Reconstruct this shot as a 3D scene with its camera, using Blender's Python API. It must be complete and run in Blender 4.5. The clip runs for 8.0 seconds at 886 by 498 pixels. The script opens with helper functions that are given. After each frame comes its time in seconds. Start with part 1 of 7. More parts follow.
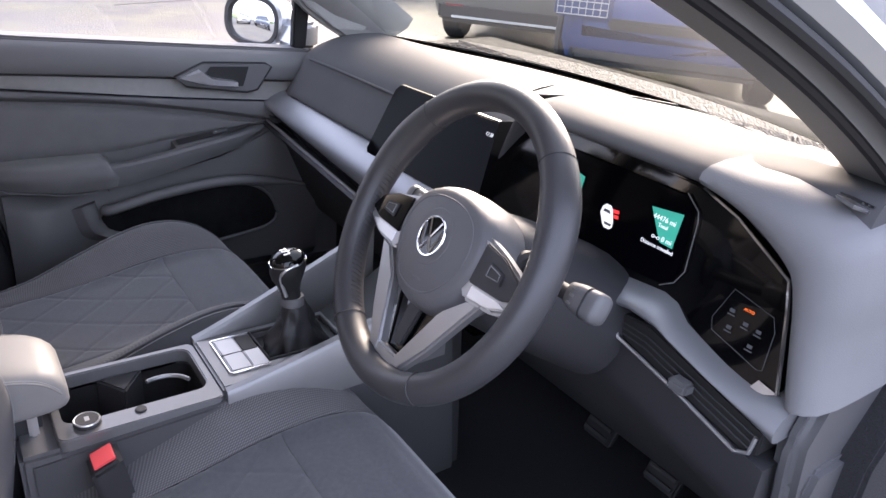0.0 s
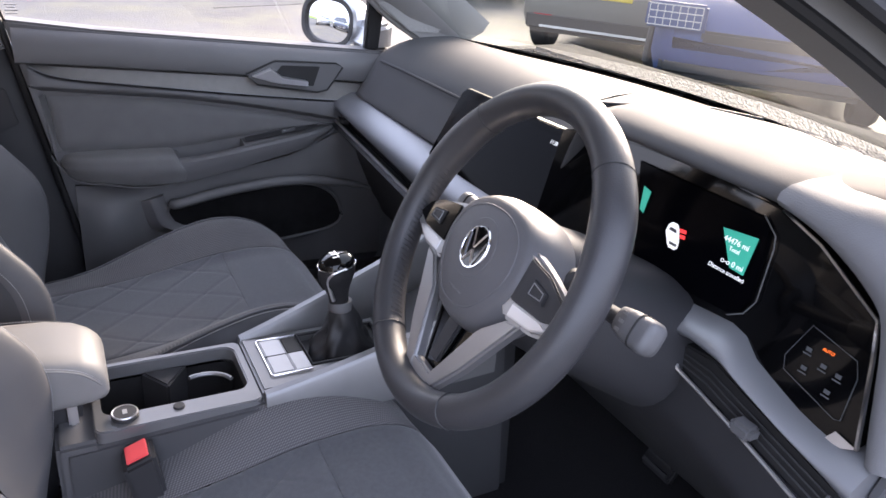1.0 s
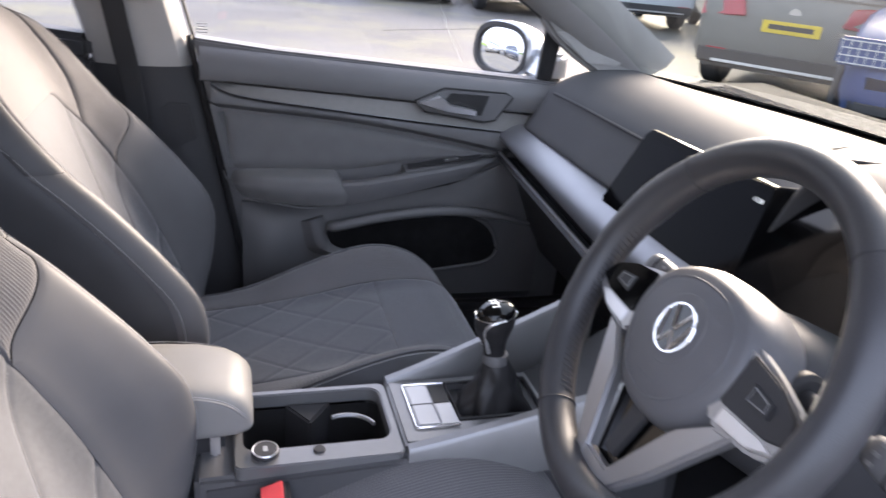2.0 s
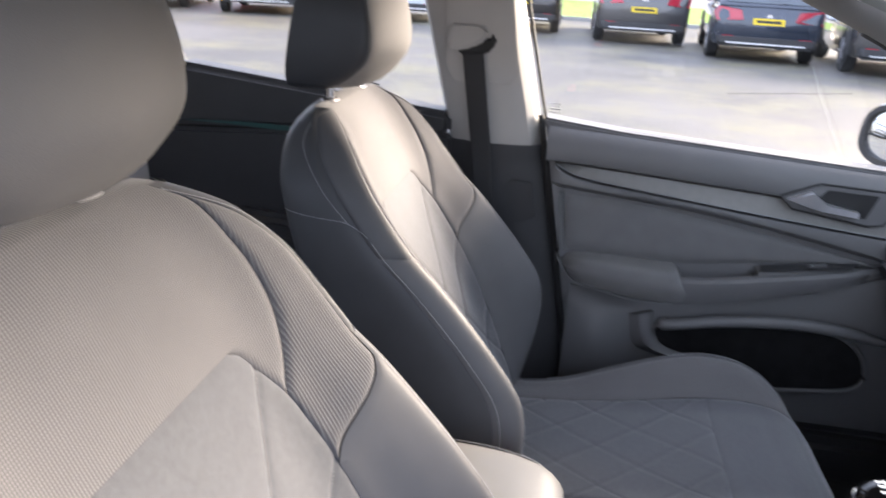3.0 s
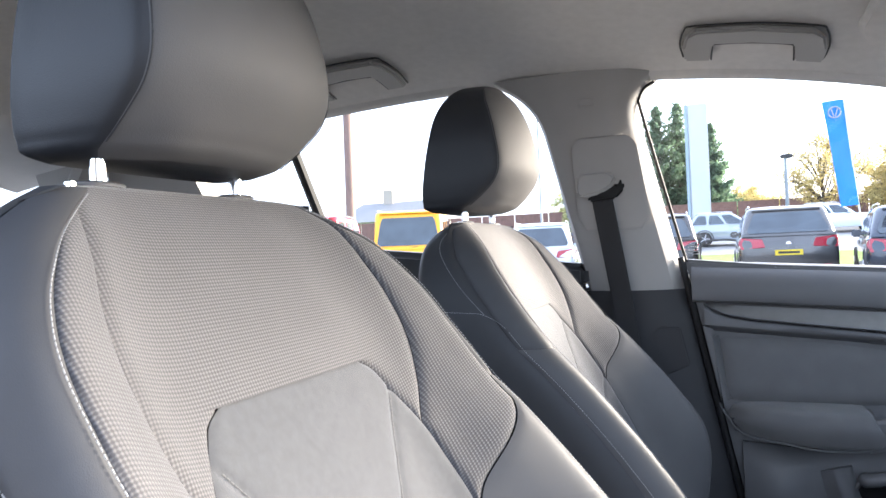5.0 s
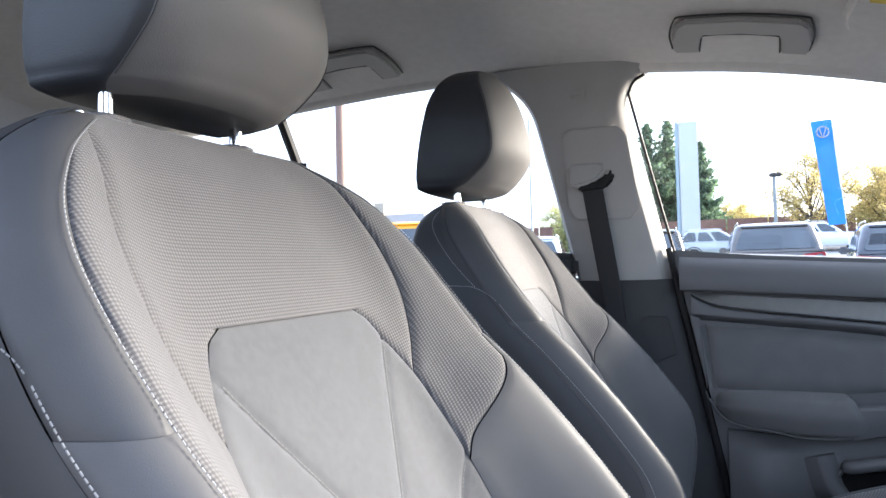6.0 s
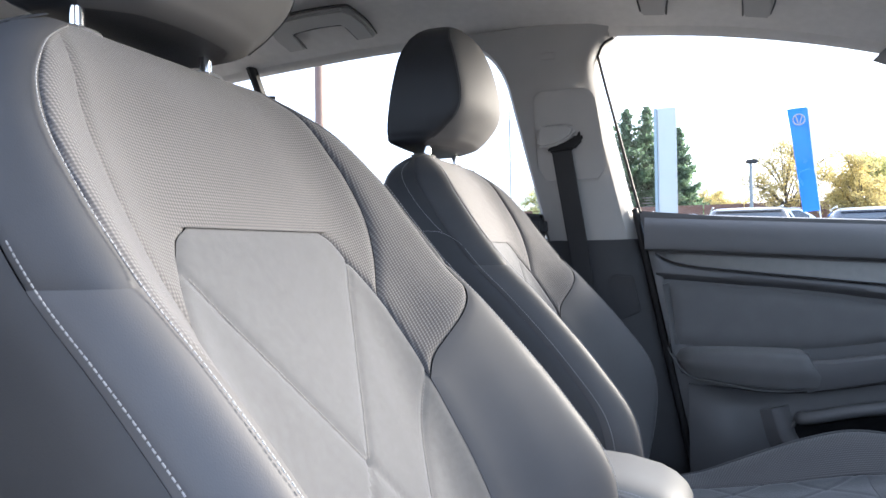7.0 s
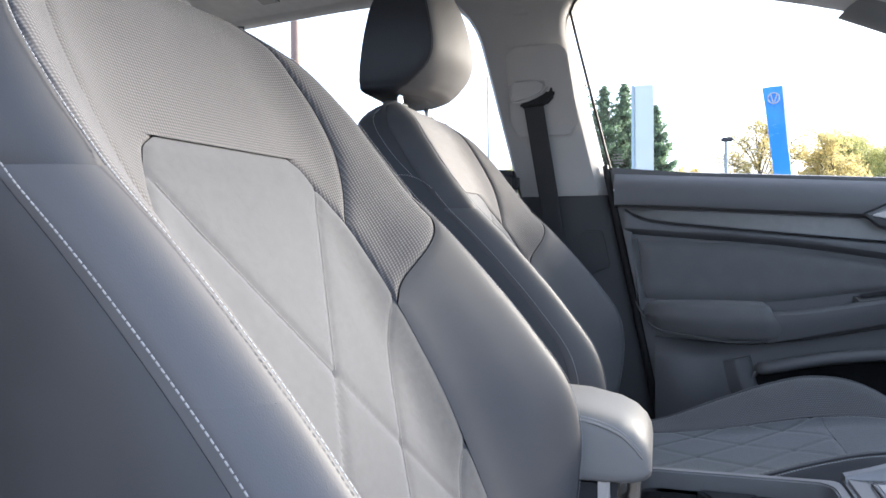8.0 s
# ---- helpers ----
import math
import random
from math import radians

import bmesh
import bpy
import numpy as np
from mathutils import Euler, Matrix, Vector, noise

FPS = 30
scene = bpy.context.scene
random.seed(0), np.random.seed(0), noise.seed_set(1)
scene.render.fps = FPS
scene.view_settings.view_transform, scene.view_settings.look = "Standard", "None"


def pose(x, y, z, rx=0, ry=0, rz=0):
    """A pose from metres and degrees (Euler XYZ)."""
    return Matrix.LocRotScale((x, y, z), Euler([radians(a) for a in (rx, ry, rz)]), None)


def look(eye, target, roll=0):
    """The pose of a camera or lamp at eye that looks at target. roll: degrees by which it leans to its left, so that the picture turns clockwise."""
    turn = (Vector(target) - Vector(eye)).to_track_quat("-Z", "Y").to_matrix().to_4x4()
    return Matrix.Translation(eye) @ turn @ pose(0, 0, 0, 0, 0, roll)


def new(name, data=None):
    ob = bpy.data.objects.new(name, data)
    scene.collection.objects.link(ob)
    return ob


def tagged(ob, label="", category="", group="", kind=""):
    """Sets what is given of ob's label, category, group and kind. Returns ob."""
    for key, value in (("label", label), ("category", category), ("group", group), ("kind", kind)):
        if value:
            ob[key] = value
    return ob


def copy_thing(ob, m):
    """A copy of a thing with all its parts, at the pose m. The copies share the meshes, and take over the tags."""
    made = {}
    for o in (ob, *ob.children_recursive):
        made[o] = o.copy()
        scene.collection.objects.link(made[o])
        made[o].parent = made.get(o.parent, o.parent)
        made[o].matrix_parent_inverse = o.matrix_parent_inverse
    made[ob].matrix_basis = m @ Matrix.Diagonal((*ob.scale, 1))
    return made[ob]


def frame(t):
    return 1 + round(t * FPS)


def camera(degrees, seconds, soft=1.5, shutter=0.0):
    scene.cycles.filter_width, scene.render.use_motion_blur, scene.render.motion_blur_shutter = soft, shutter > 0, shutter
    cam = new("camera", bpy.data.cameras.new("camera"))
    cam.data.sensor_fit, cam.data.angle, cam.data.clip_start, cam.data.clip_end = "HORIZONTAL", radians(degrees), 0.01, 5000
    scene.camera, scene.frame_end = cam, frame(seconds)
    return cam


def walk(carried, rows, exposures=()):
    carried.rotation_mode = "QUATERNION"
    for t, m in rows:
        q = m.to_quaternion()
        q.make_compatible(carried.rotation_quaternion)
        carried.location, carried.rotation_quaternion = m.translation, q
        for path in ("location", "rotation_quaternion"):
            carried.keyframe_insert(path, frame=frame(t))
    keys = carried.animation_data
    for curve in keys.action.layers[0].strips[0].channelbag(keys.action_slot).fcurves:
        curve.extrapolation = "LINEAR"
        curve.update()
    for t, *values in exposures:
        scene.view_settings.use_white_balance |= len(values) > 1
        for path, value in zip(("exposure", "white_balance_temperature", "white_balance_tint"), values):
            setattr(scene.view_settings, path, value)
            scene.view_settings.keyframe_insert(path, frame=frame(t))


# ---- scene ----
cam = camera(63.2, 8.0, soft=1.5, shutter=0.3)
PATH = [
    (0, (0.975, -0.443, 1.191), (-0.494, 0.64, 0.372), 5.0),
    (0.5, (0.969, -0.413, 1.185), (-0.553, 0.596, 0.368), 5.1),
    (1, (0.953, -0.385, 1.175), (-0.635, 0.517, 0.36), 5.4),
    (1.2, (0.947, -0.394, 1.171), (-0.655, 0.490, 0.366), 5.7),
    (2.3, (0.784, -0.380, 1.166), (-1.021, -0.044, 0.371), 5.5),
    (2.5, (0.746, -0.398, 1.178), (-1.079, -0.224, 0.378), 5.2),
    (3, (0.721, -0.418, 1.194), (-1.123, -0.711, 0.478), 3.4),
    (3.5, (0.703, -0.424, 1.159), (-1.136, -1.039, 0.672), 0.5),
    (4, (0.684, -0.414, 1.076), (-1.175, -1.113, 0.841), -2.3),
    (4.5, (0.723, -0.397, 1.013), (-1.137, -1.13, 0.967), -3.0),
    (6, (0.77, -0.394, 0.92), (-1.107, -1.084, 0.97), -1.6),
    (6.5, (0.785, -0.38, 0.896), (-1.1, -1.048, 0.929), -1.5),
    (7, (0.791, -0.371, 0.869), (-1.105, -1.009, 0.873), -1.1),
    (7.5, (0.798, -0.367, 0.846), (-1.107, -0.975, 0.821), -0.9),
    (8, (0.802, -0.358, 0.825), (-1.111, -0.937, 0.763), -0.8),
]
walk(cam, [(t, look(eye, target, roll)) for t, eye, target, roll in PATH],
     [(0.0, 2.45, 6500, 20), (1.5, 2.45, 6500, 18), (2.7, 2.46, 6500, 15), (3.5, 2.47, 6400, 13), (4.4, 2.55, 6200, 11), (6.0, 2.32, 5950, 9), (8.0, 2.2, 5900, 9)])

# ---- world, sun, exposure ----
SUN_FROM = Vector((-0.63, 0.715, 0.30)).normalized()
world = bpy.data.worlds.new("sky")
scene.world = world
world.use_nodes = True
wn = world.node_tree
sky = wn.nodes.new("ShaderNodeTexSky")
sky.sky_type = "NISHITA"
sky.sun_disc = False
sky.sun_elevation = math.asin(SUN_FROM.z)
sky.sun_rotation = math.atan2(SUN_FROM.x, SUN_FROM.y)
sky.air_density, sky.dust_density, sky.ozone_density = 1.0, 3.5, 1.0
haze = wn.nodes.new("ShaderNodeMix")
haze.data_type = "RGBA"
haze.inputs[0].default_value = 0.48
haze.inputs[7].default_value = (8.4, 9.4, 11.8, 1)
wn.links.new(sky.outputs[0], haze.inputs[6])
wn.links.new(haze.outputs[2], wn.nodes["Background"].inputs[0])
wn.nodes["Background"].inputs[1].default_value = 0.108
sun = new("sun", bpy.data.lights.new("sun", "SUN"))
sun.data.energy, sun.data.angle, sun.data.color = 4.5, radians(30), (1.0, 0.87, 0.71)
sun.matrix_world = look(SUN_FROM * 30, (0, 0, 0))

# ---- materials ----


def mat(name, color, rough=0.5, metal=0.0, spread=0.12, scale=30.0, bump=0.15, grain=900.0, depth=0.0006, sheen=0.0, coat=0.0, spec=0.5, fleck=None):
    """A surface with stains at one scale, grain at another, and fine relief."""
    m = bpy.data.materials.new(name)
    m.use_nodes = True
    t = m.node_tree
    b = t.nodes["Principled BSDF"]
    b.inputs["Roughness"].default_value = rough
    b.inputs["Metallic"].default_value = metal
    b.inputs["Sheen Weight"].default_value = sheen
    b.inputs["Coat Weight"].default_value = coat
    b.inputs["Specular IOR Level"].default_value = spec
    co = t.nodes.new("ShaderNodeTexCoord")
    big = t.nodes.new("ShaderNodeTexNoise")
    big.inputs["Scale"].default_value = scale
    big.inputs["Detail"].default_value = 5
    t.links.new(co.outputs["Object"], big.inputs["Vector"])
    ramp = t.nodes.new("ShaderNodeMapRange")
    ramp.inputs[1].default_value, ramp.inputs[2].default_value = 0.25, 0.75
    ramp.inputs[3].default_value, ramp.inputs[4].default_value = 1 - spread, 1 + spread
    t.links.new(big.outputs[0], ramp.inputs[0])
    mul = t.nodes.new("ShaderNodeVectorMath")
    mul.operation = "SCALE"
    mul.inputs[0].default_value = color[:3]
    t.links.new(ramp.outputs[0], mul.inputs["Scale"])
    t.links.new(mul.outputs[0], b.inputs["Base Color"])
    if bump:
        fine = t.nodes.new("ShaderNodeTexVoronoi")
        fine.inputs["Scale"].default_value = grain
        t.links.new(co.outputs["Object"], fine.inputs["Vector"])
        bp = t.nodes.new("ShaderNodeBump")
        bp.inputs["Strength"].default_value = bump
        bp.inputs["Distance"].default_value = depth
        t.links.new(fine.outputs[0], bp.inputs["Height"])
        t.links.new(bp.outputs[0], b.inputs["Normal"])
        rr = t.nodes.new("ShaderNodeMapRange")
        rr.inputs[3].default_value, rr.inputs[4].default_value = max(0.02, rough - 0.06), min(1, rough + 0.06)
        t.links.new(big.outputs[0], rr.inputs[0])
        t.links.new(rr.outputs[0], b.inputs["Roughness"])
    return m


def woven(name, dark, light, pitch=0.0034):
    """Knitted seat cloth: small raised dots in offset rows."""
    m = bpy.data.materials.new(name)
    m.use_nodes = True
    t = m.node_tree
    b = t.nodes["Principled BSDF"]
    b.inputs["Roughness"].default_value = 0.85
    b.inputs["Sheen Weight"].default_value = 0.25
    b.inputs["Specular IOR Level"].default_value = 0.3
    co = t.nodes.new("ShaderNodeTexCoord")
    sep = t.nodes.new("ShaderNodeSeparateXYZ")
    t.links.new(co.outputs["Object"], sep.inputs[0])

    def op(kind, a, c=None):
        n = t.nodes.new("ShaderNodeMath")
        n.operation = kind
        for i, v in enumerate((a, c)):
            if v is None:
                continue
            if isinstance(v, (int, float)):
                n.inputs[i].default_value = v
            else:
                t.links.new(v, n.inputs[i])
        return n.outputs[0]
    k = 2 * math.pi / pitch
    along = op("MULTIPLY", op("SUBTRACT", sep.outputs[2], sep.outputs[1]), 0.8)
    sx = op("SINE", op("MULTIPLY", op("ADD", sep.outputs[0], along), k * 0.7))
    sy = op("SINE", op("MULTIPLY", op("SUBTRACT", sep.outputs[0], along), k * 0.7))
    dots = op("MULTIPLY", sx, sy)
    level = t.nodes.new("ShaderNodeMapRange")
    level.inputs[1].default_value, level.inputs[2].default_value = -0.4, 0.9
    t.links.new(dots, level.inputs[0])
    big = t.nodes.new("ShaderNodeTexNoise")
    big.inputs["Scale"].default_value = 18
    oc = t.nodes.new("ShaderNodeTexCoord")
    t.links.new(oc.outputs["Object"], big.inputs["Vector"])
    mix = t.nodes.new("ShaderNodeMix")
    mix.data_type = "RGBA"
    mix.inputs[6].default_value, mix.inputs[7].default_value = (*dark, 1), (*light, 1)
    t.links.new(level.outputs[0], mix.inputs[0])
    var = t.nodes.new("ShaderNodeMapRange")
    var.inputs[3].default_value, var.inputs[4].default_value = 0.9, 1.1
    t.links.new(big.outputs[0], var.inputs[0])
    sc = t.nodes.new("ShaderNodeVectorMath")
    sc.operation = "SCALE"
    t.links.new(mix.outputs[2], sc.inputs[0])
    t.links.new(var.outputs[0], sc.inputs["Scale"])
    t.links.new(sc.outputs[0], b.inputs["Base Color"])
    bp = t.nodes.new("ShaderNodeBump")
    bp.inputs["Strength"].default_value, bp.inputs["Distance"].default_value = 0.5, 0.0006
    t.links.new(level.outputs[0], bp.inputs["Height"])
    t.links.new(bp.outputs[0], b.inputs["Normal"])
    return m


def glow(name, color, power):
    m = bpy.data.materials.new(name)
    m.use_nodes = True
    b = m.node_tree.nodes["Principled BSDF"]
    b.inputs["Base Color"].default_value = (*color, 1)
    b.inputs["Emission Color"].default_value = (*color, 1)
    b.inputs["Emission Strength"].default_value = power
    return m


def clear(name, tint=(1, 1, 1), rough=0.0, gloss=1.0):
    """A thin pane: clear, with a real reflection on it."""
    m = bpy.data.materials.new(name)
    m.use_nodes = True
    t = m.node_tree
    for n in list(t.nodes):
        if n.type == "BSDF_PRINCIPLED":
            t.nodes.remove(n)
    out = [n for n in t.nodes if n.type == "OUTPUT_MATERIAL"][0]
    a = t.nodes.new("ShaderNodeBsdfTransparent")
    a.inputs[0].default_value = (*tint, 1)
    g = t.nodes.new("ShaderNodeBsdfGlossy")
    g.inputs["Roughness"].default_value = rough
    lw = t.nodes.new("ShaderNodeLayerWeight")
    lw.inputs[0].default_value = 0.5
    pw = t.nodes.new("ShaderNodeMath")
    pw.operation = "POWER"
    pw.inputs[1].default_value = 5.0
    t.links.new(lw.outputs["Facing"], pw.inputs[0])
    f = t.nodes.new("ShaderNodeMath")
    f.operation = "MULTIPLY_ADD"
    f.inputs[1].default_value, f.inputs[2].default_value = 0.9 * gloss, 0.045 * gloss
    t.links.new(pw.outputs[0], f.inputs[0])
    mix = t.nodes.new("ShaderNodeMixShader")
    t.links.new(f.outputs[0], mix.inputs[0])
    t.links.new(a.outputs[0], mix.inputs[1])
    t.links.new(g.outputs[0], mix.inputs[2])
    t.links.new(mix.outputs[0], out.inputs[0])
    return m


CLOTH = woven("seat_cloth", (0.072, 0.070, 0.075), (0.170, 0.166, 0.169), 0.0038)
SUEDE = mat("suede", (0.080, 0.083, 0.092), 0.9, spread=0.14, scale=140, bump=0.25, grain=1600, depth=0.0004, sheen=0.5, spec=0.2)
# leatherette in three tones: sides darkest, shoulders between, bolsters lightest
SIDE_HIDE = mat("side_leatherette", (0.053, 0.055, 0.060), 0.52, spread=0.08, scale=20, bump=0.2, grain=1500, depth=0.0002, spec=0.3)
# bolster leatherette toned down: shade on the shoulder put into the colour
SHOULDER_SHADE = mat("shoulder_shade_leatherette", (0.078, 0.079, 0.085), 0.55, spread=0.08, scale=20, bump=0.2, grain=1500, depth=0.0002, spec=0.3)
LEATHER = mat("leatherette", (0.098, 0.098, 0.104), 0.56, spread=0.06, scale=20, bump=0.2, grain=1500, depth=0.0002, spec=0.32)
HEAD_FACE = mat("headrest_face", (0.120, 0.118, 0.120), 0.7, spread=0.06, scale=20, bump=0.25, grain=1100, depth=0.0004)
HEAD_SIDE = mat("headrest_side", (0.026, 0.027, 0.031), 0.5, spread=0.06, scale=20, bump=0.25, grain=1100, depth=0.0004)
THREAD = mat("thread", (0.36, 0.365, 0.38), 0.7, bump=0)
THREAD_DIM = mat("grey_thread", (0.20, 0.20, 0.205), 0.8, bump=0)
SHELL = mat("seat_shell", (0.03, 0.03, 0.033), 0.6, spread=0.08)
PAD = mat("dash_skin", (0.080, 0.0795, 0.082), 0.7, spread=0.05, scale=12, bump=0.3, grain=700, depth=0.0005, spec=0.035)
TRIM = mat("door_plastic", (0.12, 0.12, 0.125), 0.5, spread=0.06, scale=12, bump=0.3, grain=800, depth=0.0005)
TRIM_LOW = mat("hard_plastic", (0.10, 0.10, 0.104), 0.55, spread=0.06, scale=12, bump=0.3, grain=800, depth=0.0005)
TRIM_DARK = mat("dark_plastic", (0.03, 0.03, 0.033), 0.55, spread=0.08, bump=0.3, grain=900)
INSERT = mat("door_cloth", (0.135, 0.135, 0.139), 0.75, spread=0.08, bump=0.3, grain=1300, sheen=0.2)
BAND = mat("satin_band", (0.24, 0.245, 0.26), 0.36, metal=0.55, spread=0.03, bump=0)
GREYTRIM = mat("grey_trim", (0.22, 0.22, 0.225), 0.34, metal=0.5, spread=0.04, bump=0.1)
STRIPE = mat("brushed_strip", (0.21, 0.205, 0.20), 0.5, metal=0.3, spread=0.07, scale=80, bump=0.1)
PIANO = mat("gloss_black", (0.002, 0.002, 0.0024), 0.05, spread=0.02, bump=0, spec=0.4)
CHROME = mat("chrome", (0.85, 0.85, 0.87), 0.12, metal=1.0, spread=0.02, bump=0)
SATIN = mat("satin_chrome", (0.78, 0.78, 0.80), 0.3, metal=0.9, spread=0.03, bump=0)
SPOKE = mat("spoke_silver", (0.42, 0.42, 0.43), 0.32, metal=0.75, spread=0.03, bump=0)
BOOT = mat("boot_leather", (0.016, 0.016, 0.018), 0.45, spread=0.1, scale=30, bump=0.4, grain=700, depth=0.0006)
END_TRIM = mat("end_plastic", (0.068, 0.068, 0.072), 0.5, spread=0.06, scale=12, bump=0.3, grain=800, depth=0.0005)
# lighter copy of the dash skin: daylight on the surround put into its colour
PAD_LIT = mat("dash_skin_lit", (0.165, 0.165, 0.170), 0.65, spread=0.05, scale=12, bump=0.3, grain=700, depth=0.0005, spec=0.3)
SWITCH = mat("silver_switch", (0.42, 0.42, 0.43), 0.32, metal=0.4, spread=0.03, bump=0)
KNEE = mat("knee_plastic", (0.026, 0.026, 0.029), 0.55, spread=0.06, scale=12, bump=0.3, grain=800, depth=0.0005)
# near-black: the shade inside the door pocket as a colour
POCKET_SHADE = mat("pocket_shade", (0.013, 0.013, 0.014), 1.0, spread=0.3, bump=0.2, spec=0.1)
RIMSKIN = mat("wheel_leather", (0.042, 0.042, 0.046), 0.4, spread=0.08, scale=25, bump=0.35, grain=900, depth=0.0004)
BOSS = mat("airbag_cover", (0.11, 0.11, 0.117), 0.48, spread=0.05, bump=0.3, grain=1000)
CARPET = mat("carpet", (0.010, 0.010, 0.012), 0.95, spread=0.3, scale=200, bump=0.6, grain=500, depth=0.002)
LINER = mat("headlining", (0.72, 0.70, 0.68), 0.9, spread=0.05, scale=60, bump=0.25, grain=1400, depth=0.0005)
PILLAR = mat("pillar_trim", (0.40, 0.388, 0.375), 0.6, spread=0.04, scale=20, bump=0.25, grain=1000)
HANDLE = mat("handle_plastic", (0.40, 0.39, 0.38), 0.5, spread=0.03, scale=20, bump=0.15, grain=1000)
# pillar trim darkened: backlit shade of the front pillars put into the colour
A_TRIM_SHADED = mat("front_pillar_shaded", (0.22, 0.215, 0.21), 0.65, spread=0.05, scale=20, bump=0.3, grain=900)
# leatherette lightened: sun on the armrest lid put into its colour
ARM_LIT = mat("armrest_skin_lit", (0.23, 0.225, 0.22), 0.5, spread=0.05, scale=20, bump=0.25, grain=1300, depth=0.0003)
WEB = mat("belt_web", (0.02, 0.02, 0.022), 0.7, spread=0.1, bump=0.5, grain=700)
RUBBER = mat("rubber", (0.012, 0.012, 0.013), 0.6, bump=0.1)
RED = mat("red_button", (0.80, 0.09, 0.10), 0.35, spread=0.05, bump=0)
SCREEN = mat("screen_glass", (0.0012, 0.0012, 0.002), 0.08, spread=0.02, bump=0, spec=0.03)
DISPLAY = mat("display_glass", (0.001, 0.001, 0.0012), 0.06, spread=0.02, bump=0, spec=0.03)
GLASS = clear("window_glass")
SCREEN_GLASS = clear("windscreen_glass", (0.62, 0.645, 0.60))
WHITE_INK = glow("white_ink", (0.75, 0.78, 0.8), 0.18)
GREEN_INK = glow("green_ink", (0.02, 0.26, 0.19), 0.20)
RED_INK = glow("red_ink", (0.7, 0.03, 0.03), 0.30)
AMBER_INK = glow("amber_ink", (0.9, 0.16, 0.02), 0.25)
GREY_INK = glow("grey_ink", (0.06, 0.063, 0.07), 0.015)
BODY = mat("silver_paint", (0.42, 0.44, 0.46), 0.28, metal=0.7, spread=0.02, bump=0, coat=1.0)
MIRROR = mat("mirror_glass", (0.9, 0.91, 0.92), 0.015, metal=1.0, spread=0.0, bump=0)

# ---- tools ----


def smooth(me, angle=40):
    me.polygons.foreach_set("use_smooth", [True] * len(me.polygons))
    me.set_sharp_from_angle(angle=radians(angle))


def part(name, bm, material, parent=None, label="", angle=40):
    """Links a bmesh (or a mesh) as one object under a thing or a part."""
    if isinstance(bm, bmesh.types.BMesh):
        me = bpy.data.meshes.new(name)
        bmesh.ops.recalc_face_normals(bm, faces=bm.faces)
        bm.to_mesh(me)
        bm.free()
    else:
        me = bm
    smooth(me, angle)
    if material is not None:
        me.materials.append(material)
    ob = new(name, me)
    ob.parent = parent
    if label:
        ob["label"] = label
    return ob


def thing(name, label, category, at=None, group="", kind=""):
    ob = new(name)
    ob.empty_display_size = 0.1
    if at is not None:
        ob.matrix_basis = at
    return tagged(ob, label, category, group, kind)


def join(*bms):
    """Several bmeshes in one."""
    out = bmesh.new()
    for b in bms:
        me = bpy.data.meshes.new("tmp")
        b.to_mesh(me)
        b.free()
        out.from_mesh(me)
        bpy.data.meshes.remove(me)
    return out


def box(x0, x1, y0, y1, z0, z1, bevel=0.004, seg=2):
    bm = bmesh.new()
    bmesh.ops.create_cube(bm, size=1.0)
    for v in bm.verts:
        v.co = Vector(((x0 + x1) / 2 + v.co.x * (x1 - x0), (y0 + y1) / 2 + v.co.y * (y1 - y0), (z0 + z1) / 2 + v.co.z * (z1 - z0)))
    if bevel:
        bmesh.ops.bevel(bm, geom=list(bm.edges), offset=bevel, segments=seg, affect="EDGES", clamp_overlap=True)
    return bm


def slab(points, vec, bevel=0.004, seg=2):
    """A flat outline in space, thickened along vec, its edges rounded."""
    bm = bmesh.new()
    vec = Vector(vec)
    a = [bm.verts.new(p) for p in points]
    b = [bm.verts.new(Vector(p) + vec) for p in points]
    n = len(a)
    bm.faces.new(a)
    bm.faces.new(b[::-1])
    for i in range(n):
        bm.faces.new((a[i], a[(i + 1) % n], b[(i + 1) % n], b[i]))
    bmesh.ops.recalc_face_normals(bm, faces=bm.faces)
    if bevel:
        bmesh.ops.bevel(bm, geom=list(bm.edges), offset=bevel, segments=seg, affect="EDGES", clamp_overlap=True)
    return bm


def slab_yz(pts, x0, x1, bevel=0.004, seg=2):
    return slab([(x0, y, z) for y, z in pts], (x1 - x0, 0, 0), bevel, seg)


def rings(rows, closed=True, cap=True):
    """A skin over rows of points, each row of the same length."""
    bm = bmesh.new()
    vs = [[bm.verts.new(p) for p in row] for row in rows]
    n = len(vs[0])
    for i in range(len(vs) - 1):
        for j in range(n if closed else n - 1):
            k = (j + 1) % n
            try:
                bm.faces.new((vs[i][j], vs[i][k], vs[i + 1][k], vs[i + 1][j]))
            except ValueError:
                pass
    if cap and closed:
        for row in (vs[0], vs[-1]):
            try:
                bm.faces.new(row)
            except ValueError:
                pass
    return bm


def sheet(f, us, vs, uv=False):
    """A sheet of points f(u, v)."""
    P = [[Vector(f(u, v)) for u in us] for v in vs]
    bm = rings(P, closed=False, cap=False)
    return bm


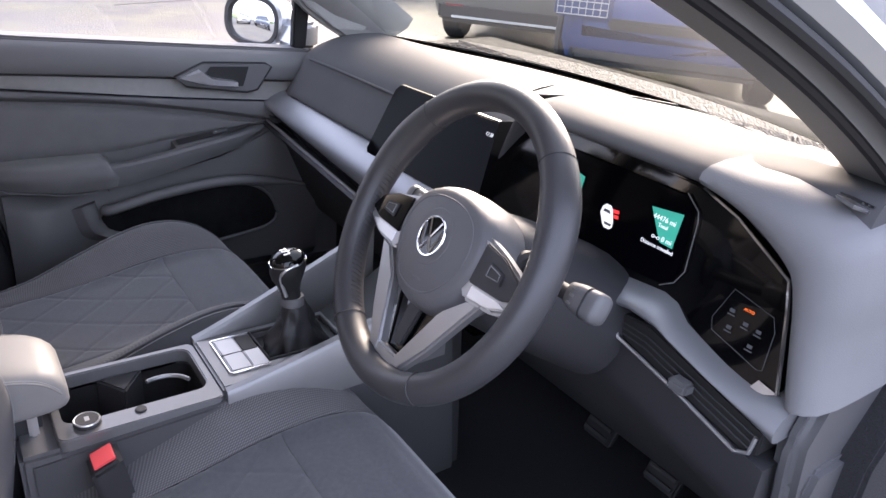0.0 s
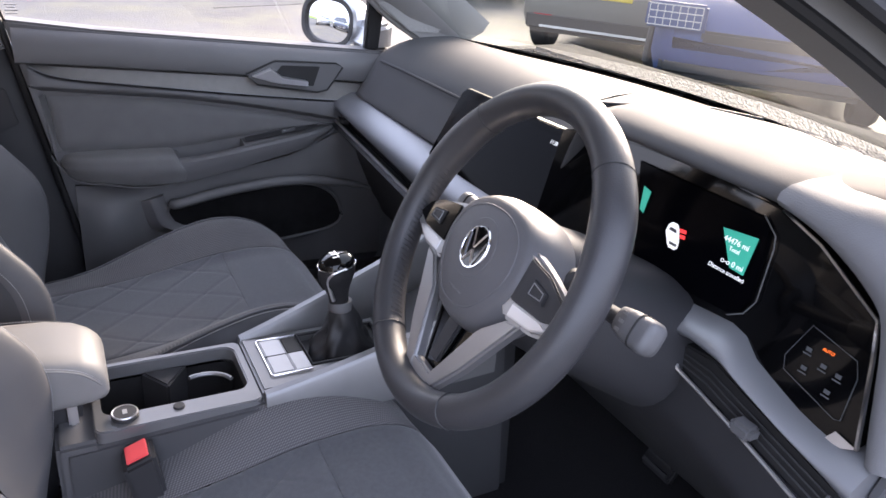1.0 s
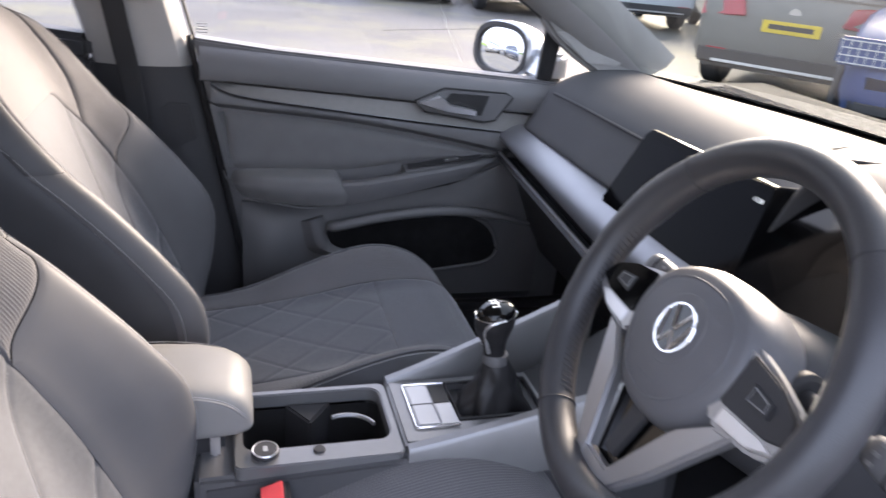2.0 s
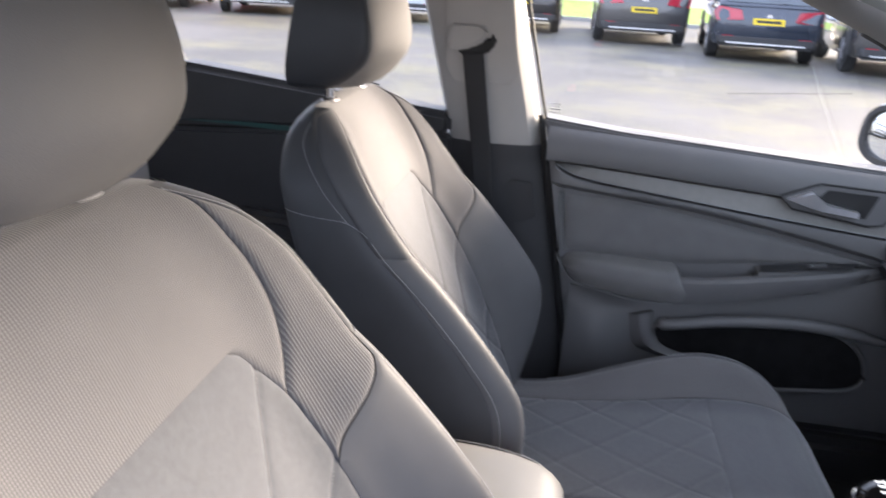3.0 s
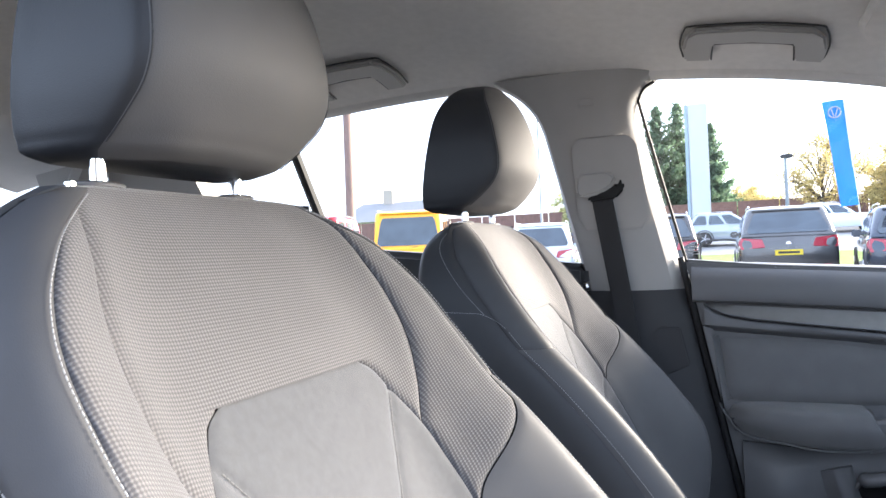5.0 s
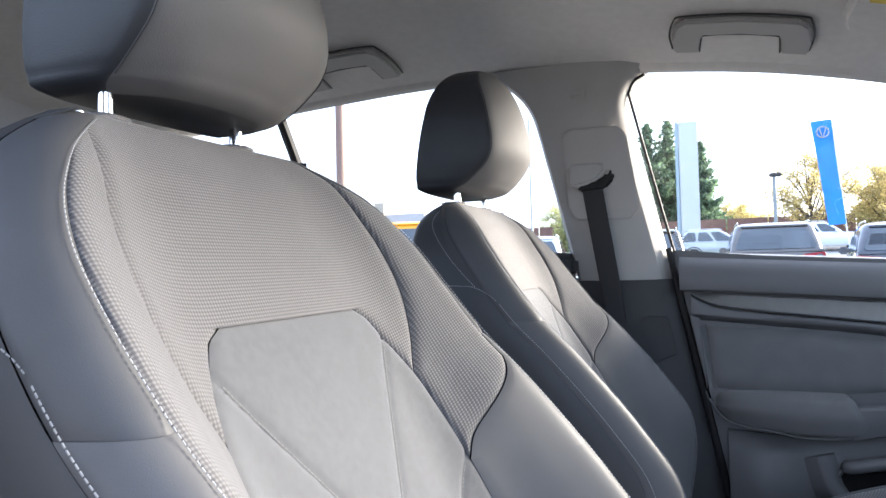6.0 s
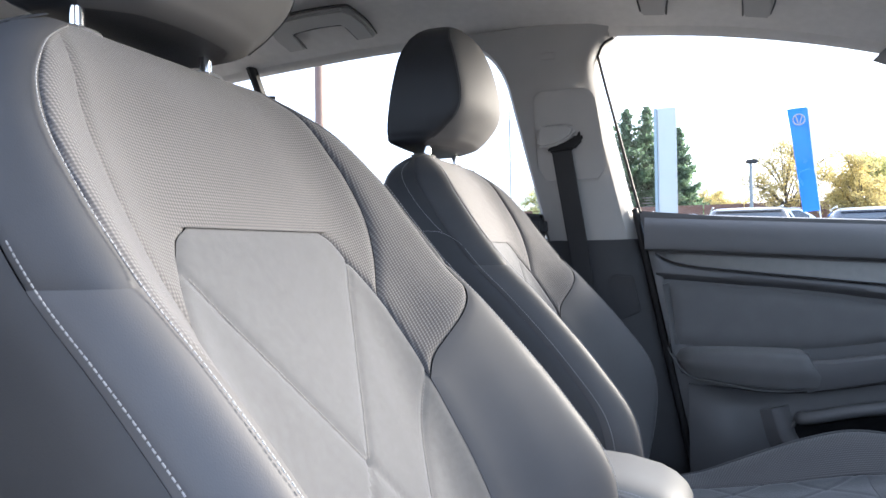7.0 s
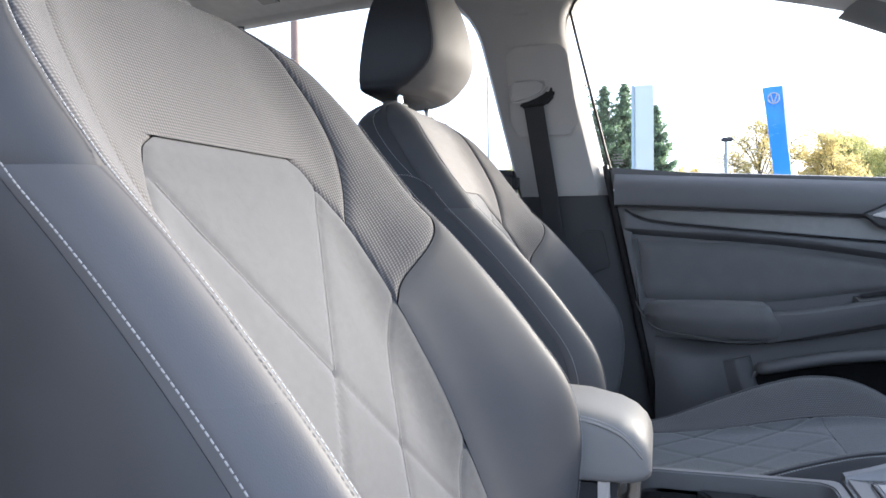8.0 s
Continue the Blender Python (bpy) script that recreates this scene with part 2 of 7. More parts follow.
def spline(points, per=8, closed=False):
    """A smooth line through points."""
    P = [Vector(p) for p in points]
    n = len(P)
    out = []
    for i in range(n if closed else n - 1):
        p0 = P[(i - 1) % n] if closed or i > 0 else P[0] * 2 - P[1]
        p1, p2 = P[i], P[(i + 1) % n]
        p3 = P[(i + 2) % n] if closed or i + 2 < n else P[-1] * 2 - P[-2]
        for k in range(per):
            t = k / per
            out.append(0.5 * ((2 * p1) + (p2 - p0) * t + (2 * p0 - 5 * p1 + 4 * p2 - p3) * t * t + (3 * p1 - p0 - 3 * p2 + p3) * t ** 3))
    if not closed:
        out.append(P[-1])
    return out


def tube(points, r, n=8, closed=False, flat=1.0, up=(0, 0, 1)):
    """A round bar along points; r may be one number or one for each point; flat squeezes it along the second axis."""
    P = [Vector(p) for p in points]
    m = len(P)
    rows = []
    for i, p in enumerate(P):
        a = P[(i - 1) % m] if closed or i else P[0]
        c = P[(i + 1) % m] if closed or i < m - 1 else P[-1]
        d = (c - a).normalized()
        s = d.cross(Vector(up))
        s = s.normalized() if s.length > 1e-5 else d.orthogonal().normalized()
        w = s.cross(d)
        rad = r[i] if isinstance(r, (list, tuple)) else r
        rows.append([p + s * rad * math.cos(2 * math.pi * k / n) + w * rad * flat * math.sin(2 * math.pi * k / n) for k in range(n)])
    if closed:
        rows.append(rows[0])
        bm = rings(rows, cap=False)
        bmesh.ops.remove_doubles(bm, verts=bm.verts, dist=1e-6)
        return bm
    return rings(rows)


def disc(center, axis, r, h, n=24, bevel=0.0):
    """A round plate of height h along axis, from its centre."""
    a = Vector(axis).normalized()
    s = a.orthogonal().normalized()
    w = a.cross(s)
    c = Vector(center)
    rr = [(r - bevel, 0), (r, bevel), (r, h - bevel), (r - bevel, h)] if bevel else [(r, 0), (r, h)]
    return rings([[c + a * k + (s * math.cos(2 * math.pi * i / n) + w * math.sin(2 * math.pi * i / n)) * q for i in range(n)] for q, k in rr])


def stitches(points, normal=None, size=0.0011, dash=0.0024, gap=0.0011):
    """Short raised threads along a line."""
    P = [Vector(p) for p in points]
    bm = bmesh.new()
    pos, i, left = P[0].copy(), 0, 0.0
    lens = [0.0]
    for a, b in zip(P, P[1:]):
        lens.append(lens[-1] + (b - a).length)
    total = lens[-1]

    def at(s):
        k = min(max(int(np.searchsorted(lens, s)) - 1, 0), len(P) - 2)
        q = (s - lens[k]) / max(lens[k + 1] - lens[k], 1e-9)
        return P[k].lerp(P[k + 1], q)
    s = 0.0
    while s + dash < total:
        a, b = at(s), at(s + dash)
        d = (b - a).normalized()
        u = d.orthogonal().normalized()
        w = d.cross(u)
        va, vb = [], []
        for q in range(4):
            o = (u * math.cos(q * math.pi / 2) + w * math.sin(q * math.pi / 2)) * size
            va.append(bm.verts.new(a + o * 0.7))
            vb.append(bm.verts.new(b + o * 0.7))
        for q in range(4):
            bm.faces.new((va[q], va[(q + 1) % 4], vb[(q + 1) % 4], vb[q]))
        bm.faces.new(va)
        bm.faces.new(vb)
        s += dash + gap
    return bm


def lerp_table(table, x):
    xs = [r[0] for r in table]
    return float(np.interp(x, xs, [r[1] for r in table]))


def eased(table):
    """A smooth curve through rows of (x, value)."""
    xs = np.array([r[0] for r in table], float)
    ys = np.array([r[1] for r in table], float)
    m = np.gradient(ys, xs)

    def f(x):
        x = min(max(x, xs[0]), xs[-1])
        i = min(max(int(np.searchsorted(xs, x)) - 1, 0), len(xs) - 2)
        h = xs[i + 1] - xs[i]
        t = (x - xs[i]) / h
        return float((2 * t ** 3 - 3 * t * t + 1) * ys[i] + (t ** 3 - 2 * t * t + t) * h * m[i] + (-2 * t ** 3 + 3 * t * t) * ys[i + 1] + (t ** 3 - t * t) * h * m[i + 1])
    return f


def words(name, body, size, at, material, parent, label="", align="CENTER"):
    """Lettering in the built-in font, a hair thick."""
    cu = bpy.data.curves.new(name, "FONT")
    cu.body, cu.size, cu.align_x, cu.align_y, cu.extrude = body, size, align, "CENTER", 0.0002
    cu.materials.append(material)
    ob = new(name, cu)
    ob.parent = parent
    ob.matrix_basis = at
    if label:
        ob["label"] = label
    return ob

# ---- the car's shell ----


def wall_x(z, side=-1):
    """Inner skin of the cabin's side: upright below the window line, leaning in above it."""
    return side * (0.70 - 0.26 * max(0.0, z - 0.88))


EDGE_Z = eased([(-2.2, 1.16), (-1.6, 1.25), (-1.2, 1.288), (-0.9, 1.303), (-0.5, 1.287), (-0.3, 1.264), (-0.13, 1.229), (0.1, 1.160)])


def roof_skin(x, y, lift=0.0):
    q = min(1.0, abs(x) / 0.60)
    return (x, y, EDGE_Z(y) + 0.062 * (1 - q ** 2.6) + lift)


ceiling = part("ceiling", join(sheet(lambda u, v: roof_skin(u, v), np.linspace(-0.605, 0.605, 40), np.linspace(-2.1, 0.02, 50)),
                               sheet(lambda u, v: roof_skin(u, v, 0.045), np.linspace(-0.66, 0.66, 20), np.linspace(-2.15, 0.04, 30))), LINER)
tagged(ceiling, "light grey woven cloth headlining of a car", "headlining", kind="structure")


def strip(pts_in, pts_out, thick, material, name, label, category):
    """A trim band between two lines, thickened outwards."""
    a = spline(pts_in, 8)
    b = spline(pts_out, 8)
    rows = []
    for p, q in zip(a, b):
        o = Vector((math.copysign(thick, p.x), 0, 0.01))
        d = (q - p)
        rows.append([p, p + d * 0.12 - o * 0.12, p + d * 0.5 - o * 0.2, q - d * 0.12 - o * 0.12, q, q + o, p + o])
    return tagged(part(name, rings(rows), material), label, category, kind="structure")


def ledge(y):
    return EDGE_Z(y)


# roof rails along both sides, from the screen to the rear pillar
for side, nm in ((-1, "trim_left"), (1, "trim_right")):
    rows = []
    for y in np.linspace(-1.95, 0.0, 40):
        z = EDGE_Z(y)
        x = side * 0.60
        rows.append([(x, y, z + 0.006), (x + side * 0.012, y, z - 0.006), (x + side * 0.03, y, z - 0.012), (x + side * 0.055, y, z - 0.004), (x + side * 0.07, y, z + 0.03), (x + side * 0.03, y, z + 0.06)])
    tagged(part(nm, rings(rows), LINER), "light grey roof side trim above the car windows", "roof trim", kind="structure")

# centre pillar on the passenger side
pillar = thing("pillar_left", "light grey centre pillar trim with dark lower cover", "pillar trim", kind="structure")


def pillar_front(z):
    return -0.467 - (z - 0.883) * 0.215


def pillar_rear(z):
    return -0.648 - (z - 0.9) * 0.2


rows = []
for z in np.linspace(0.884, 1.300, 30):
    f, r = pillar_front(z), pillar_rear(z)
    k = max(0.0, (z - 1.17) / 0.13)
    f, r = f + 0.085 * k ** 3, r - 0.075 * k ** 3
    x = wall_x(z) - 0.014 * k ** 2
    rows.append([(x - 0.05, f + 0.01, z), (x - 0.012, f, z), (x + 0.004, f - 0.012, z), (x + 0.014, f - 0.05, z), (x + 0.016, (f + r) / 2, z), (x + 0.012, r + 0.045, z), (x, r + 0.008, z), (x - 0.02, r, z), (x - 0.05, r, z)])
part("upper_cover", rings(rows), PILLAR, pillar)
rows = []
for z in np.linspace(0.30, 0.8845, 18):
    f = -0.462 + (0.945 - z) * 0.2 - 0.012
    r = -0.66
    x = -0.70
    rows.append([(x - 0.07, f + 0.06, z), (x - 0.062, f + 0.06, z), (x - 0.01, f, z), (x - 0.004, f, z), (x + 0.006, f - 0.012, z), (x + 0.012, f - 0.08, z), (x + 0.01, r + 0.03, z), (x - 0.01, r, z), (x - 0.06, r, z)])
part("lower_cover", rings(rows), TRIM_DARK, pillar)
part("recess", slab_yz([(-0.525, 0.80), (-0.51, 0.815), (-0.47, 0.812), (-0.455, 0.74), (-0.50, 0.72)], -0.692, -0.6865, 0.003), TRIM_DARK, pillar)
xz = wall_x(1.1)
part("height_cover", slab([(wall_x(z) + 0.0145, y, z) for y, z in ((-0.635, 1.175), (-0.545, 1.175), (-0.53, 1.16), (-0.512, 1.02), (-0.53, 1.0), (-0.63, 1.0), (-0.65, 1.03), (-0.65, 1.16))], (0.007, 0, 0.002), 0.005), PILLAR, pillar)
part("clip", slab([(wall_x(z) + 0.014, y, z) for y, z in ((-0.63, 1.232), (-0.60, 1.232), (-0.60, 1.245), (-0.63, 1.245))], (0.004, 0, 0.001), 0.002), PILLAR, pillar)
part("airbag_mark", slab([(wall_x(z) + 0.018, y, z) for y, z in ((-0.625, 1.12), (-0.56, 1.12), (-0.56, 1.126), (-0.625, 1.126))], (0.002, 0, 0), 0), PILLAR, pillar)

# belt on that pillar
belt = thing("seat_belt", "black seat belt hanging from its grey pillar guide", "seat belt")
gx = wall_x(1.09)
part("guide", slab([(gx + 0.010 - 0.26 * (z - 1.09), y, z) for y, z in ((-0.643, 1.112), (-0.630, 1.118), (-0.585, 1.118), (-0.568, 1.106), (-0.573, 1.088), (-0.598, 1.073), (-0.632, 1.066), (-0.645, 1.072))], (0.030, 0, -0.004), 0.008, 3), PILLAR, belt, "light grey moulded belt guide")
part("slot", slab([(gx + 0.012 - 0.26 * (z - 1.09), y, z) for y, z in ((-0.625, 1.068), (-0.572, 1.086), (-0.566, 1.100), (-0.557, 1.098), (-0.556, 1.078), (-0.572, 1.060), (-0.622, 1.056))], (0.012, 0, 0), 0.004), RUBBER, belt)
rows = []
for k in range(25):
    t = k / 24
    z = 1.080 - t * 0.60
    y = -0.600 + t * 0.075
    x = wall_x(z) + 0.030 + 0.012 * math.sin(t * 3)
    rows.append([(x + (0.0022 if q % 2 else 0.0006), y - 0.0195 + 0.0065 * q, z) for q in range(7)] + [(x - 0.002, y + 0.0195, z), (x - 0.002, y - 0.0195, z)])
part("webbing", rings(rows), WEB, belt)

# rear part of the cabin: rear door, quarter, bench, tailgate
rear_door = thing("rear_door", "dark rear passenger door with window", "car door")


def rear_sill(y):
    return 0.942 + (-0.673 - y) * 0.1


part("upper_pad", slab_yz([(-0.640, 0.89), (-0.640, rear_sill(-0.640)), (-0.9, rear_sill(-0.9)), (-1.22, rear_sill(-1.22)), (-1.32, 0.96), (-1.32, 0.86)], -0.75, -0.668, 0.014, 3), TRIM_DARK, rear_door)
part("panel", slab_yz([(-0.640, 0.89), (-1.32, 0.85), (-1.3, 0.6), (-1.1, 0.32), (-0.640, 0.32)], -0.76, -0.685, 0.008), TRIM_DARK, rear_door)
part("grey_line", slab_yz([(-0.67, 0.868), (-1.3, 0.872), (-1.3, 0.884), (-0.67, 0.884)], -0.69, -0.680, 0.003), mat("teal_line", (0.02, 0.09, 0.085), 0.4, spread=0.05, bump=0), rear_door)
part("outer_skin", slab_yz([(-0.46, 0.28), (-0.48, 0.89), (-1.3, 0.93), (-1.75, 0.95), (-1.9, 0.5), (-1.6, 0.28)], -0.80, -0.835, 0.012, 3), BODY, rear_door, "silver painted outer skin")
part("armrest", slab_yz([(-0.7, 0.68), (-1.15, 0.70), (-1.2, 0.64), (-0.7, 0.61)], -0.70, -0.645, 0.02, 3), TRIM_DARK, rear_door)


def pane(pts_yz, name, parent, lift=-0.035):
    bm = bmesh.new()
    a = [bm.verts.new((wall_x(z) + lift, y, z)) for y, z in pts_yz]
    bm.faces.new(a)
    b = bmesh.ops.extrude_face_region(bm, geom=list(bm.faces))
    for g in b["geom"]:
        if isinstance(g, bmesh.types.BMVert):
            g.co.x -= 0.004
    ob = part(name, bm, GLASS, parent)
    ob.visible_shadow = False
    return ob


pane([(-0.66, 0.93), (-0.725, 1.285), (-1.0, 1.30), (-1.2, 1.29), (-1.24, 1.13), (-1.21, 0.99)], "window_glass", rear_door)
part("window_bar", tube([(-0.672, -1.205, 0.985), (-0.64, -1.245, 1.13), (-0.60, -1.285, 1.29)], 0.012, 8), RUBBER, rear_door)

quarter = []
for z in np.linspace(0.30, 1.30, 20):
    x = wall_x(z)
    y0 = -1.30 if z < 0.99 else -1.47 - (z - 0.99) * 0.35
    quarter.append([(x - 0.05, y0, z), (x, y0 - 0.01, z), (x + 0.03, y0 - 0.1, z), (x + 0.06, -1.85 - 0.1 * z, z), (x - 0.05, -1.95, z)])
tagged(part("pillar_rear_left", rings(quarter), PILLAR), "light grey rear quarter trim", "pillar trim", kind="structure")
quarter = [[(-p[0], p[1], p[2]) for p in r] for r in quarter]
tagged(part("pillar_rear_right", rings(quarter), PILLAR), "light grey rear quarter trim", "pillar trim", kind="structure")
tail = thing("tailgate", "dark tailgate lining with a rear window", "tailgate")
part("lining", slab([(-0.62, -1.98, 0.45), (0.62, -1.98, 0.45), (0.60, -2.0, 0.98), (-0.60, -2.0, 0.98)], (0, -0.05, 0), 0.01), TRIM_DARK, tail)
bm = slab([(-0.58, -2.0, 0.985), (0.58, -2.0, 0.985), (0.50, -1.72, 1.285), (-0.50, -1.72, 1.285)], (0, -0.004, -0.002), 0)
rg = part("rear_glass", bm, GLASS, tail)
rg.visible_shadow = False
part("frame_left", tube([(-0.60, -2.0, 0.98), (-0.51, -1.70, 1.29)], 0.03, 8), PILLAR, tail)
part("frame_right", tube([(0.60, -2.0, 0.98), (0.51, -1.70, 1.29)], 0.03, 8), PILLAR, tail)

# driver side sill and centre pillar
pillar_r = thing("pillar_right", "light grey centre pillar trim by the open driver's door", "pillar trim", kind="structure")
rows = []
for z in np.linspace(0.32, 1.285, 24):
    f, r = -0.60 - max(0, z - 0.883) * 0.15, -0.74 - max(0, z - 0.9) * 0.15
    x = -wall_x(z) + 0.01
    rows.append([(x + 0.07, f, z), (x + 0.03, f, z), (x, f - 0.015, z), (x - 0.008, (f + r) / 2, z), (x, r + 0.01, z), (x + 0.03, r, z), (x + 0.07, r, z)])
part("cover", rings(rows), PILLAR, pillar_r)
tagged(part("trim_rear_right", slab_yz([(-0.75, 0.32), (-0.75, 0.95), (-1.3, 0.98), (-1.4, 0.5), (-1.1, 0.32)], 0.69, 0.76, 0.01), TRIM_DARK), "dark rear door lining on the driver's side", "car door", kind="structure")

# floor of the cabin
tagged(part("floor", box(-0.72, 0.72, -1.95, 0.95, 0.16, 0.24, 0.01), CARPET), "black carpet floor of the car", "carpet", kind="structure")
for sd, nm in ((-1, "trim_kick_left"), (1, "trim_kick_right")):
    tagged(part(nm, slab_yz([(0.30, 0.2), (0.30, 0.70), (0.42, 0.88), (0.95, 0.90), (0.95, 0.2)], sd * 0.705, sd * 0.76, 0.005), CARPET), "black footwell side panel", "footwell", kind="structure")
tagged(part("trim_sill_left", box(-0.80, -0.66, -1.3, 0.7, 0.18, 0.33, 0.02), TRIM_DARK), "dark plastic door sill", "door sill", kind="structure")
tagged(part("trim_sill_right", box(0.62, 0.80, -1.0, 0.7, 0.18, 0.36, 0.03, 3), TRIM_DARK), "dark plastic door sill", "door sill", kind="structure")
tagged(part("wall_bulkhead", slab_yz([(0.95, 0.2), (0.62, 0.2), (0.78, 0.42), (0.78, 0.9), (0.95, 0.9)], -0.72, 0.72, 0.01), CARPET), "black carpeted bulkhead behind the footwells", "bulkhead", kind="structure")

# ---- front passenger door ----
door = thing("front_passenger_door", "closed dark grey front passenger door with handle and armrest", "car door")


def sill(y):
    return 0.935 - (y + 0.462) * 0.062


def rear_edge(z):
    return -0.462 + (0.945 - z) * 0.2


pts = [(rear_edge(0.945) + 0.004, sill(-0.46) + 0.006)] + [(y, sill(y)) for y in (-0.3, -0.1, 0.1, 0.3, 0.42)] + [(0.42, 0.30), (rear_edge(0.30) + 0.004, 0.30)]
part("panel", slab_yz(pts, -0.76, -0.700, 0.005), TRIM, door)
# upper shoulder below the window
STRIP_TOP = eased([(-0.47, 0.8595), (-0.429, 0.859), (-0.261, 0.850), (-0.142, 0.842), (-0.003, 0.833), (0.20, 0.819), (0.40, 0.806)])
STRIP_BOT = eased([(-0.425, 0.8555), (-0.412, 0.8475), (-0.393, 0.8385), (-0.36, 0.831), (-0.298, 0.823), (-0.178, 0.810), (0.004, 0.791), (0.208, 0.773), (0.30, 0.766)])
GROOVE = eased([(-0.46, 0.817), (-0.407, 0.812), (-0.297, 0.802), (-0.143, 0.788), (0.025, 0.763), (0.182, 0.733), (0.30, 0.708)])
rows = []
for y in np.linspace(rear_edge(0.9) + 0.006, 0.40, 40):
    s, b = sill(y), STRIP_TOP(y) + 0.0015
    rows.append([(-0.75, y, s - 0.004), (-0.735, y, s + 0.003), (-0.715, y, s), (-0.694, y, s - 0.010), (-0.681, y, s - 0.026), (-0.675, y, (s + b) / 2 - 0.004), (-0.674, y, b + 0.010), (-0.676, y, b + 0.003), (-0.683, y, b), (-0.75, y, b)])
part("shoulder", rings(rows), TRIM, door, "soft dark grey shoulder below the window")
rows = []
for y in np.linspace(-0.424, 0.30, 60):
    a, b = STRIP_TOP(y) - 0.002, STRIP_BOT(y)
    rows.append([(-0.71, y, a), (-0.694, y, a - 0.0005), (-0.690, y, a - 0.002), (-0.6855, y, a + (b - a) * 0.55), (-0.681, y, b + 0.002), (-0.682, y, b), (-0.71, y, b)])
part("decor_strip", rings(rows), STRIPE, door, "grey brushed decor strip")
part("strip_edge", tube([(-0.6815, y, STRIP_BOT(y) + 0.0006) for y in np.linspace(-0.424, 0.29, 70)], 0.0011, 6), BAND, door, "bright lower edge of the decor strip")
rows = []
for y in np.linspace(rear_edge(0.8) + 0.006, 0.30, 50):
    a = STRIP_BOT(y) - 0.004 if y > -0.424 else STRIP_TOP(y) - 0.002
    b = GROOVE(y)
    rows.append([(-0.72, y, a), (-0.692, y, a), (-0.684, y, a - 0.002), (-0.6805, y, a - 0.007), (-0.681, y, b + 0.004), (-0.684, y, b + 0.001), (-0.702, y, b - 0.009), (-0.72, y, b - 0.010)])
part("ledge", rings(rows), TRIM, door)
# frame behind the insert, with its bevelled edge
part("rear_frame", slab_yz([(rear_edge(0.815) + 0.006, 0.815), (-0.412, 0.808), (-0.4145, 0.795), (-0.3945, 0.678), (-0.400, 0.660), (rear_edge(0.66) + 0.006, 0.66)], -0.705, -0.684, 0.003), TRIM, door)
part("frame_bevel", slab([(-0.6845, -0.4135, 0.793), (-0.6845, -0.3955, 0.680), (-0.697, -0.385, 0.676), (-0.697, -0.404, 0.797)], (-0.003, 0, 0), 0), GREYTRIM, door, "lighter bevel beside the insert")
# soft padded insert
INSERT_TOP = eased([(-0.406, 0.797), (-0.296, 0.793), (-0.133, 0.774), (0.027, 0.747), (0.20, 0.714)])
INSERT_BOT = eased([(-0.406, 0.672), (-0.30, 0.668), (-0.16, 0.668), (0.0, 0.690), (0.20, 0.7125)])
rows = []
for y in np.linspace(-0.406, 0.20, 40):
    a, b = INSERT_TOP(y), INSERT_BOT(y)
    e = min(1.0, (y + 0.406) / 0.015, (0.205 - y) / 0.02)
    rows.append([(-0.72, y, a), (-0.7035, y, a)] + [(-0.7035 + 0.0125 * e * (1 - abs(2 * q - 1) ** 5), y, a + (b - a) * q) for q in np.linspace(0.02, 0.98, 12)] + [(-0.7035, y, b), (-0.72, y, b)])
part("insert", rings(rows), INSERT, door, "dark cloth insert panel", 60)
# armrest, pull recess and switch rail
arm_sections = []
for y, zt, zb, px_, dy in ((-0.392, 0.656, 0.640, -0.692, 0), (-0.383, 0.667, 0.620, -0.676, 0), (-0.36, 0.672, 0.614, -0.656, 0), (-0.31, 0.674, 0.608, -0.641, 0), (-0.24, 0.674, 0.602, -0.632, 0.002), (-0.185, 0.673, 0.603, -0.630, 0.012), (-0.172, 0.672, 0.606, -0.631, 0.020), (-0.166, 0.668, 0.610, -0.636, 0.026)):
    zm = (zt + zb) / 2
    arm_sections.append([Vector(p) for p in spline([(-0.71, y, zt), (px_ - 0.022, y, zt), (px_ - 0.005, y + 0.1 * dy, zt - 0.005), (px_, y + 0.25 * dy, zt - 0.018), (px_ + 0.001, y + 0.6 * dy, zm), (px_ - 0.008, y + 0.9 * dy, zb + 0.014), (px_ - 0.022, y + dy, zb), (-0.71, y + dy, zb)], 3)])
part("armrest", rings(arm_sections), INSERT, door, "padded dark grey armrest", 50)
rail = []
for y, zt, zb, px_, deep in ((-0.168, 0.662, 0.597, -0.640, 0), (-0.158, 0.662, 0.599, -0.640, 0), (-0.155, 0.663, 0.600, -0.640, 1), (-0.12, 0.665, 0.607, -0.640, 1), (-0.03, 0.679, 0.626, -0.642, 1), (-0.020, 0.681, 0.628, -0.6425, 1), (-0.015, 0.682, 0.629, -0.643, 0), (0.06, 0.693, 0.645, -0.650, 0), (0.14, 0.704, 0.662, -0.664, 0), (0.19, 0.711, 0.682, -0.682, 0), (0.22, 0.713, 0.70, -0.70, 0)):
    d = 0.034 * deep
    rail.append([(-0.72, y, zt + 0.004 - d), (-0.688, y, zt + 0.003 - d), (px_ - 0.020, y, zt - 0.001 - d), (px_ - 0.018, y, zt - 0.003), (px_ - 0.005, y, zt - 0.005), (px_, y, zt - 0.010), (px_ + 0.001, y, (zt + zb) / 2), (px_ - 0.008, y, zb + 0.003), (px_ - 0.02, y, zb), (-0.72, y, zb)])
part("grab_rail", rings(rail), TRIM, door, angle=35)
part("switch_plate", slab([(-0.664, -0.010, 0.6845), (-0.672, 0.150, 0.7085), (-0.690, 0.172, 0.7145), (-0.690, -0.008, 0.6885)], (0, 0, 0.002), 0.001), TRIM_DARK, door)
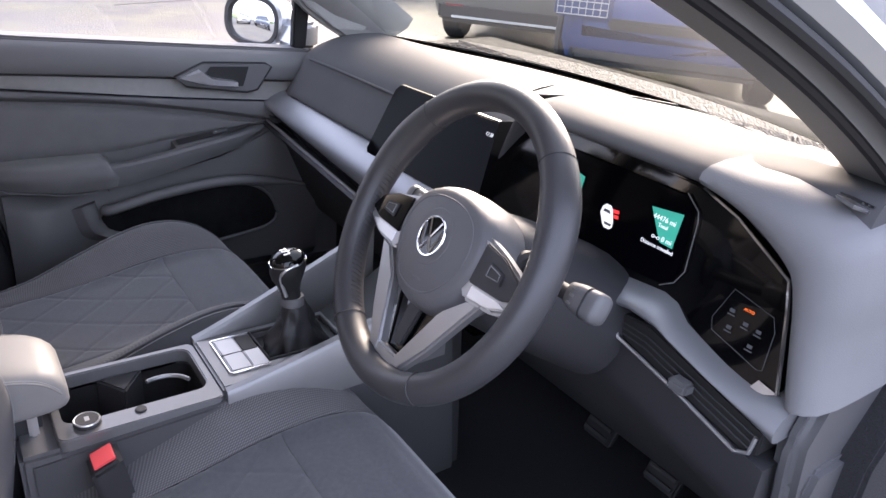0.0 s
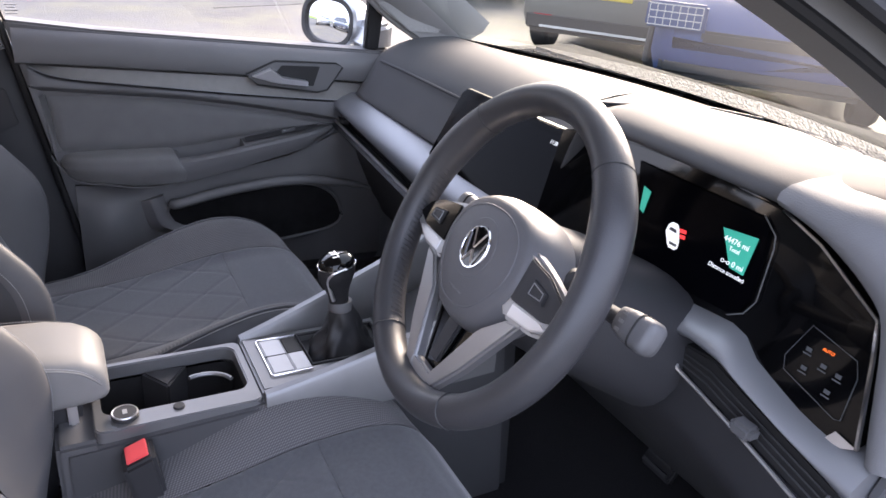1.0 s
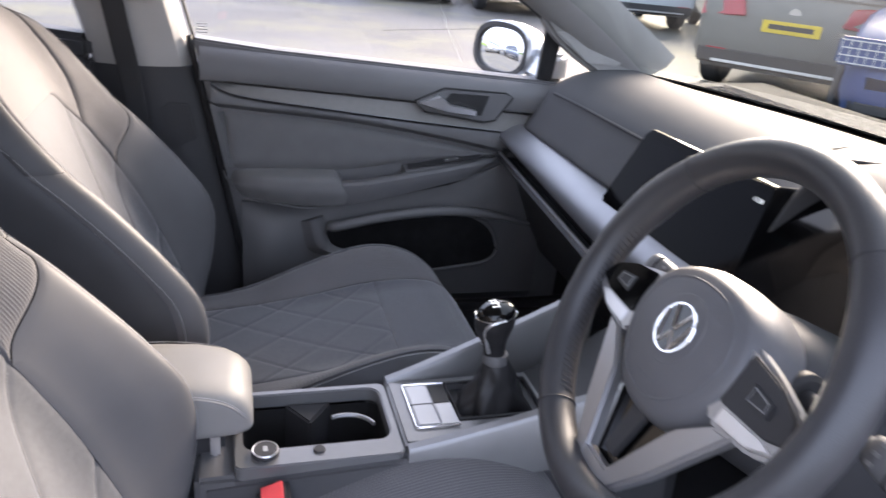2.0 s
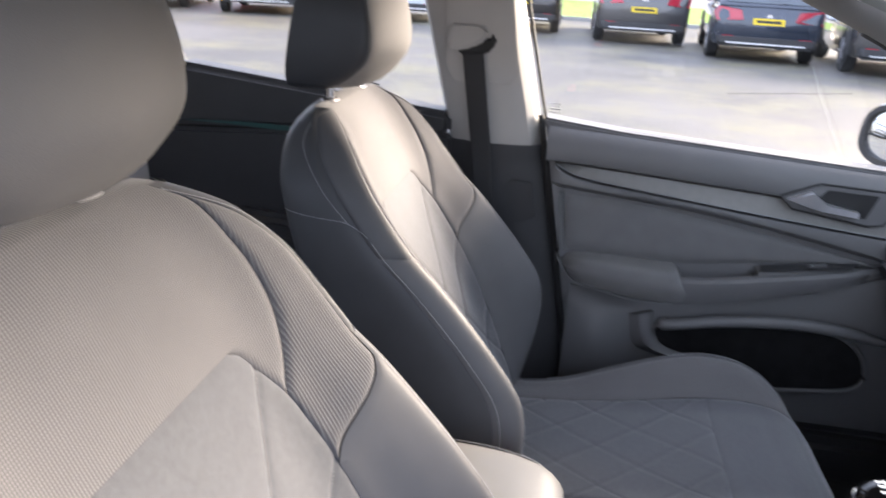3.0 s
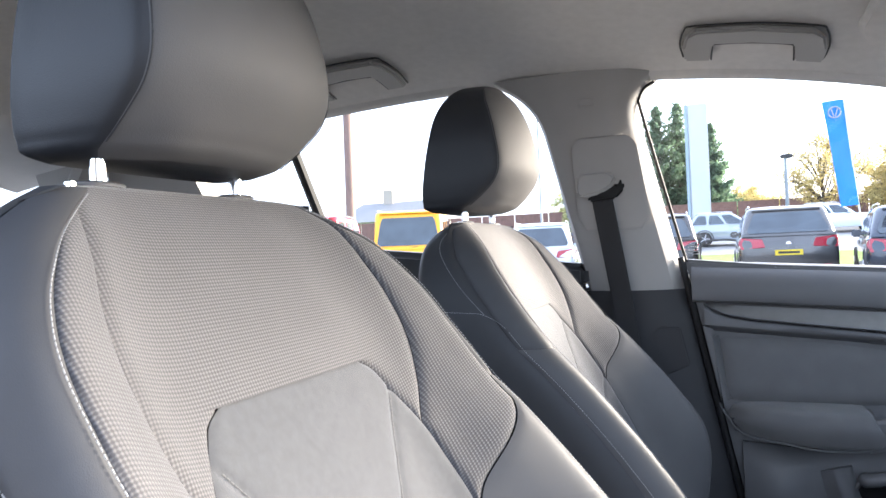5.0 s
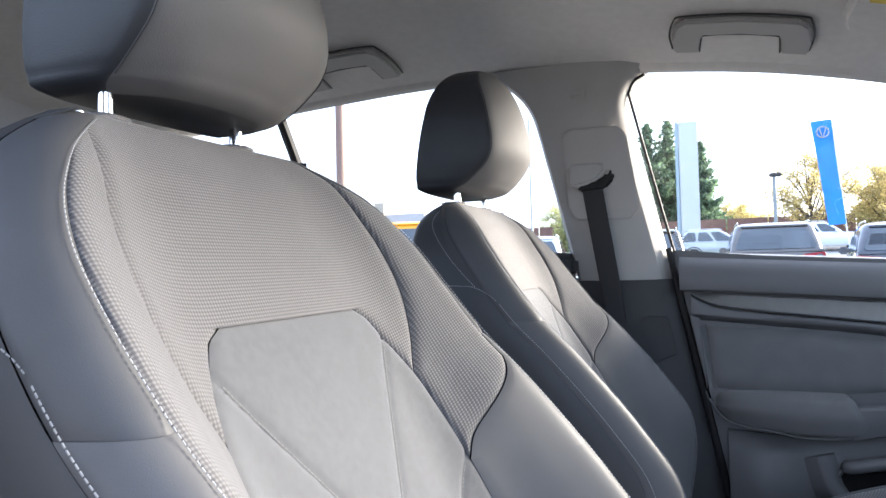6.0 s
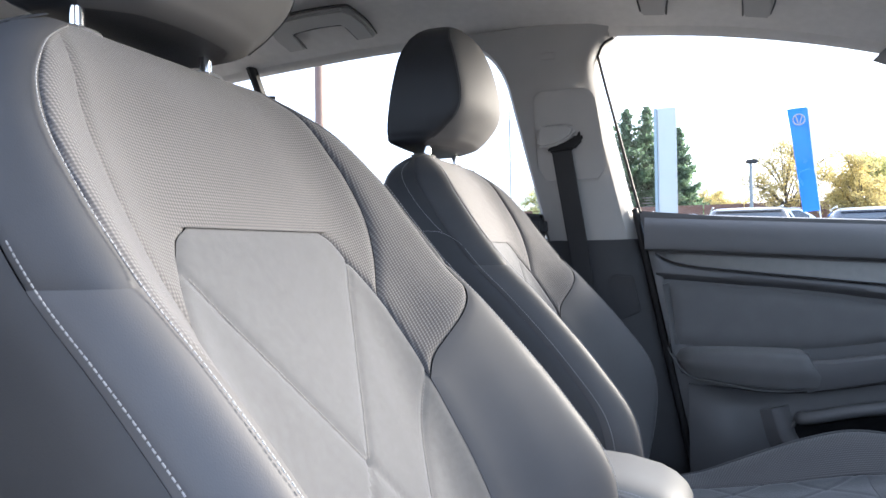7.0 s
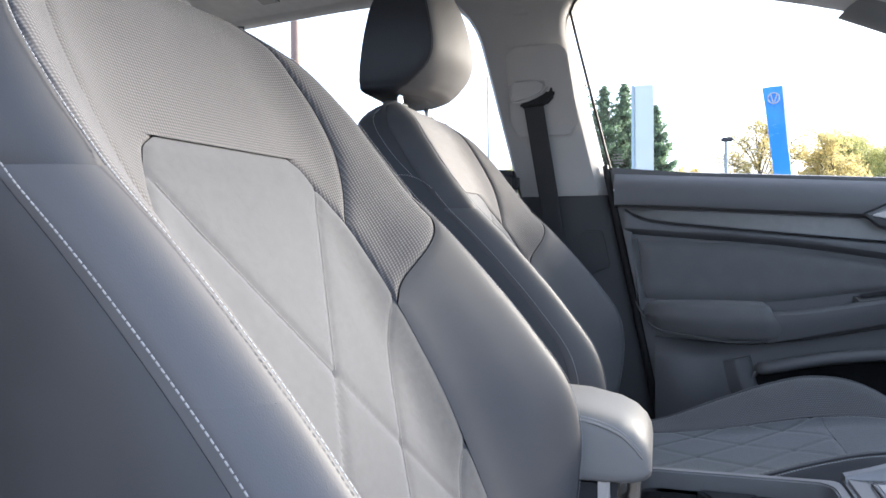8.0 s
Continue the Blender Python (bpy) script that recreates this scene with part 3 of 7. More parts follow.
part("window_switch", slab([(-0.670, 0.074, 0.700), (-0.674, 0.110, 0.7055), (-0.685, 0.110, 0.7075), (-0.682, 0.074, 0.702)], (0, 0, 0.005), 0.002), TRIM_LOW, door)
part("switch_mark", box(-0.674, -0.671, 0.079, 0.084, 0.7065, 0.7075, 0), THREAD, door)
# thin roll added to give the armrest's lower edge its highlight
lip = spline([(-0.692, -0.406, 0.670), (-0.684, -0.396, 0.650), (-0.668, -0.366, 0.619), (-0.655, -0.300, 0.608), (-0.650, -0.235, 0.600), (-0.652, -0.150, 0.606), (-0.656, 0.0, 0.640), (-0.672, 0.13, 0.663), (-0.690, 0.190, 0.686)], 6)
part("edge_highlight_roll", tube(lip, 0.0026, 8, flat=0.7), TRIM, door, "thin added roll for the highlight under the armrest")
# lower lining and pocket
rows = []
for y in np.linspace(-0.37, 0.34, 36):
    top = lerp_table([(-0.37, 0.60), (-0.2, 0.588), (-0.1, 0.60), (0.1, 0.64), (0.22, 0.69), (0.34, 0.70)], y)
    bulge = 0.03 * math.exp(-((y + 0.31) / 0.06) ** 2)
    y0 = max(y, rear_edge(0.45) + 0.01)
    rows.append([(-0.72, y, top), (-0.690, y, top), (-0.684 + bulge * 0.6, y, top - 0.02), (-0.682 + bulge, y, 0.56), (-0.680 + bulge, y, 0.50), (-0.678 + bulge * 0.7, y, 0.44), (-0.676, y, 0.36), (-0.72, y, 0.31)])
part("lower_lining", rings(rows), TRIM_LOW, door)
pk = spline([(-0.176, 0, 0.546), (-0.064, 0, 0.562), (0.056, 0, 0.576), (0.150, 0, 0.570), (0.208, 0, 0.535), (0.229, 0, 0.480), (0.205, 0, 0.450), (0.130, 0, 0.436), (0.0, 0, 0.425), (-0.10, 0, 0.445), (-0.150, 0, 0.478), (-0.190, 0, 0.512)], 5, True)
# flat sheet on the lining paints the pocket's shaded inside
part("pocket_shade_sheet", slab_yz([(p.x, p.z) for p in pk], -0.672, -0.6735, 0), POCKET_SHADE, door, "flat black sheet for the shade in the door pocket")
part("pocket_rim", tube([(-0.672, p.x, p.z) for p in pk], 0.005, 8, True), TRIM_LOW, door)
roll = spline([(-0.672, -0.176, 0.549), (-0.658, -0.165, 0.552), (-0.655, -0.064, 0.574), (-0.655, 0.056, 0.587), (-0.660, 0.150, 0.582), (-0.668, 0.25, 0.562), (-0.676, 0.34, 0.535)], 6)
part("pocket_roll", tube(roll, [0.012] * 25 + [0.012 - 0.0008 * k for k in range(len(roll) - 25)], 10), TRIM, door, "rounded lip over the door pocket")
part("pocket_wedge", rings([[(-0.684, y - 0.040, z - 0.012), (-0.662, y - 0.004, z - 0.002), (-0.659, y, z), (-0.669, y + 0.026, z + 0.004), (-0.684, y + 0.030, z + 0.004)] for y, z in ((-0.224, 0.566), (-0.222, 0.558), (-0.217, 0.538), (-0.211, 0.516), (-0.202, 0.500), (-0.186, 0.490), (-0.158, 0.482), (-0.120, 0.474))]), TRIM, door, "bevelled rear edge of the pocket", 60)
part("outer_skin", slab_yz([(-0.44, 0.28), (-0.46, 0.89), (0.30, 0.87), (0.55, 0.80), (0.62, 0.28)], -0.80, -0.835, 0.012, 3), BODY, door, "silver painted outer skin")
# handle
plate_pts = [(-0.005, 0.838), (0.06, 0.868), (0.205, 0.862), (0.222, 0.852), (0.185, 0.800), (0.16, 0.795), (0.02, 0.815)]
part("handle_plate", slab_yz(plate_pts, -0.70, -0.6705, 0.003), TRIM, door)
part("plate_gap", tube([(-0.6735, y, z) for y, z in plate_pts], 0.0022, 6, True), RUBBER, door, "dark line for the gap and shade round the handle plate")
# flat black sheet on the plate stands in for the recess
part("handle_recess", slab_yz([(0.075, 0.858), (0.165, 0.855), (0.15, 0.81), (0.045, 0.822)], -0.68, -0.6693, 0.001), RUBBER, door)
lv = [[(x, y, z) for x, y, z in r] for r in (
    [(-0.672, 0.008, 0.833), (-0.664, 0.008, 0.834), (-0.662, 0.010, 0.836), (-0.670, 0.010, 0.837)],
    [(-0.672, 0.05, 0.820), (-0.654, 0.05, 0.824), (-0.652, 0.048, 0.851), (-0.670, 0.048, 0.853)],
    [(-0.672, 0.075, 0.815), (-0.655, 0.075, 0.819), (-0.654, 0.075, 0.832), (-0.670, 0.075, 0.834)],
    [(-0.670, 0.133, 0.811), (-0.656, 0.133, 0.813), (-0.656, 0.133, 0.823), (-0.670, 0.133, 0.824)])]
part("door_lever", rings(lv), SATIN, door, "satin chrome door lever", angle=30)
# seals and glass
seal_pts = [(-0.705, rear_edge(z) - 0.004, z) for z in np.linspace(0.30, 0.945, 14)]
part("edge_seal", tube(seal_pts, 0.0065, 8), RUBBER, door)
win = [(-0.462, 0.92), (-0.53, 1.235), (-0.505, 1.265), (-0.42, 1.268), (-0.3, 1.255), (-0.13, 1.218), (0.05, 1.155), (0.2, 1.075), (0.30, 1.01), (0.31, 0.88)]
pane(win, "window_glass", door)
frame_pts = [(wall_x(z) - 0.029, y, z) for y, z in ((-0.452, 0.92), (-0.480, 1.04), (-0.522, 1.225), (-0.5235, 1.245), (-0.514, 1.262), (-0.495, 1.272))]
part("window_seal", tube(spline(frame_pts, 6), 0.003, 8), RUBBER, door)
part("window_post", slab([(-0.735, 0.292, 0.885), (-0.735, 0.327, 0.885), (-0.70, 0.325, 1.02), (-0.70, 0.285, 1.03)], (0.025, 0, 0), 0.005), RUBBER, door)
part("etched_mark", slab([(wall_x(z) - 0.0345, y, z) for y, z in ((-0.452, 0.955), (-0.43, 0.955), (-0.43, 0.957), (-0.452, 0.957))], (0.0008, 0, 0), 0), THREAD, door)
for zz, w in ((0.961, 0.014), (0.966, 0.02), (0.949, 0.02)):
    part("etched_mark", slab([(wall_x(zz) - 0.0345, -0.441 - w / 2, zz), (wall_x(zz) - 0.0345, -0.441 + w / 2, zz), (wall_x(zz) - 0.0345, -0.441 + w / 2, zz + 0.0016), (wall_x(zz) - 0.0345, -0.441 - w / 2, zz + 0.0016)], (0.0008, 0, 0), 0), THREAD, door)

# door mirror outside
mirror = thing("door_mirror", "silver and black door mirror reflecting parked cars", "mirror")
mc, mn = Vector((-0.90, 0.27, 0.926)), Vector((0.40, -0.915, 0.085)).normalized()
mu = Vector((0, 0, 1)).cross(mn).normalized()
mw = mn.cross(mu)


def oval(rx, rz, d, n=28, sq=2.6):
    out = []
    for i in range(n):
        a = 2 * math.pi * i / n
        c, s = math.cos(a), math.sin(a)
        out.append(mc + mn * d + mu * rx * math.copysign(abs(c) ** (2 / sq), c) + mw * rz * math.copysign(abs(s) ** (2 / sq), s))
    return out


part("housing", rings([oval(0.080, 0.050, 0.0), oval(0.094, 0.063, 0.012), oval(0.10, 0.069, 0.006), oval(0.102, 0.071, -0.02), oval(0.094, 0.066, -0.05), oval(0.07, 0.05, -0.075), oval(0.03, 0.02, -0.085)]), BODY, mirror, "silver painted mirror housing")
part("rim", rings([oval(0.094, 0.063, 0.010), oval(0.096, 0.065, 0.016), oval(0.084, 0.053, 0.016), oval(0.081, 0.050, 0.006)], cap=False), RUBBER, mirror, "black mirror rim")
part("reflecting_glass", rings([oval(0.083 * f, 0.052 * f, 0.011 - 0.0028 * f * f) for f in (0.02, 0.15, 0.3, 0.45, 0.6, 0.75, 0.9, 1.0)]), MIRROR, mirror, "curved mirror glass")
part("foot", slab([(-0.72, 0.30, 0.88), (-0.72, 0.37, 0.88), (-0.72, 0.37, 0.95), (-0.72, 0.32, 0.94)], (-0.12, -0.01, 0.0), 0.012, 3), BODY, mirror)

# ---- front seats ----
BACK_C = eased([(0.40, -0.455), (0.46, -0.462), (0.55, -0.503), (0.65, -0.553), (0.75, -0.602), (0.883, -0.669), (0.95, -0.701), (0.99, -0.722), (1.02, -0.748)])
BACK_B = eased([(0.40, -0.47), (0.46, -0.455), (0.52, -0.440), (0.57, -0.432), (0.62, -0.430), (0.667, -0.441), (0.722, -0.478), (0.785, -0.530), (0.82, -0.562), (0.85, -0.592), (0.90, -0.632), (0.95, -0.668), (0.99, -0.703), (1.02, -0.745)])
BACK_W = eased([(0.40, 0.19), (0.46, 0.215), (0.52, 0.232), (0.60, 0.241), (0.70, 0.240), (0.78, 0.238), (0.85, 0.236), (0.90, 0.230), (0.94, 0.220), (0.97, 0.200), (0.99, 0.180), (1.005, 0.155), (1.02, 0.125)])
BACK_R = eased([(0.40, -0.60), (0.5, -0.645), (0.65, -0.70), (0.813, -0.752), (0.884, -0.775), (0.95, -0.79), (0.985, -0.79), (1.005, -0.782), (1.02, -0.765)])


def back_curve(z):
    """Half of the seat back's outline at height z, from its middle over the bolster's crest to the rear: smooth points (x, y)."""
    w, yc, yb, yr = BACK_W(z), BACK_C(z), BACK_B(z), BACK_R(z)
    d = yb - yc
    e = min(0.044, 0.40 * (yb - yr))
    pts = [(0, yc, 0), (0.25 * w, yc, 0), (0.47 * w, yc + 0.03 * d, 0), (0.62 * w, yc + 0.24 * d, 0), (0.78 * w, yc + 0.70 * d, 0), (0.90 * w, yb - 0.02 * d, 0), (0.975 * w, yb - 0.25 * e, 0),
           (1.02 * w, yb - e, 0), (1.03 * w, yb + (yr - yb) * 0.5, 0), (1.0 * w, yr + 0.03, 0), (0.9 * w, yr + 0.006, 0), (0.5 * w, yr - 0.008, 0), (0, yr - 0.010, 0)]
    return spline(pts, 8)


CREST = 5 * 8 + 2


def on_curve(C, x):
    """The point on the front of an outline at the half width x."""
    for i in range(CREST):
        if C[i + 1].x >= x:
            t = (x - C[i].x) / max(C[i + 1].x - C[i].x, 1e-9)
            return i + t
    return float(CREST)


def curve_at(C, p):
    i = min(int(p), len(C) - 2)
    return C[i].lerp(C[i + 1], p - i)


X_PANEL = eased([(0.40, 0.13), (0.55, 0.138), (0.70, 0.140), (0.79, 0.135), (0.83, 0.128), (0.858, 0.114), (0.870, 0.107), (0.878, 0.100), (0.8845, 0.086)])
X_INNER = eased([(0.75, 0.113), (0.80, 0.122), (0.824, 0.130), (0.86, 0.148), (0.907, 0.160), (0.95, 0.156), (0.97, 0.149), (0.985, 0.144), (1.0, 0.137), (1.02, 0.112)])
X_WEDGE = eased([(0.752, 0.1385), (0.77, 0.150), (0.79, 0.170), (0.815, 0.198), (0.835, 0.215), (0.853, 0.226)])


def seat_strip(zs, a, b, cols, sides, pillow=0.004, quilt=0.0, ends=(True, True)):
    """A cover piece between two lines of the seat back, padded between its seams. a, b: positions along the outline for a height."""
    bms = []
    for sd in sides:
        rows = []
        for i, z in enumerate(zs):
            C = back_curve(z)
            pa, pb = a(C, z), b(C, z)
            row = []
            for j in range(cols + 1):
                t = j / cols
                p = curve_at(C, pa + (pb - pa) * t)
                q = curve_at(C, min(pa + (pb - pa) * t + 0.3, len(C) - 1.01))
                nn = Vector((q.y - p.y, -(q.x - p.x), 0))
                nn = nn.normalized() if nn.length > 1e-7 else Vector((0, -1, 0))
                wid = (pb - pa) * 0.007
                dist = min(t, 1 - t) * max(wid, 1e-4) if pa > 1e-6 else (1 - t) * wid
                dist = min(dist, abs(z - zs[0]) + (0 if ends[0] else 9), abs(zs[-1] - z) + (0 if ends[1] else 9))
                off = -pillow * math.exp(-dist / 0.006)
                if quilt:
                    for k in range(0, 4):
                        for sg in (-1, 1):
                            dd = abs(sd * p.x - sg * (0.79 * (z - 0.715) + k * 0.105)) * 0.78
                            off -= quilt * (0.75 * math.exp(-(dd / 0.0016) ** 2) + 0.25 * math.exp(-(dd / 0.007) ** 2))
                row.append(Vector((sd * (p.x - nn.x * off), p.y - nn.y * off, z)))
            rows.append(row)
        bms.append(rings(rows, closed=False, cap=False))
    return join(*bms)


def zero(C, z):
    return 0.0


CREST_AT = eased([(0.40, 41), (0.60, 41), (0.78, 40), (0.86, 40), (0.91, 41.5), (0.95, 42), (0.975, 41), (0.995, 38.5), (1.02, 34)])


def crest(C, z):
    """Where the cloth meets the leatherette along the bolster's crest."""
    return CREST_AT(z)


def rear_end(C, z):
    return float(len(C) - 1)


def at_x(fn):
    return lambda C, z: on_curve(C, fn(z))


SIDE = 6.95 * 8


def side_line(C, z):
    return SIDE


def line3(zs, fn, sd, lift=0.0012):
    """A seam on the seat back: points in space."""
    out = []
    for z in zs:
        C = back_curve(z)
        p = curve_at(C, fn(C, z))
        q = curve_at(C, min(fn(C, z) + 0.3, len(C) - 1.01))
        nn = Vector((q.y - p.y, -(q.x - p.x), 0)).normalized()
        out.append(Vector((sd * (p.x - nn.x * lift), p.y - nn.y * lift, z)))
    return out


seat = thing("front_seat", "grey cloth and suede car seat with leatherette bolsters", "car seat", group="front seats")
Z = np.linspace
# centre panel of suede with diamond quilting
part("centre_panel", seat_strip(Z(0.42, 0.885, 150), zero, at_x(X_PANEL), 42, (-1, 1), 0.0028, 0.0036, (False, True)), SUEDE, seat, "light grey quilted suede centre panel", 80)
# cloth yoke above and beside it
part("yoke", join(seat_strip(Z(0.885, 1.018, 50), zero, at_x(X_INNER), 30, (-1, 1), 0.0055, 0, (False, False)),
                  seat_strip(Z(0.815, 0.885, 26), lambda C, z: min(on_curve(C, X_PANEL(min(z, 0.8839)) - 0.002), on_curve(C, X_INNER(z)) - 0.02), at_x(X_INNER), 16, (-1, 1), 0.0055, 0, (False, False))), CLOTH, seat, "grey woven cloth upper panel", 80)


def inner_or_panel(C, z):
    return on_curve(C, max(X_INNER(z), X_PANEL(min(z, 0.8839))) if z < 0.83 else X_INNER(z))


def wedge_out(C, z):
    return min(on_curve(C, X_WEDGE(z)), crest(C, z)) if z < 0.853 else crest(C, z)


for sd in (-1, 1):
    part("shoulder_cloth", seat_strip(Z(0.752, 1.018, 74), inner_or_panel, wedge_out, 24, (sd,), 0.0045, 0, (True, False)), CLOTH, seat, "grey woven cloth shoulder piece", 80)
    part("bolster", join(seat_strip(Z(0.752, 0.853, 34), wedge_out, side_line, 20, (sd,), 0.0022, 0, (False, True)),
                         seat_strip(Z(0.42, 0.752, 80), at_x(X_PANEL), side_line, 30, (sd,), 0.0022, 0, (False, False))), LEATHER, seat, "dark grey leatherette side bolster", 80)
    part("shoulder_cover", seat_strip(Z(0.853, 1.018, 50), crest, side_line, 16, (sd,), 0.0030, 0, (True, False)), SHOULDER_SHADE, seat, "dark grey leatherette shoulder", 80)
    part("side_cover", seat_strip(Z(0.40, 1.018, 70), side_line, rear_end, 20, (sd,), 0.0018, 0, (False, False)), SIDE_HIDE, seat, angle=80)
    part("crest_stitching", stitches(line3(Z(0.44, 1.014, 150), lambda C, z: crest(C, z) + 1.3, sd, 0.0014), size=0.0005), THREAD, seat, "pale contrast stitching")
    part("side_stitching", stitches(line3(Z(0.44, 0.876, 120), lambda C, z: SIDE - 1.6, sd, 0.0016), size=0.0006), THREAD, seat, "pale contrast stitching")
    bend = [(q, 0.902 - 0.004 * (SIDE + 22 - q) / 19) for q in Z(SIDE + 22, SIDE + 3.5, 24)] + [(SIDE + 1.6, 0.895), (SIDE + 0.2, 0.891), (SIDE - 0.9, 0.885), (SIDE - 1.5, 0.878)]
    part("cross_stitching", stitches([Vector((sd * (curve_at(back_curve(z), q).x + 0.0012), curve_at(back_curve(z), q).y + 0.0004, z)) for q, z in bend], size=0.0005), THREAD, seat, "pale contrast stitching")
for k in range(0, 4):
    for sg in (-1, 1):
        for sd in ((-1, 1) if k else (sg,)):
            pts = []
            for z in Z(0.43, 0.878, 110):
                x = sg * (0.79 * (z - 0.715) + k * 0.105)
                if x * sd < 0 or abs(x) > X_PANEL(z) - 0.004:
                    continue
                C = back_curve(z)
                pts.append(Vector((x, curve_at(C, on_curve(C, abs(x))).y - 0.0016, z)))
            if len(pts) > 6:
                part("quilt_stitching", stitches(pts, size=0.0005), THREAD_DIM, seat)
# top cap
def cap_sheet(sd):
    C = back_curve(1.0175)
    rows = []
    for k in range(0, CREST + 9, 2):
        p = C[k]
        x = min(p.x, 0.1245)
        yr = BACK_R(1.0175) - 0.008 + 0.01 * (x / 0.125) ** 3
        rise = 0.0045 * (1 - (x / 0.126) ** 6)
        rows.append([Vector((sd * x, p.y + (yr - p.y) * t, 1.0175 + rise * math.sin(math.pi * t) ** 0.6)) for t in Z(0, 1, 12)])
    return rings(rows, closed=False, cap=False)


part("top_roll", join(cap_sheet(-1), cap_sheet(1)), CLOTH, seat, "cloth rolled over the top of the seat back", angle=80)
# headrest with its posts
HR = [(1.037, 0.098, -0.724, -0.798), (1.041, 0.109, -0.710, -0.806), (1.050, 0.115, -0.696, -0.808), (1.065, 0.119, -0.681, -0.807), (1.09, 0.122, -0.665, -0.803), (1.115, 0.122, -0.663, -0.799), (1.145, 0.120, -0.668, -0.793), (1.172, 0.112, -0.675, -0.788), (1.192, 0.100, -0.683, -0.782), (1.210, 0.083, -0.694, -0.773), (1.222, 0.064, -0.706, -0.762), (1.230, 0.040, -0.716, -0.750), (1.233, 0.016, -0.724, -0.741)]
fw, ff, fr = eased([(a, 0.925 * b) for a, b, c, d in HR]), eased([(a, c) for a, b, c, d in HR]), eased([(a, d - 0.006) for a, b, c, d in HR])


def headrest_side(z):
    """Depth of the bowed front face, and where the side begins."""
    k = min(1.0, (ff(z) - fr(z)) / 0.10)
    return k, ff(z) - 0.026 * k - 0.012 * max(0.0, (1.075 - z) / 0.04)


rows = []
for z in np.concatenate([Z(1.037, 1.06, 12), Z(1.065, 1.185, 18), Z(1.19, 1.233, 16)]):
    w, yf, yb = fw(z), ff(z), fr(z)
    k, ye = headrest_side(z)
    half = [(0, yf, z), (0.33 * w, yf - 0.003 * k, z), (0.62 * w, yf - 0.011 * k, z), (0.86 * w, ye + 0.004 * k, z), (0.955 * w, ye - 0.006 * k, z), (0.985 * w, ye - 0.022 * k, z), (1.0 * w, (ye + yb) / 2 - 0.008 * k, z), (0.99 * w, yb + 0.012 * k, z), (0.95 * w, yb + 0.003 * k, z), (0.5 * w, yb - 0.001, z)]
    loop = half + [(0, yb - 0.002, z)] + [(-x, y, q) for x, y, q in half[:0:-1]]
    rows.append(spline(loop, 4, True))
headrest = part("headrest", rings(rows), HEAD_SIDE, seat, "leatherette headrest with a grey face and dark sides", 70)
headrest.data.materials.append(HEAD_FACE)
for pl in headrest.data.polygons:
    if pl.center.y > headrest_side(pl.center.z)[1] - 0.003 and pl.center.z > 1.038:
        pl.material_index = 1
for sd in (-1, 1):
    part("seam", tube([(sd * 0.938 * fw(z), headrest_side(z)[1] - 0.0012, z) for z in Z(1.045, 1.224, 40)], 0.0006, 5), SHELL, headrest)
    part("post", tube([(sd * 0.070, -0.757, 0.99), (sd * 0.070, -0.757, 1.05)], 0.0055, 12), CHROME, seat, "chrome headrest post")
    ob = part("collar", rings([[(sd * 0.070 + r * 1.6 * math.cos(a), -0.757 + r * math.sin(a), z) for a in np.linspace(0, 2 * math.pi, 22, endpoint=False)] for r, z in ((0.0105, 1.004), (0.0115, 1.0195), (0.010, 1.0225), (0.0065, 1.023))]), TRIM_DARK, seat, "dark collar of the headrest post")
    part("collar_ring", tube([(sd * 0.070 + 0.018 * math.cos(a), -0.757 + 0.0112 * math.sin(a), 1.0205) for a in np.linspace(0, 2 * math.pi, 26, endpoint=False)], 0.0012, 5, True), SATIN, ob)
part("collar_button", box(0.088, 0.097, -0.763, -0.751, 1.008, 1.0215, 0.003), CHROME, seat)

# cushion
CU_C = eased([(-0.50, 0.450), (-0.40, 0.455), (-0.25, 0.470), (-0.11, 0.494), (-0.03, 0.501), (0.02, 0.496), (0.045, 0.480), (0.060, 0.452), (0.066, 0.415)])
CU_B = eased([(-0.50, 0.445), (-0.40, 0.455), (-0.36, 0.465), (-0.30, 0.489), (-0.25, 0.510), (-0.19, 0.533), (-0.11, 0.551), (-0.045, 0.543), (0.0, 0.520), (0.03, 0.492), (0.05, 0.457), (0.066, 0.412)])
CU_W = eased([(-0.50, 0.235), (-0.25, 0.245), (-0.1, 0.246), (0.0, 0.234), (0.04, 0.212), (0.066, 0.17)])


def cushion_curve(y):
    w, zc, zb = CU_W(y), CU_C(y), CU_B(y)
    d = zb - zc
    pts = [(0, zc, 0), (0.3 * w, zc, 0), (0.48 * w, zc + 0.02 * d, 0), (0.60 * w, zc + 0.22 * d, 0), (0.74 * w, zc + 0.78 * d, 0), (0.85 * w, zb, 0), (0.95 * w, zb - 0.012, 0), (1.01 * w, zb - 0.045, 0), (1.02 * w, zb - 0.10, 0), (1.0 * w, 0.35, 0), (0.9 * w, 0.335, 0)]
    return spline(pts, 6)


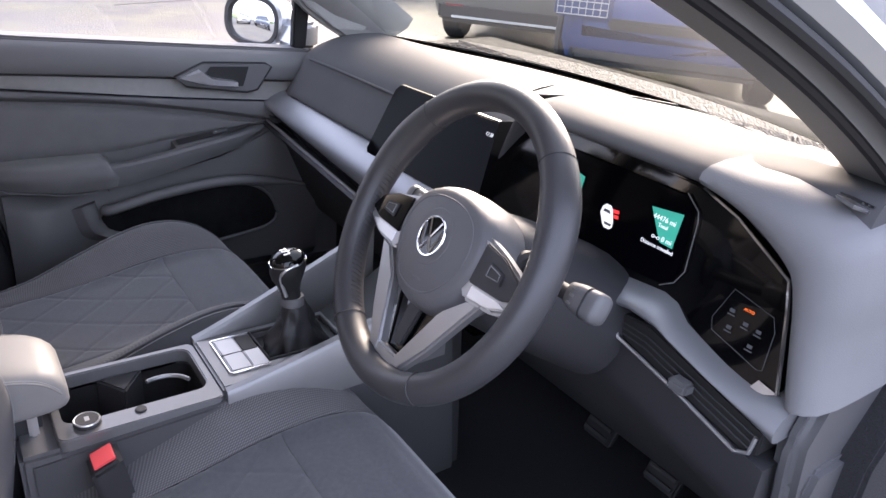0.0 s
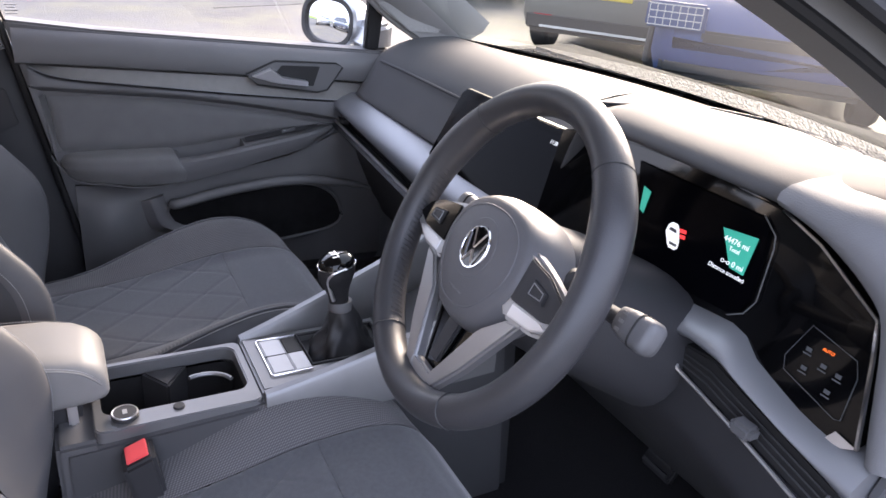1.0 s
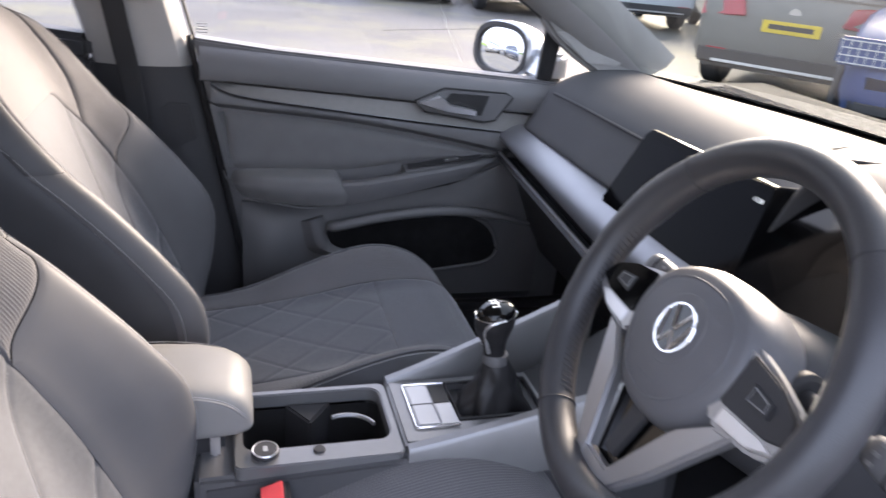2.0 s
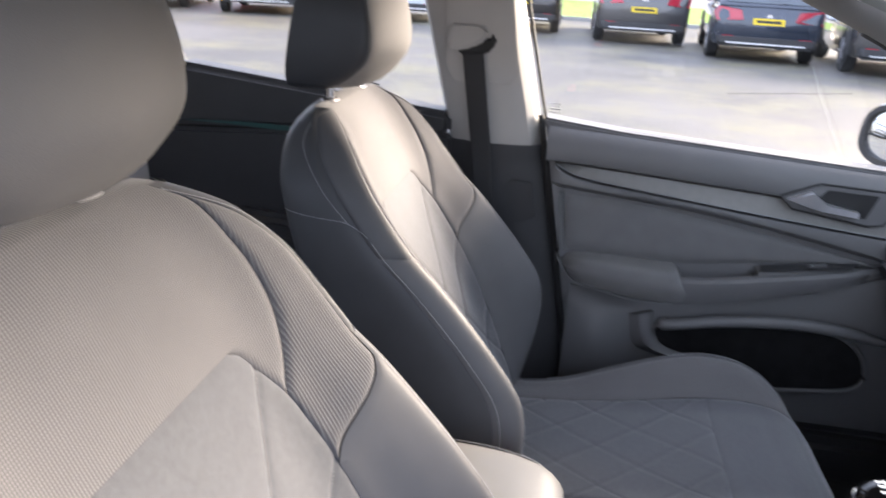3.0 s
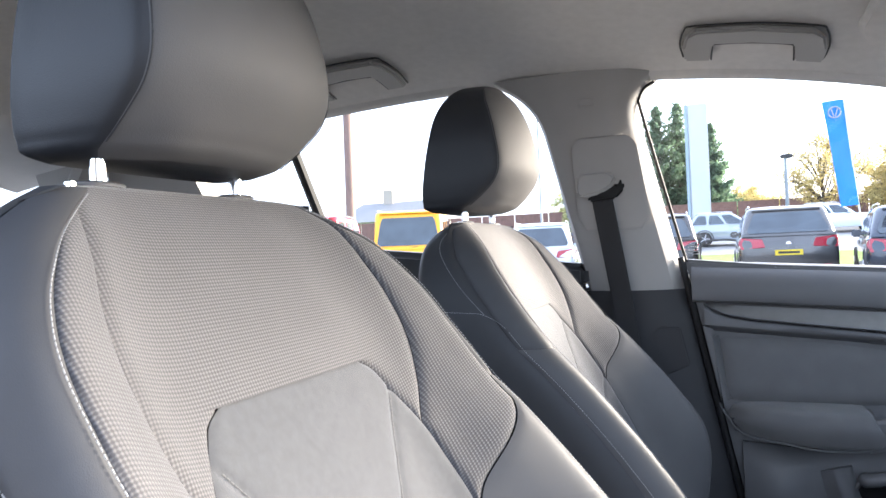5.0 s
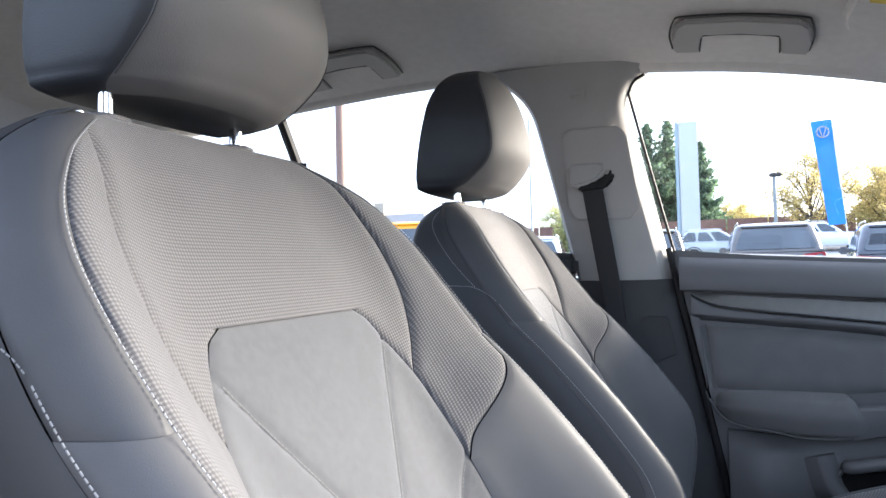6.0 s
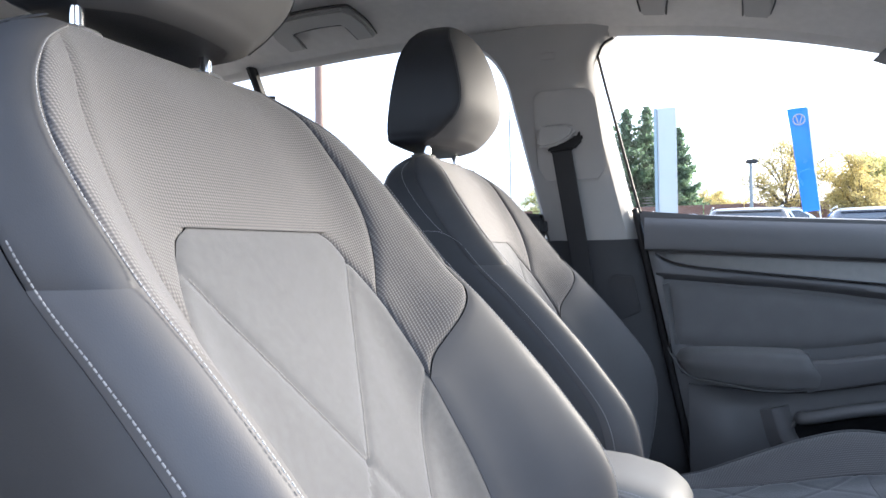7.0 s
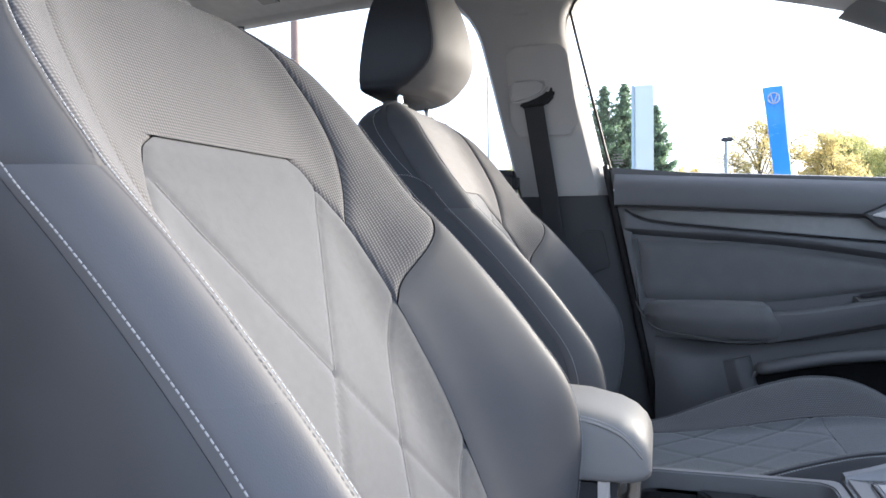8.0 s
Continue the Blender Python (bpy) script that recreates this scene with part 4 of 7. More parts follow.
def cushion_piece(ys, pa, pb, cols, sides, pillow=0.004, quilt=0.0, name=""):
    bms = []
    for sd in sides:
        rows = []
        for y in ys:
            C = cushion_curve(y)
            row = []
            for j in range(cols + 1):
                t = j / cols
                p = curve_at(C, min(pa + (pb - pa) * t, len(C) - 1.01))
                dist = (1 - t if pa == 0 else min(t, 1 - t)) * (pb - pa) * 0.008
                dist = min(dist, abs(y - ys[0]) + 0.001, abs(ys[-1] - y) + (0.03 if ys[-1] > 0.05 else 0.0))
                off = -pillow * math.exp(-dist / 0.006)
                if quilt:
                    for k in range(-4, 5):
                        for sg in (-1, 1):
                            dd = abs(sd * p.x - (sg * 0.79 * (y + 0.31) + k * 0.105)) * 0.78
                            off -= quilt * math.exp(-(dd / 0.0024) ** 2)
                row.append(Vector((sd * p.x, y, p.y + off)))
            rows.append(row)
        bms.append(rings(rows, closed=False, cap=False))
    return join(*bms)


part("cushion_rear", cushion_piece(Z(-0.48, -0.113, 110), 0, 17.0, 40, (-1, 1), 0.004, 0.0015), SUEDE, seat, "dark grey quilted suede seat base", 80)
part("cushion_front", cushion_piece(Z(-0.113, 0.066, 60), 0, 17.0, 30, (-1, 1), 0.004), SUEDE, seat, "plain suede front of the seat base", 80)
for sd in (-1, 1):
    part("cushion_bolster", cushion_piece(Z(-0.48, 0.066, 90), 17.0, 31.0, 22, (sd,), 0.003), CLOTH, seat, "grey woven cloth base bolster", 80)
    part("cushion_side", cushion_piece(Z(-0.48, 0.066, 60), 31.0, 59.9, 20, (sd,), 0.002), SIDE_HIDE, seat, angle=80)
    for pos in (32.6, 43.0):
        ln = [Vector((sd * (curve_at(cushion_curve(y), pos).x + 0.0012), y, curve_at(cushion_curve(y), pos).y + 0.0008)) for y in Z(-0.40 if pos < 40 else -0.28, 0.05 if pos < 40 else 0.0, 80)]
        part("base_stitching", stitches(ln, size=0.0009), THREAD, seat)
    part("base_piping", tube([(p.x, p.y, p.z) for p in [Vector((sd * curve_at(cushion_curve(y), 31).x, y, curve_at(cushion_curve(y), 31).y)) for y in Z(-0.45, 0.055, 60)]], 0.002, 6), LEATHER, seat)
front = [[Vector((x, 0.066 - 0.02 * k, 0.415 - 0.08 * k)) for x in Z(-0.17, 0.17, 8)] for k in (0, 0.5, 1)]
part("front_skirt", rings(front, closed=False, cap=False), LEATHER, seat)
part("base_frame", box(-0.21, 0.21, -0.48, 0.02, 0.26, 0.36, 0.02), SHELL, seat)
part("rail", box(-0.20, -0.16, -0.5, 0.08, 0.235, 0.27, 0.006), SHELL, seat)
part("rail", box(0.16, 0.20, -0.5, 0.08, 0.235, 0.27, 0.006), SHELL, seat)
seat.matrix_basis = pose(-0.342, 0.006, -0.004)
driver_seat = copy_thing(seat, pose(0.317, -0.003, 0.002))
# passenger cushion pieces shrunk and shifted to fit the camera's view
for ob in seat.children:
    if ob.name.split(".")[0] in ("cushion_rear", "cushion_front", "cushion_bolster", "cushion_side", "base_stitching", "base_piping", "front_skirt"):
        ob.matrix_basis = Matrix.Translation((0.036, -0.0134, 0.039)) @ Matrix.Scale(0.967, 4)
for ob in driver_seat.children:
    kind = ob.name.split(".")[0]
    if kind in ("post", "collar", "collar_button"):
        ob.matrix_basis = Matrix.Translation((0.0125, -0.006, 0.002))
    elif kind == "headrest":
        ob.matrix_basis = Matrix.Translation((0.004, -0.039, 0.002)) @ Matrix.Diagonal((0.95, 0.95, 1, 1))
slant = [(z, curve_at(back_curve(z), SIDE + 2 + 15 * ((z - 0.897) / 0.11) ** 1.2)) for z in Z(0.897, 1.007, 40)]
part("slant_stitching", stitches([Vector((p.x + 0.0014, p.y + 0.0004, z)) for z, p in slant], size=0.0005), THREAD, seat, "pale contrast stitching")

# rear bench
bench = thing("rear_bench", "dark grey rear bench with three headrests", "car seat")
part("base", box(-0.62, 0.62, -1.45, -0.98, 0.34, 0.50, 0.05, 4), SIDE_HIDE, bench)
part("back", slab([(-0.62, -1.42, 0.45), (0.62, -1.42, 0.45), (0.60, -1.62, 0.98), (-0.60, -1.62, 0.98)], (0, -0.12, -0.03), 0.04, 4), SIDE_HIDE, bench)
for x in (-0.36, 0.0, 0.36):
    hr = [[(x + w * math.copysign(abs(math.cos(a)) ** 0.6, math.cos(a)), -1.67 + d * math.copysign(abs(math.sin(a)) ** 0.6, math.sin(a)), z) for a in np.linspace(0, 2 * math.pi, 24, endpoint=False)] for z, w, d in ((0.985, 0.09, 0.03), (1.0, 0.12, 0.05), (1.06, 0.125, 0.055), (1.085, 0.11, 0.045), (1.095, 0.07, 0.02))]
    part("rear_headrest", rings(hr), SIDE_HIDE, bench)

# ---- dashboard ----
dash = thing("dashboard", "dark grey soft dashboard with gloss black displays and satin band", "dashboard")


def screen_base(x):
    return 0.69 - 0.42 * x * x


def blend(a, b, t):
    return [(p[0] + (q[0] - p[0]) * t, p[1] + (q[1] - p[1]) * t) for p, q in zip(a, b)]


def pad_section(x):
    yb = screen_base(x)
    P = [(yb, 0.905), (yb - 0.04, 0.922), (0.50, 0.932), (0.42, 0.930), (0.36, 0.917), (0.315, 0.895), (0.298, 0.878), (0.290, 0.862), (0.268, 0.825), (0.250, 0.797), (0.256, 0.788), (0.30, 0.786), (0.42, 0.78)]
    D = [(yb, 0.915), (yb - 0.04, 0.935), (0.48, 0.965), (0.38, 0.983), (0.31, 0.988), (0.262, 0.987), (0.235, 0.984), (0.217, 0.979), (0.208, 0.971), (0.212, 0.963), (0.235, 0.958), (0.28, 0.955), (0.42, 0.945)]
    t = min(1, max(0, (x - 0.10) / 0.16))
    t = t * t * (3 - 2 * t)
    S = blend(P, D, t)
    drop = 0.0
    if x > 0.54:
        drop = ((x - 0.54) / 0.15) ** 2 * 0.055
    if x < -0.62:
        k = ((-0.62 - x) / 0.08) ** 2
        S = [(y + 0.02 * k, z - 0.012 * k) for y, z in S]
    return [(x, y, z - (drop if i > 5 else 0)) for i, (y, z) in enumerate(S)]


xs = np.concatenate([np.linspace(-0.70, -0.6, 8), np.linspace(-0.58, 0.08, 14), np.linspace(0.10, 0.28, 14), np.linspace(0.30, 0.54, 8), np.linspace(0.56, 0.70, 10)])
rows = []
for x in xs:
    sp = spline(pad_section(x), 5)
    rows.append([*sp, Vector((x, 0.6, 0.78))])
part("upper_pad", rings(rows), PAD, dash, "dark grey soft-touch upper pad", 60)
part("pad_crease", tube([(x, 0.2965, 0.8795 - 0.02 * max(0, (-0.5 - x))) for x in np.linspace(-0.62, -0.16, 20)], 0.003, 6), PAD, dash)


def pad_top(x, y):
    """Height of the pad's upper skin."""
    row = sorted((p[1], p[2]) for p in pad_section(x)[:6])
    return float(np.interp(y, [r[0] for r in row], [r[1] for r in row]))


cover = [(0.02, 0.405), (-0.03, 0.545), (0.245, 0.545), (0.225, 0.455), (0.195, 0.425)]
part("sensor_cover", slab([(x, y, pad_top(x, y) + 0.001) for x, y in cover], (0, 0, 0.004), 0.0015), PAD, dash, "raised cover in the middle of the dashboard")
part("cover_slit", tube([(x, y, pad_top(x, y) + 0.0035) for x, y in ((-0.028, 0.540), (0.0, 0.462), (0.018, 0.407), (0.10, 0.412), (0.193, 0.423), (0.224, 0.456), (0.243, 0.540))], 0.0022, 6), RUBBER, dash)


def band_edges(x):
    top = lerp_table([(-0.70, 0.789), (-0.2, 0.786), (0.15, 0.786), (0.43, 0.815), (0.535, 0.824), (0.564, 0.803), (0.62, 0.786), (0.66, 0.779), (0.70, 0.786)], x)
    bot = lerp_table([(-0.70, 0.752), (-0.2, 0.712), (0.0, 0.705), (0.2, 0.72), (0.40, 0.775), (0.50, 0.793), (0.54, 0.790), (0.62, 0.766), (0.68, 0.750), (0.71, 0.740)], x)
    return top, bot


rows = []
for x in np.linspace(-0.700, 0.705, 70):
    a, b = band_edges(x)
    y0 = 0.248 if x < 0.12 else 0.225
    y1 = 0.205 if x < 0.12 else 0.182
    s = spline([(x, y0 + 0.02, a + 0.001), (x, y0, a), (x, (y0 + y1) / 2 - 0.004, a - (a - b) * 0.25), (x, y1, a - (a - b) * 0.62), (x, y1 + 0.002, b + 0.004), (x, y1 + 0.012, b)], 5)
    rows.append([*s, Vector((x, 0.4, b)), Vector((x, 0.4, a))])
part("satin_band", rings(rows), BAND, dash, "satin silver-grey decor band", 50)
# passenger air vent below the band
rows = []
for x in np.linspace(-0.695, -0.10, 30):
    b = band_edges(x)[1]
    rows.append([(x, 0.32, b - 0.002), (x, 0.235, b - 0.004), (x, 0.238, b - 0.028), (x, 0.32, b - 0.03)])
part("vent_slot", rings(rows), RUBBER, dash)
for k, (dz, r, m) in enumerate(((0.008, 0.0016, PIANO), (0.018, 0.0016, PIANO), (0.0305, 0.0032, SATIN))):
    part("vent_slat" if k < 2 else "chrome_line", tube([(x, 0.222 - 0.004 * k, band_edges(x)[1] - dz) for x in np.linspace(-0.69, -0.10, 24)], r, 6, flat=1.4), m, dash)
part("vent_tab", box(-0.655, -0.625, 0.208, 0.225, 0.728, 0.738, 0.002), TRIM_DARK, dash)
rows = []
for x in np.linspace(-0.70, -0.08, 30):
    b = band_edges(x)[1] - 0.034
    rows.append([Vector(p) for p in [(x, 0.30, b), (x, 0.215, b), (x, 0.208, b - 0.008), (x, 0.216, b - 0.02), (x, 0.26, b - 0.06), (x, 0.31, 0.54), (x, 0.36, 0.46), (x, 0.5, 0.42), (x, 0.55, b)]])
part("glovebox", rings(rows), TRIM_DARK, dash, "dark glovebox face")
# centre stack
part("centre_stack", slab_yz([(0.22, 0.71), (0.25, 0.60), (0.27, 0.52), (0.45, 0.5), (0.45, 0.71)], -0.11, 0.12, 0.01), PIANO, dash)


def glass_y(z, x=0.0):
    return 0.301 + 0.468 * (z - 0.901)


def glass_part(name, pts, depth, material, label="", lift=0.0, parent=None, bevel=0.002):
    return part(name, slab([(x, glass_y(z, x) - lift, z) for x, z in pts], (0, depth, 0), bevel), material, parent or dash, label)


display = glass_part("centre_display", [(-0.214, 0.896), (-0.204, 0.906), (0.160, 0.911), (0.168, 0.903), (0.172, 0.785), (0.164, 0.777), (-0.216, 0.773), (-0.224, 0.781)], 0.010, DISPLAY, "gloss black centre touchscreen", 0.012)
glass_part("active_area", [(-0.190, 0.896), (0.158, 0.901), (0.160, 0.795), (-0.198, 0.790)], 0.002, SCREEN, "", 0.0128, display, 0)
glass_part("button_strip", [(-0.224, 0.774), (-0.185, 0.773), (-0.188, 0.757), (-0.227, 0.758)], 0.02, SATIN, "", 0.014, display, 0.003)
def on_glass(x, z, lift=0.006):
    return pose(x, glass_y(z, x) - lift, z, 90 - math.degrees(math.atan(0.468)), 0, 0)


def dial_y(z):
    return 0.240 + 0.22 * (z - 0.92)


def dial_part(name, pts, depth, material, label="", lift=0.0, parent=None, bevel=0.002):
    return part(name, slab([(x, dial_y(z) - lift, z) for x, z in pts], (0, depth, 0), bevel), material, parent or dash, label)


def dial_line(name, pts, r, material, lift, parent, closed=False, label=""):
    return part(name, tube([(x, dial_y(z) - lift, z) for x, z in pts], r, 6, closed), material, parent, label)


def flat_dial(name, pts, material, lift, parent):
    bm = bmesh.new()
    bm.faces.new([bm.verts.new((x, dial_y(z) - lift, z)) for x, z in pts])
    return part(name, bm, material, parent)


def on_dial(x, z, lift=0.006):
    return pose(x, dial_y(z) - lift, z, 90 - math.degrees(math.atan(0.22)), 0, 0)


cluster = dial_part("instrument_panel", [(0.157, 0.930), (0.22, 0.945)] + [(0.309, 0.951), (0.422, 0.953), (0.524, 0.947), (0.575, 0.931), (0.651, 0.892), (0.685, 0.783), (0.653, 0.771), (0.608, 0.778), (0.549, 0.793), (0.530, 0.808), (0.515, 0.812), (0.377, 0.800)] + [(0.157, 0.790)], 0.012, PIANO, "gloss black instrument panel")
dial_part("driver_display", [(0.320, 0.935), (0.508, 0.934), (0.520, 0.927), (0.527, 0.891), (0.531, 0.851), (0.524, 0.836), (0.512, 0.829), (0.368, 0.821)], 0.004, SCREEN, "dark driver display", 0.004, cluster, 0.001)
dial_line("display_edge", [(0.513, 0.827), (0.530, 0.837), (0.538, 0.854), (0.532, 0.909), (0.528, 0.921), (0.507, 0.936)], 0.0007, GREYTRIM, 0.0035, cluster)
dial_line("chrome_edge", [(0.524, 0.947), (0.575, 0.931), (0.651, 0.892), (0.663, 0.859), (0.685, 0.783)], 0.0024, CHROME, 0.003, cluster, label="bright edge of the panel")
flat_dial("chrome_foot", [(0.653, 0.771), (0.662, 0.787), (0.685, 0.783), (0.665, 0.772)], SATIN, 0.0025, cluster)
flat_dial("green_field", [(0.469, 0.908), (0.514, 0.913), (0.514, 0.872), (0.495, 0.873)], GREEN_INK, 0.0062, cluster)
flat_dial("green_field", [(0.343, 0.911), (0.357, 0.908), (0.357, 0.881), (0.349, 0.884)], GREEN_INK, 0.0062, cluster)
words("odometer", "44476 mi", 0.0088, on_dial(0.4919, 0.8992, 0.0066), WHITE_INK, cluster)
words("odometer_note", "Total", 0.0066, on_dial(0.4929, 0.8913, 0.0066), WHITE_INK, cluster)
words("trip", "o-o 0 mi", 0.0085, on_dial(0.4966, 0.8774, 0.0066), WHITE_INK, cluster)
words("trip_note", "Distance travelled", 0.0066, on_dial(0.4935, 0.8671, 0.0066), WHITE_INK, cluster)
words("display_clock", "11:38", 0.0085, on_glass(0.094, 0.889, 0.016), WHITE_INK, display)
flat_dial("car_icon", [(0.3985, 0.876), (0.3995, 0.884), (0.404, 0.8885), (0.412, 0.8885), (0.416, 0.885), (0.4225, 0.871), (0.4235, 0.864), (0.420, 0.8605), (0.411, 0.8605), (0.407, 0.8635)], WHITE_INK, 0.0064, cluster)
flat_dial("car_icon_glass", [(0.4025, 0.879), (0.4035, 0.8825), (0.4125, 0.8825), (0.4150, 0.8785)], GREY_INK, 0.0067, cluster)
flat_dial("car_icon_glass", [(0.4085, 0.8675), (0.4215, 0.8675), (0.4205, 0.8645), (0.4105, 0.8645)], GREY_INK, 0.0067, cluster)
flat_dial("door_icon", [(0.4165, 0.8855), (0.4265, 0.8865), (0.4275, 0.8825), (0.4185, 0.8815)], RED_INK, 0.0064, cluster)
flat_dial("door_icon", [(0.4195, 0.8795), (0.4275, 0.8805), (0.4285, 0.8765), (0.4215, 0.8755)], RED_INK, 0.0064, cluster)
# light controls
dial_line("light_panel_line", [(0.601, 0.861), (0.651, 0.852), (0.658, 0.838), (0.661, 0.797), (0.655, 0.795), (0.593, 0.810), (0.588, 0.823)], 0.0004, GREY_INK, 0.002, cluster, True)
for x, z in [(0.607, 0.838), (0.610, 0.820), (0.626, 0.831), (0.642, 0.830), (0.639, 0.812)]:
    flat_dial("light_symbol", [(x - 0.003, z - 0.001), (x + 0.003, z - 0.001), (x + 0.003, z + 0.003), (x - 0.003, z + 0.003)], GREY_INK, 0.0016, cluster)
    flat_dial("light_mark", [(x - 0.0045, z - 0.0045), (x + 0.0045, z - 0.0045), (x + 0.0045, z - 0.0030), (x - 0.0045, z - 0.0030)], GREY_INK, 0.0016, cluster)
words("auto_mark", "AUTO", 0.0044, on_dial(0.6245, 0.8463, 0.0018), AMBER_INK, cluster)
# right-hand surround and end of the dashboard
ring_path = [(0.545, 0.962, 0.0, 1.0, 0.026), (0.575, 0.955, 0.15, 0.99, 0.032), (0.603, 0.944, 0.30, 0.95, 0.045), (0.632, 0.927, 0.50, 0.87, 0.062), (0.657, 0.906, 0.72, 0.69, 0.078), (0.668, 0.880, 0.93, 0.37, 0.062), (0.676, 0.850, 0.98, 0.2, 0.050), (0.684, 0.815, 0.98, 0.2, 0.044), (0.693, 0.776, 0.98, 0.2, 0.040)]
rows = []
for p in spline([(a, b, 0) for a, b, c, d, e in ring_path], 4):
    k = min(range(len(ring_path)), key=lambda q: (ring_path[q][0] - p.x) ** 2 + (ring_path[q][1] - p.y) ** 2)
    nx = float(np.interp(-p.y, [-r[1] for r in ring_path], [r[2] for r in ring_path]))
    nz = float(np.interp(-p.y, [-r[1] for r in ring_path], [r[3] for r in ring_path]))
    w = float(np.interp(-p.y, [-r[1] for r in ring_path], [r[4] for r in ring_path]))
    sec = [(0.0, 0.240), (0.02, 0.214), (0.12, 0.202), (0.34, 0.197), (0.62, 0.200), (0.85, 0.212), (0.97, 0.238), (1.0, 0.28), (0.98, 0.40), (0.0, 0.40)]
    rows.append([(p.x + nx * w * f, y, p.y + nz * w * f) for f, y in sec])
part("surround", rings(rows), PAD_LIT, dash, "soft surround curving round the panel", 60)
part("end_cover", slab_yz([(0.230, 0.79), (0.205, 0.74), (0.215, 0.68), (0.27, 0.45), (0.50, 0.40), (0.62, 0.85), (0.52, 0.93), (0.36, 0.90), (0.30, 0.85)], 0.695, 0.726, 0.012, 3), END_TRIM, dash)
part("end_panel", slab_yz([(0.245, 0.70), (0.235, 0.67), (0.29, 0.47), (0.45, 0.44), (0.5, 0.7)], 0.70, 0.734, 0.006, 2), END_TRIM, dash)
# driver's air vent
part("driver_vent_slot", slab([(0.484, 0.195, 0.780), (0.53, 0.195, 0.784), (0.69, 0.195, 0.742), (0.69, 0.195, 0.712), (0.672, 0.195, 0.708), (0.492, 0.195, 0.750)], (0, 0.05, 0), 0.002), RUBBER, dash)
for k in range(3):
    part("driver_vent_slat", tube([(0.494, 0.192, 0.772 - 0.007 * k), (0.53, 0.192, 0.772 - 0.008 * k), (0.684, 0.192, 0.735 - 0.009 * k)], 0.0010, 6), TRIM_DARK, dash)
part("driver_vent_chrome", tube([(0.484, 0.188, 0.768), (0.492, 0.188, 0.752), (0.53, 0.188, 0.744), (0.59, 0.188, 0.730), (0.668, 0.188, 0.708), (0.684, 0.188, 0.716), (0.687, 0.188, 0.738)], 0.0024, 6), SATIN, dash)
part("driver_vent_tab", box(0.580, 0.606, 0.172, 0.192, 0.738, 0.754, 0.004), TRIM_LOW, dash)
rows = []
for x in np.linspace(0.10, 0.70, 20):
    b = min(band_edges(x)[1] - 0.002, lerp_table([(0.1, 0.72), (0.40, 0.755), (0.49, 0.748), (0.60, 0.722), (0.70, 0.70)], x)) - 0.05
    rows.append([Vector(p) for p in [(x, 0.30, b + 0.05), (x, 0.196, b + 0.05), (x, 0.194, b), (x, 0.205, b - 0.03), (x, 0.25, 0.60), (x, 0.33, 0.50), (x, 0.45, 0.44), (x, 0.55, b)]])
part("lower_cover", rings(rows), KNEE, dash, "dark lower dashboard cover")
# demister vent by the windscreen pillar
part("demister_frame", slab([(0.665, 0.235, 0.987), (0.69, 0.225, 0.985), (0.697, 0.30, 0.962), (0.675, 0.31, 0.965)], (0, 0, 0.004), 0.002), GREYTRIM, dash)
for k in range(6):
    y = 0.238 + 0.011 * k
    part("demister_slat", slab([(0.669 + 0.001 * k, y, 0.9915 - 0.0035 * k), (0.692 + 0.001 * k, y - 0.004, 0.990 - 0.0035 * k), (0.692 + 0.001 * k, y + 0.001, 0.988 - 0.0035 * k), (0.669 + 0.001 * k, y + 0.005, 0.9895 - 0.0035 * k)], (0, 0, 0.002), 0), RUBBER, dash)

# ---- steering wheel and column ----
WC = Vector((0.384, -0.013, 0.877))
WM = Matrix.Translation(WC) @ Matrix.Rotation(radians(-4.45), 4, "Z") @ Matrix.Rotation(radians(90 - 27.6), 4, "X") @ Matrix.Rotation(radians(2.5), 4, "Z")
wheel = thing("steering_wheel", "black leather three-spoke steering wheel with airbag boss", "steering wheel", at=WM)


def rim_point(a, r=0.1680):
    return Vector((r * math.sin(a), r * math.cos(a), 0))


rows = []
for i in range(96):
    a = 2 * math.pi * i / 96
    c = rim_point(a)
    o = Vector((math.sin(a), math.cos(a), 0))
    thick = 0.0172 + 0.0018 * math.exp(-((min(abs(math.degrees(a) - 60), abs(math.degrees(a) - 300))) / 16) ** 2)
    rows.append([c + o * thick * math.cos(b) + Vector((0, 0, 1.14 * thick * math.sin(b))) for b in np.linspace(0, 2 * math.pi, 24, endpoint=False)])
rows.append(rows[0])
bm = rings(rows, cap=False)
bmesh.ops.remove_doubles(bm, verts=bm.verts, dist=1e-6)
rim = part("rim", bm, RIMSKIN, wheel, "black leather rim", 80)
for deg in (-43, 43, -149, 149):
    a = radians(deg)
    c, o = rim_point(a), Vector((math.sin(a), math.cos(a), 0))
    part("rim_seam", tube([c + o * 0.0176 * math.cos(b) + Vector((0, 0, 0.0200 * math.sin(b))) for b in np.linspace(0, 2 * math.pi, 24, endpoint=False)], 0.0009, 5, True), TRIM_DARK, rim)
lace = []
for d0, d1 in ((-145, -46), (46, 145)):
    for deg in np.arange(d0, d1, 2.2):
        a = radians(deg)
        c, o = rim_point(a), Vector((math.sin(a), math.cos(a), 0))
        tg = Vector((math.cos(a), -math.sin(a), 0))
        lace.append(tube([c - o * 0.0160 + tg * 0.0022 + Vector((0, 0, 0.008)), c - o * 0.0180, c - o * 0.0160 - tg * 0.0022 + Vector((0, 0, -0.007))], 0.0009, 4))
tagged(part("rim_lacing", join(*lace), TRIM_DARK, rim), kind="stuff")
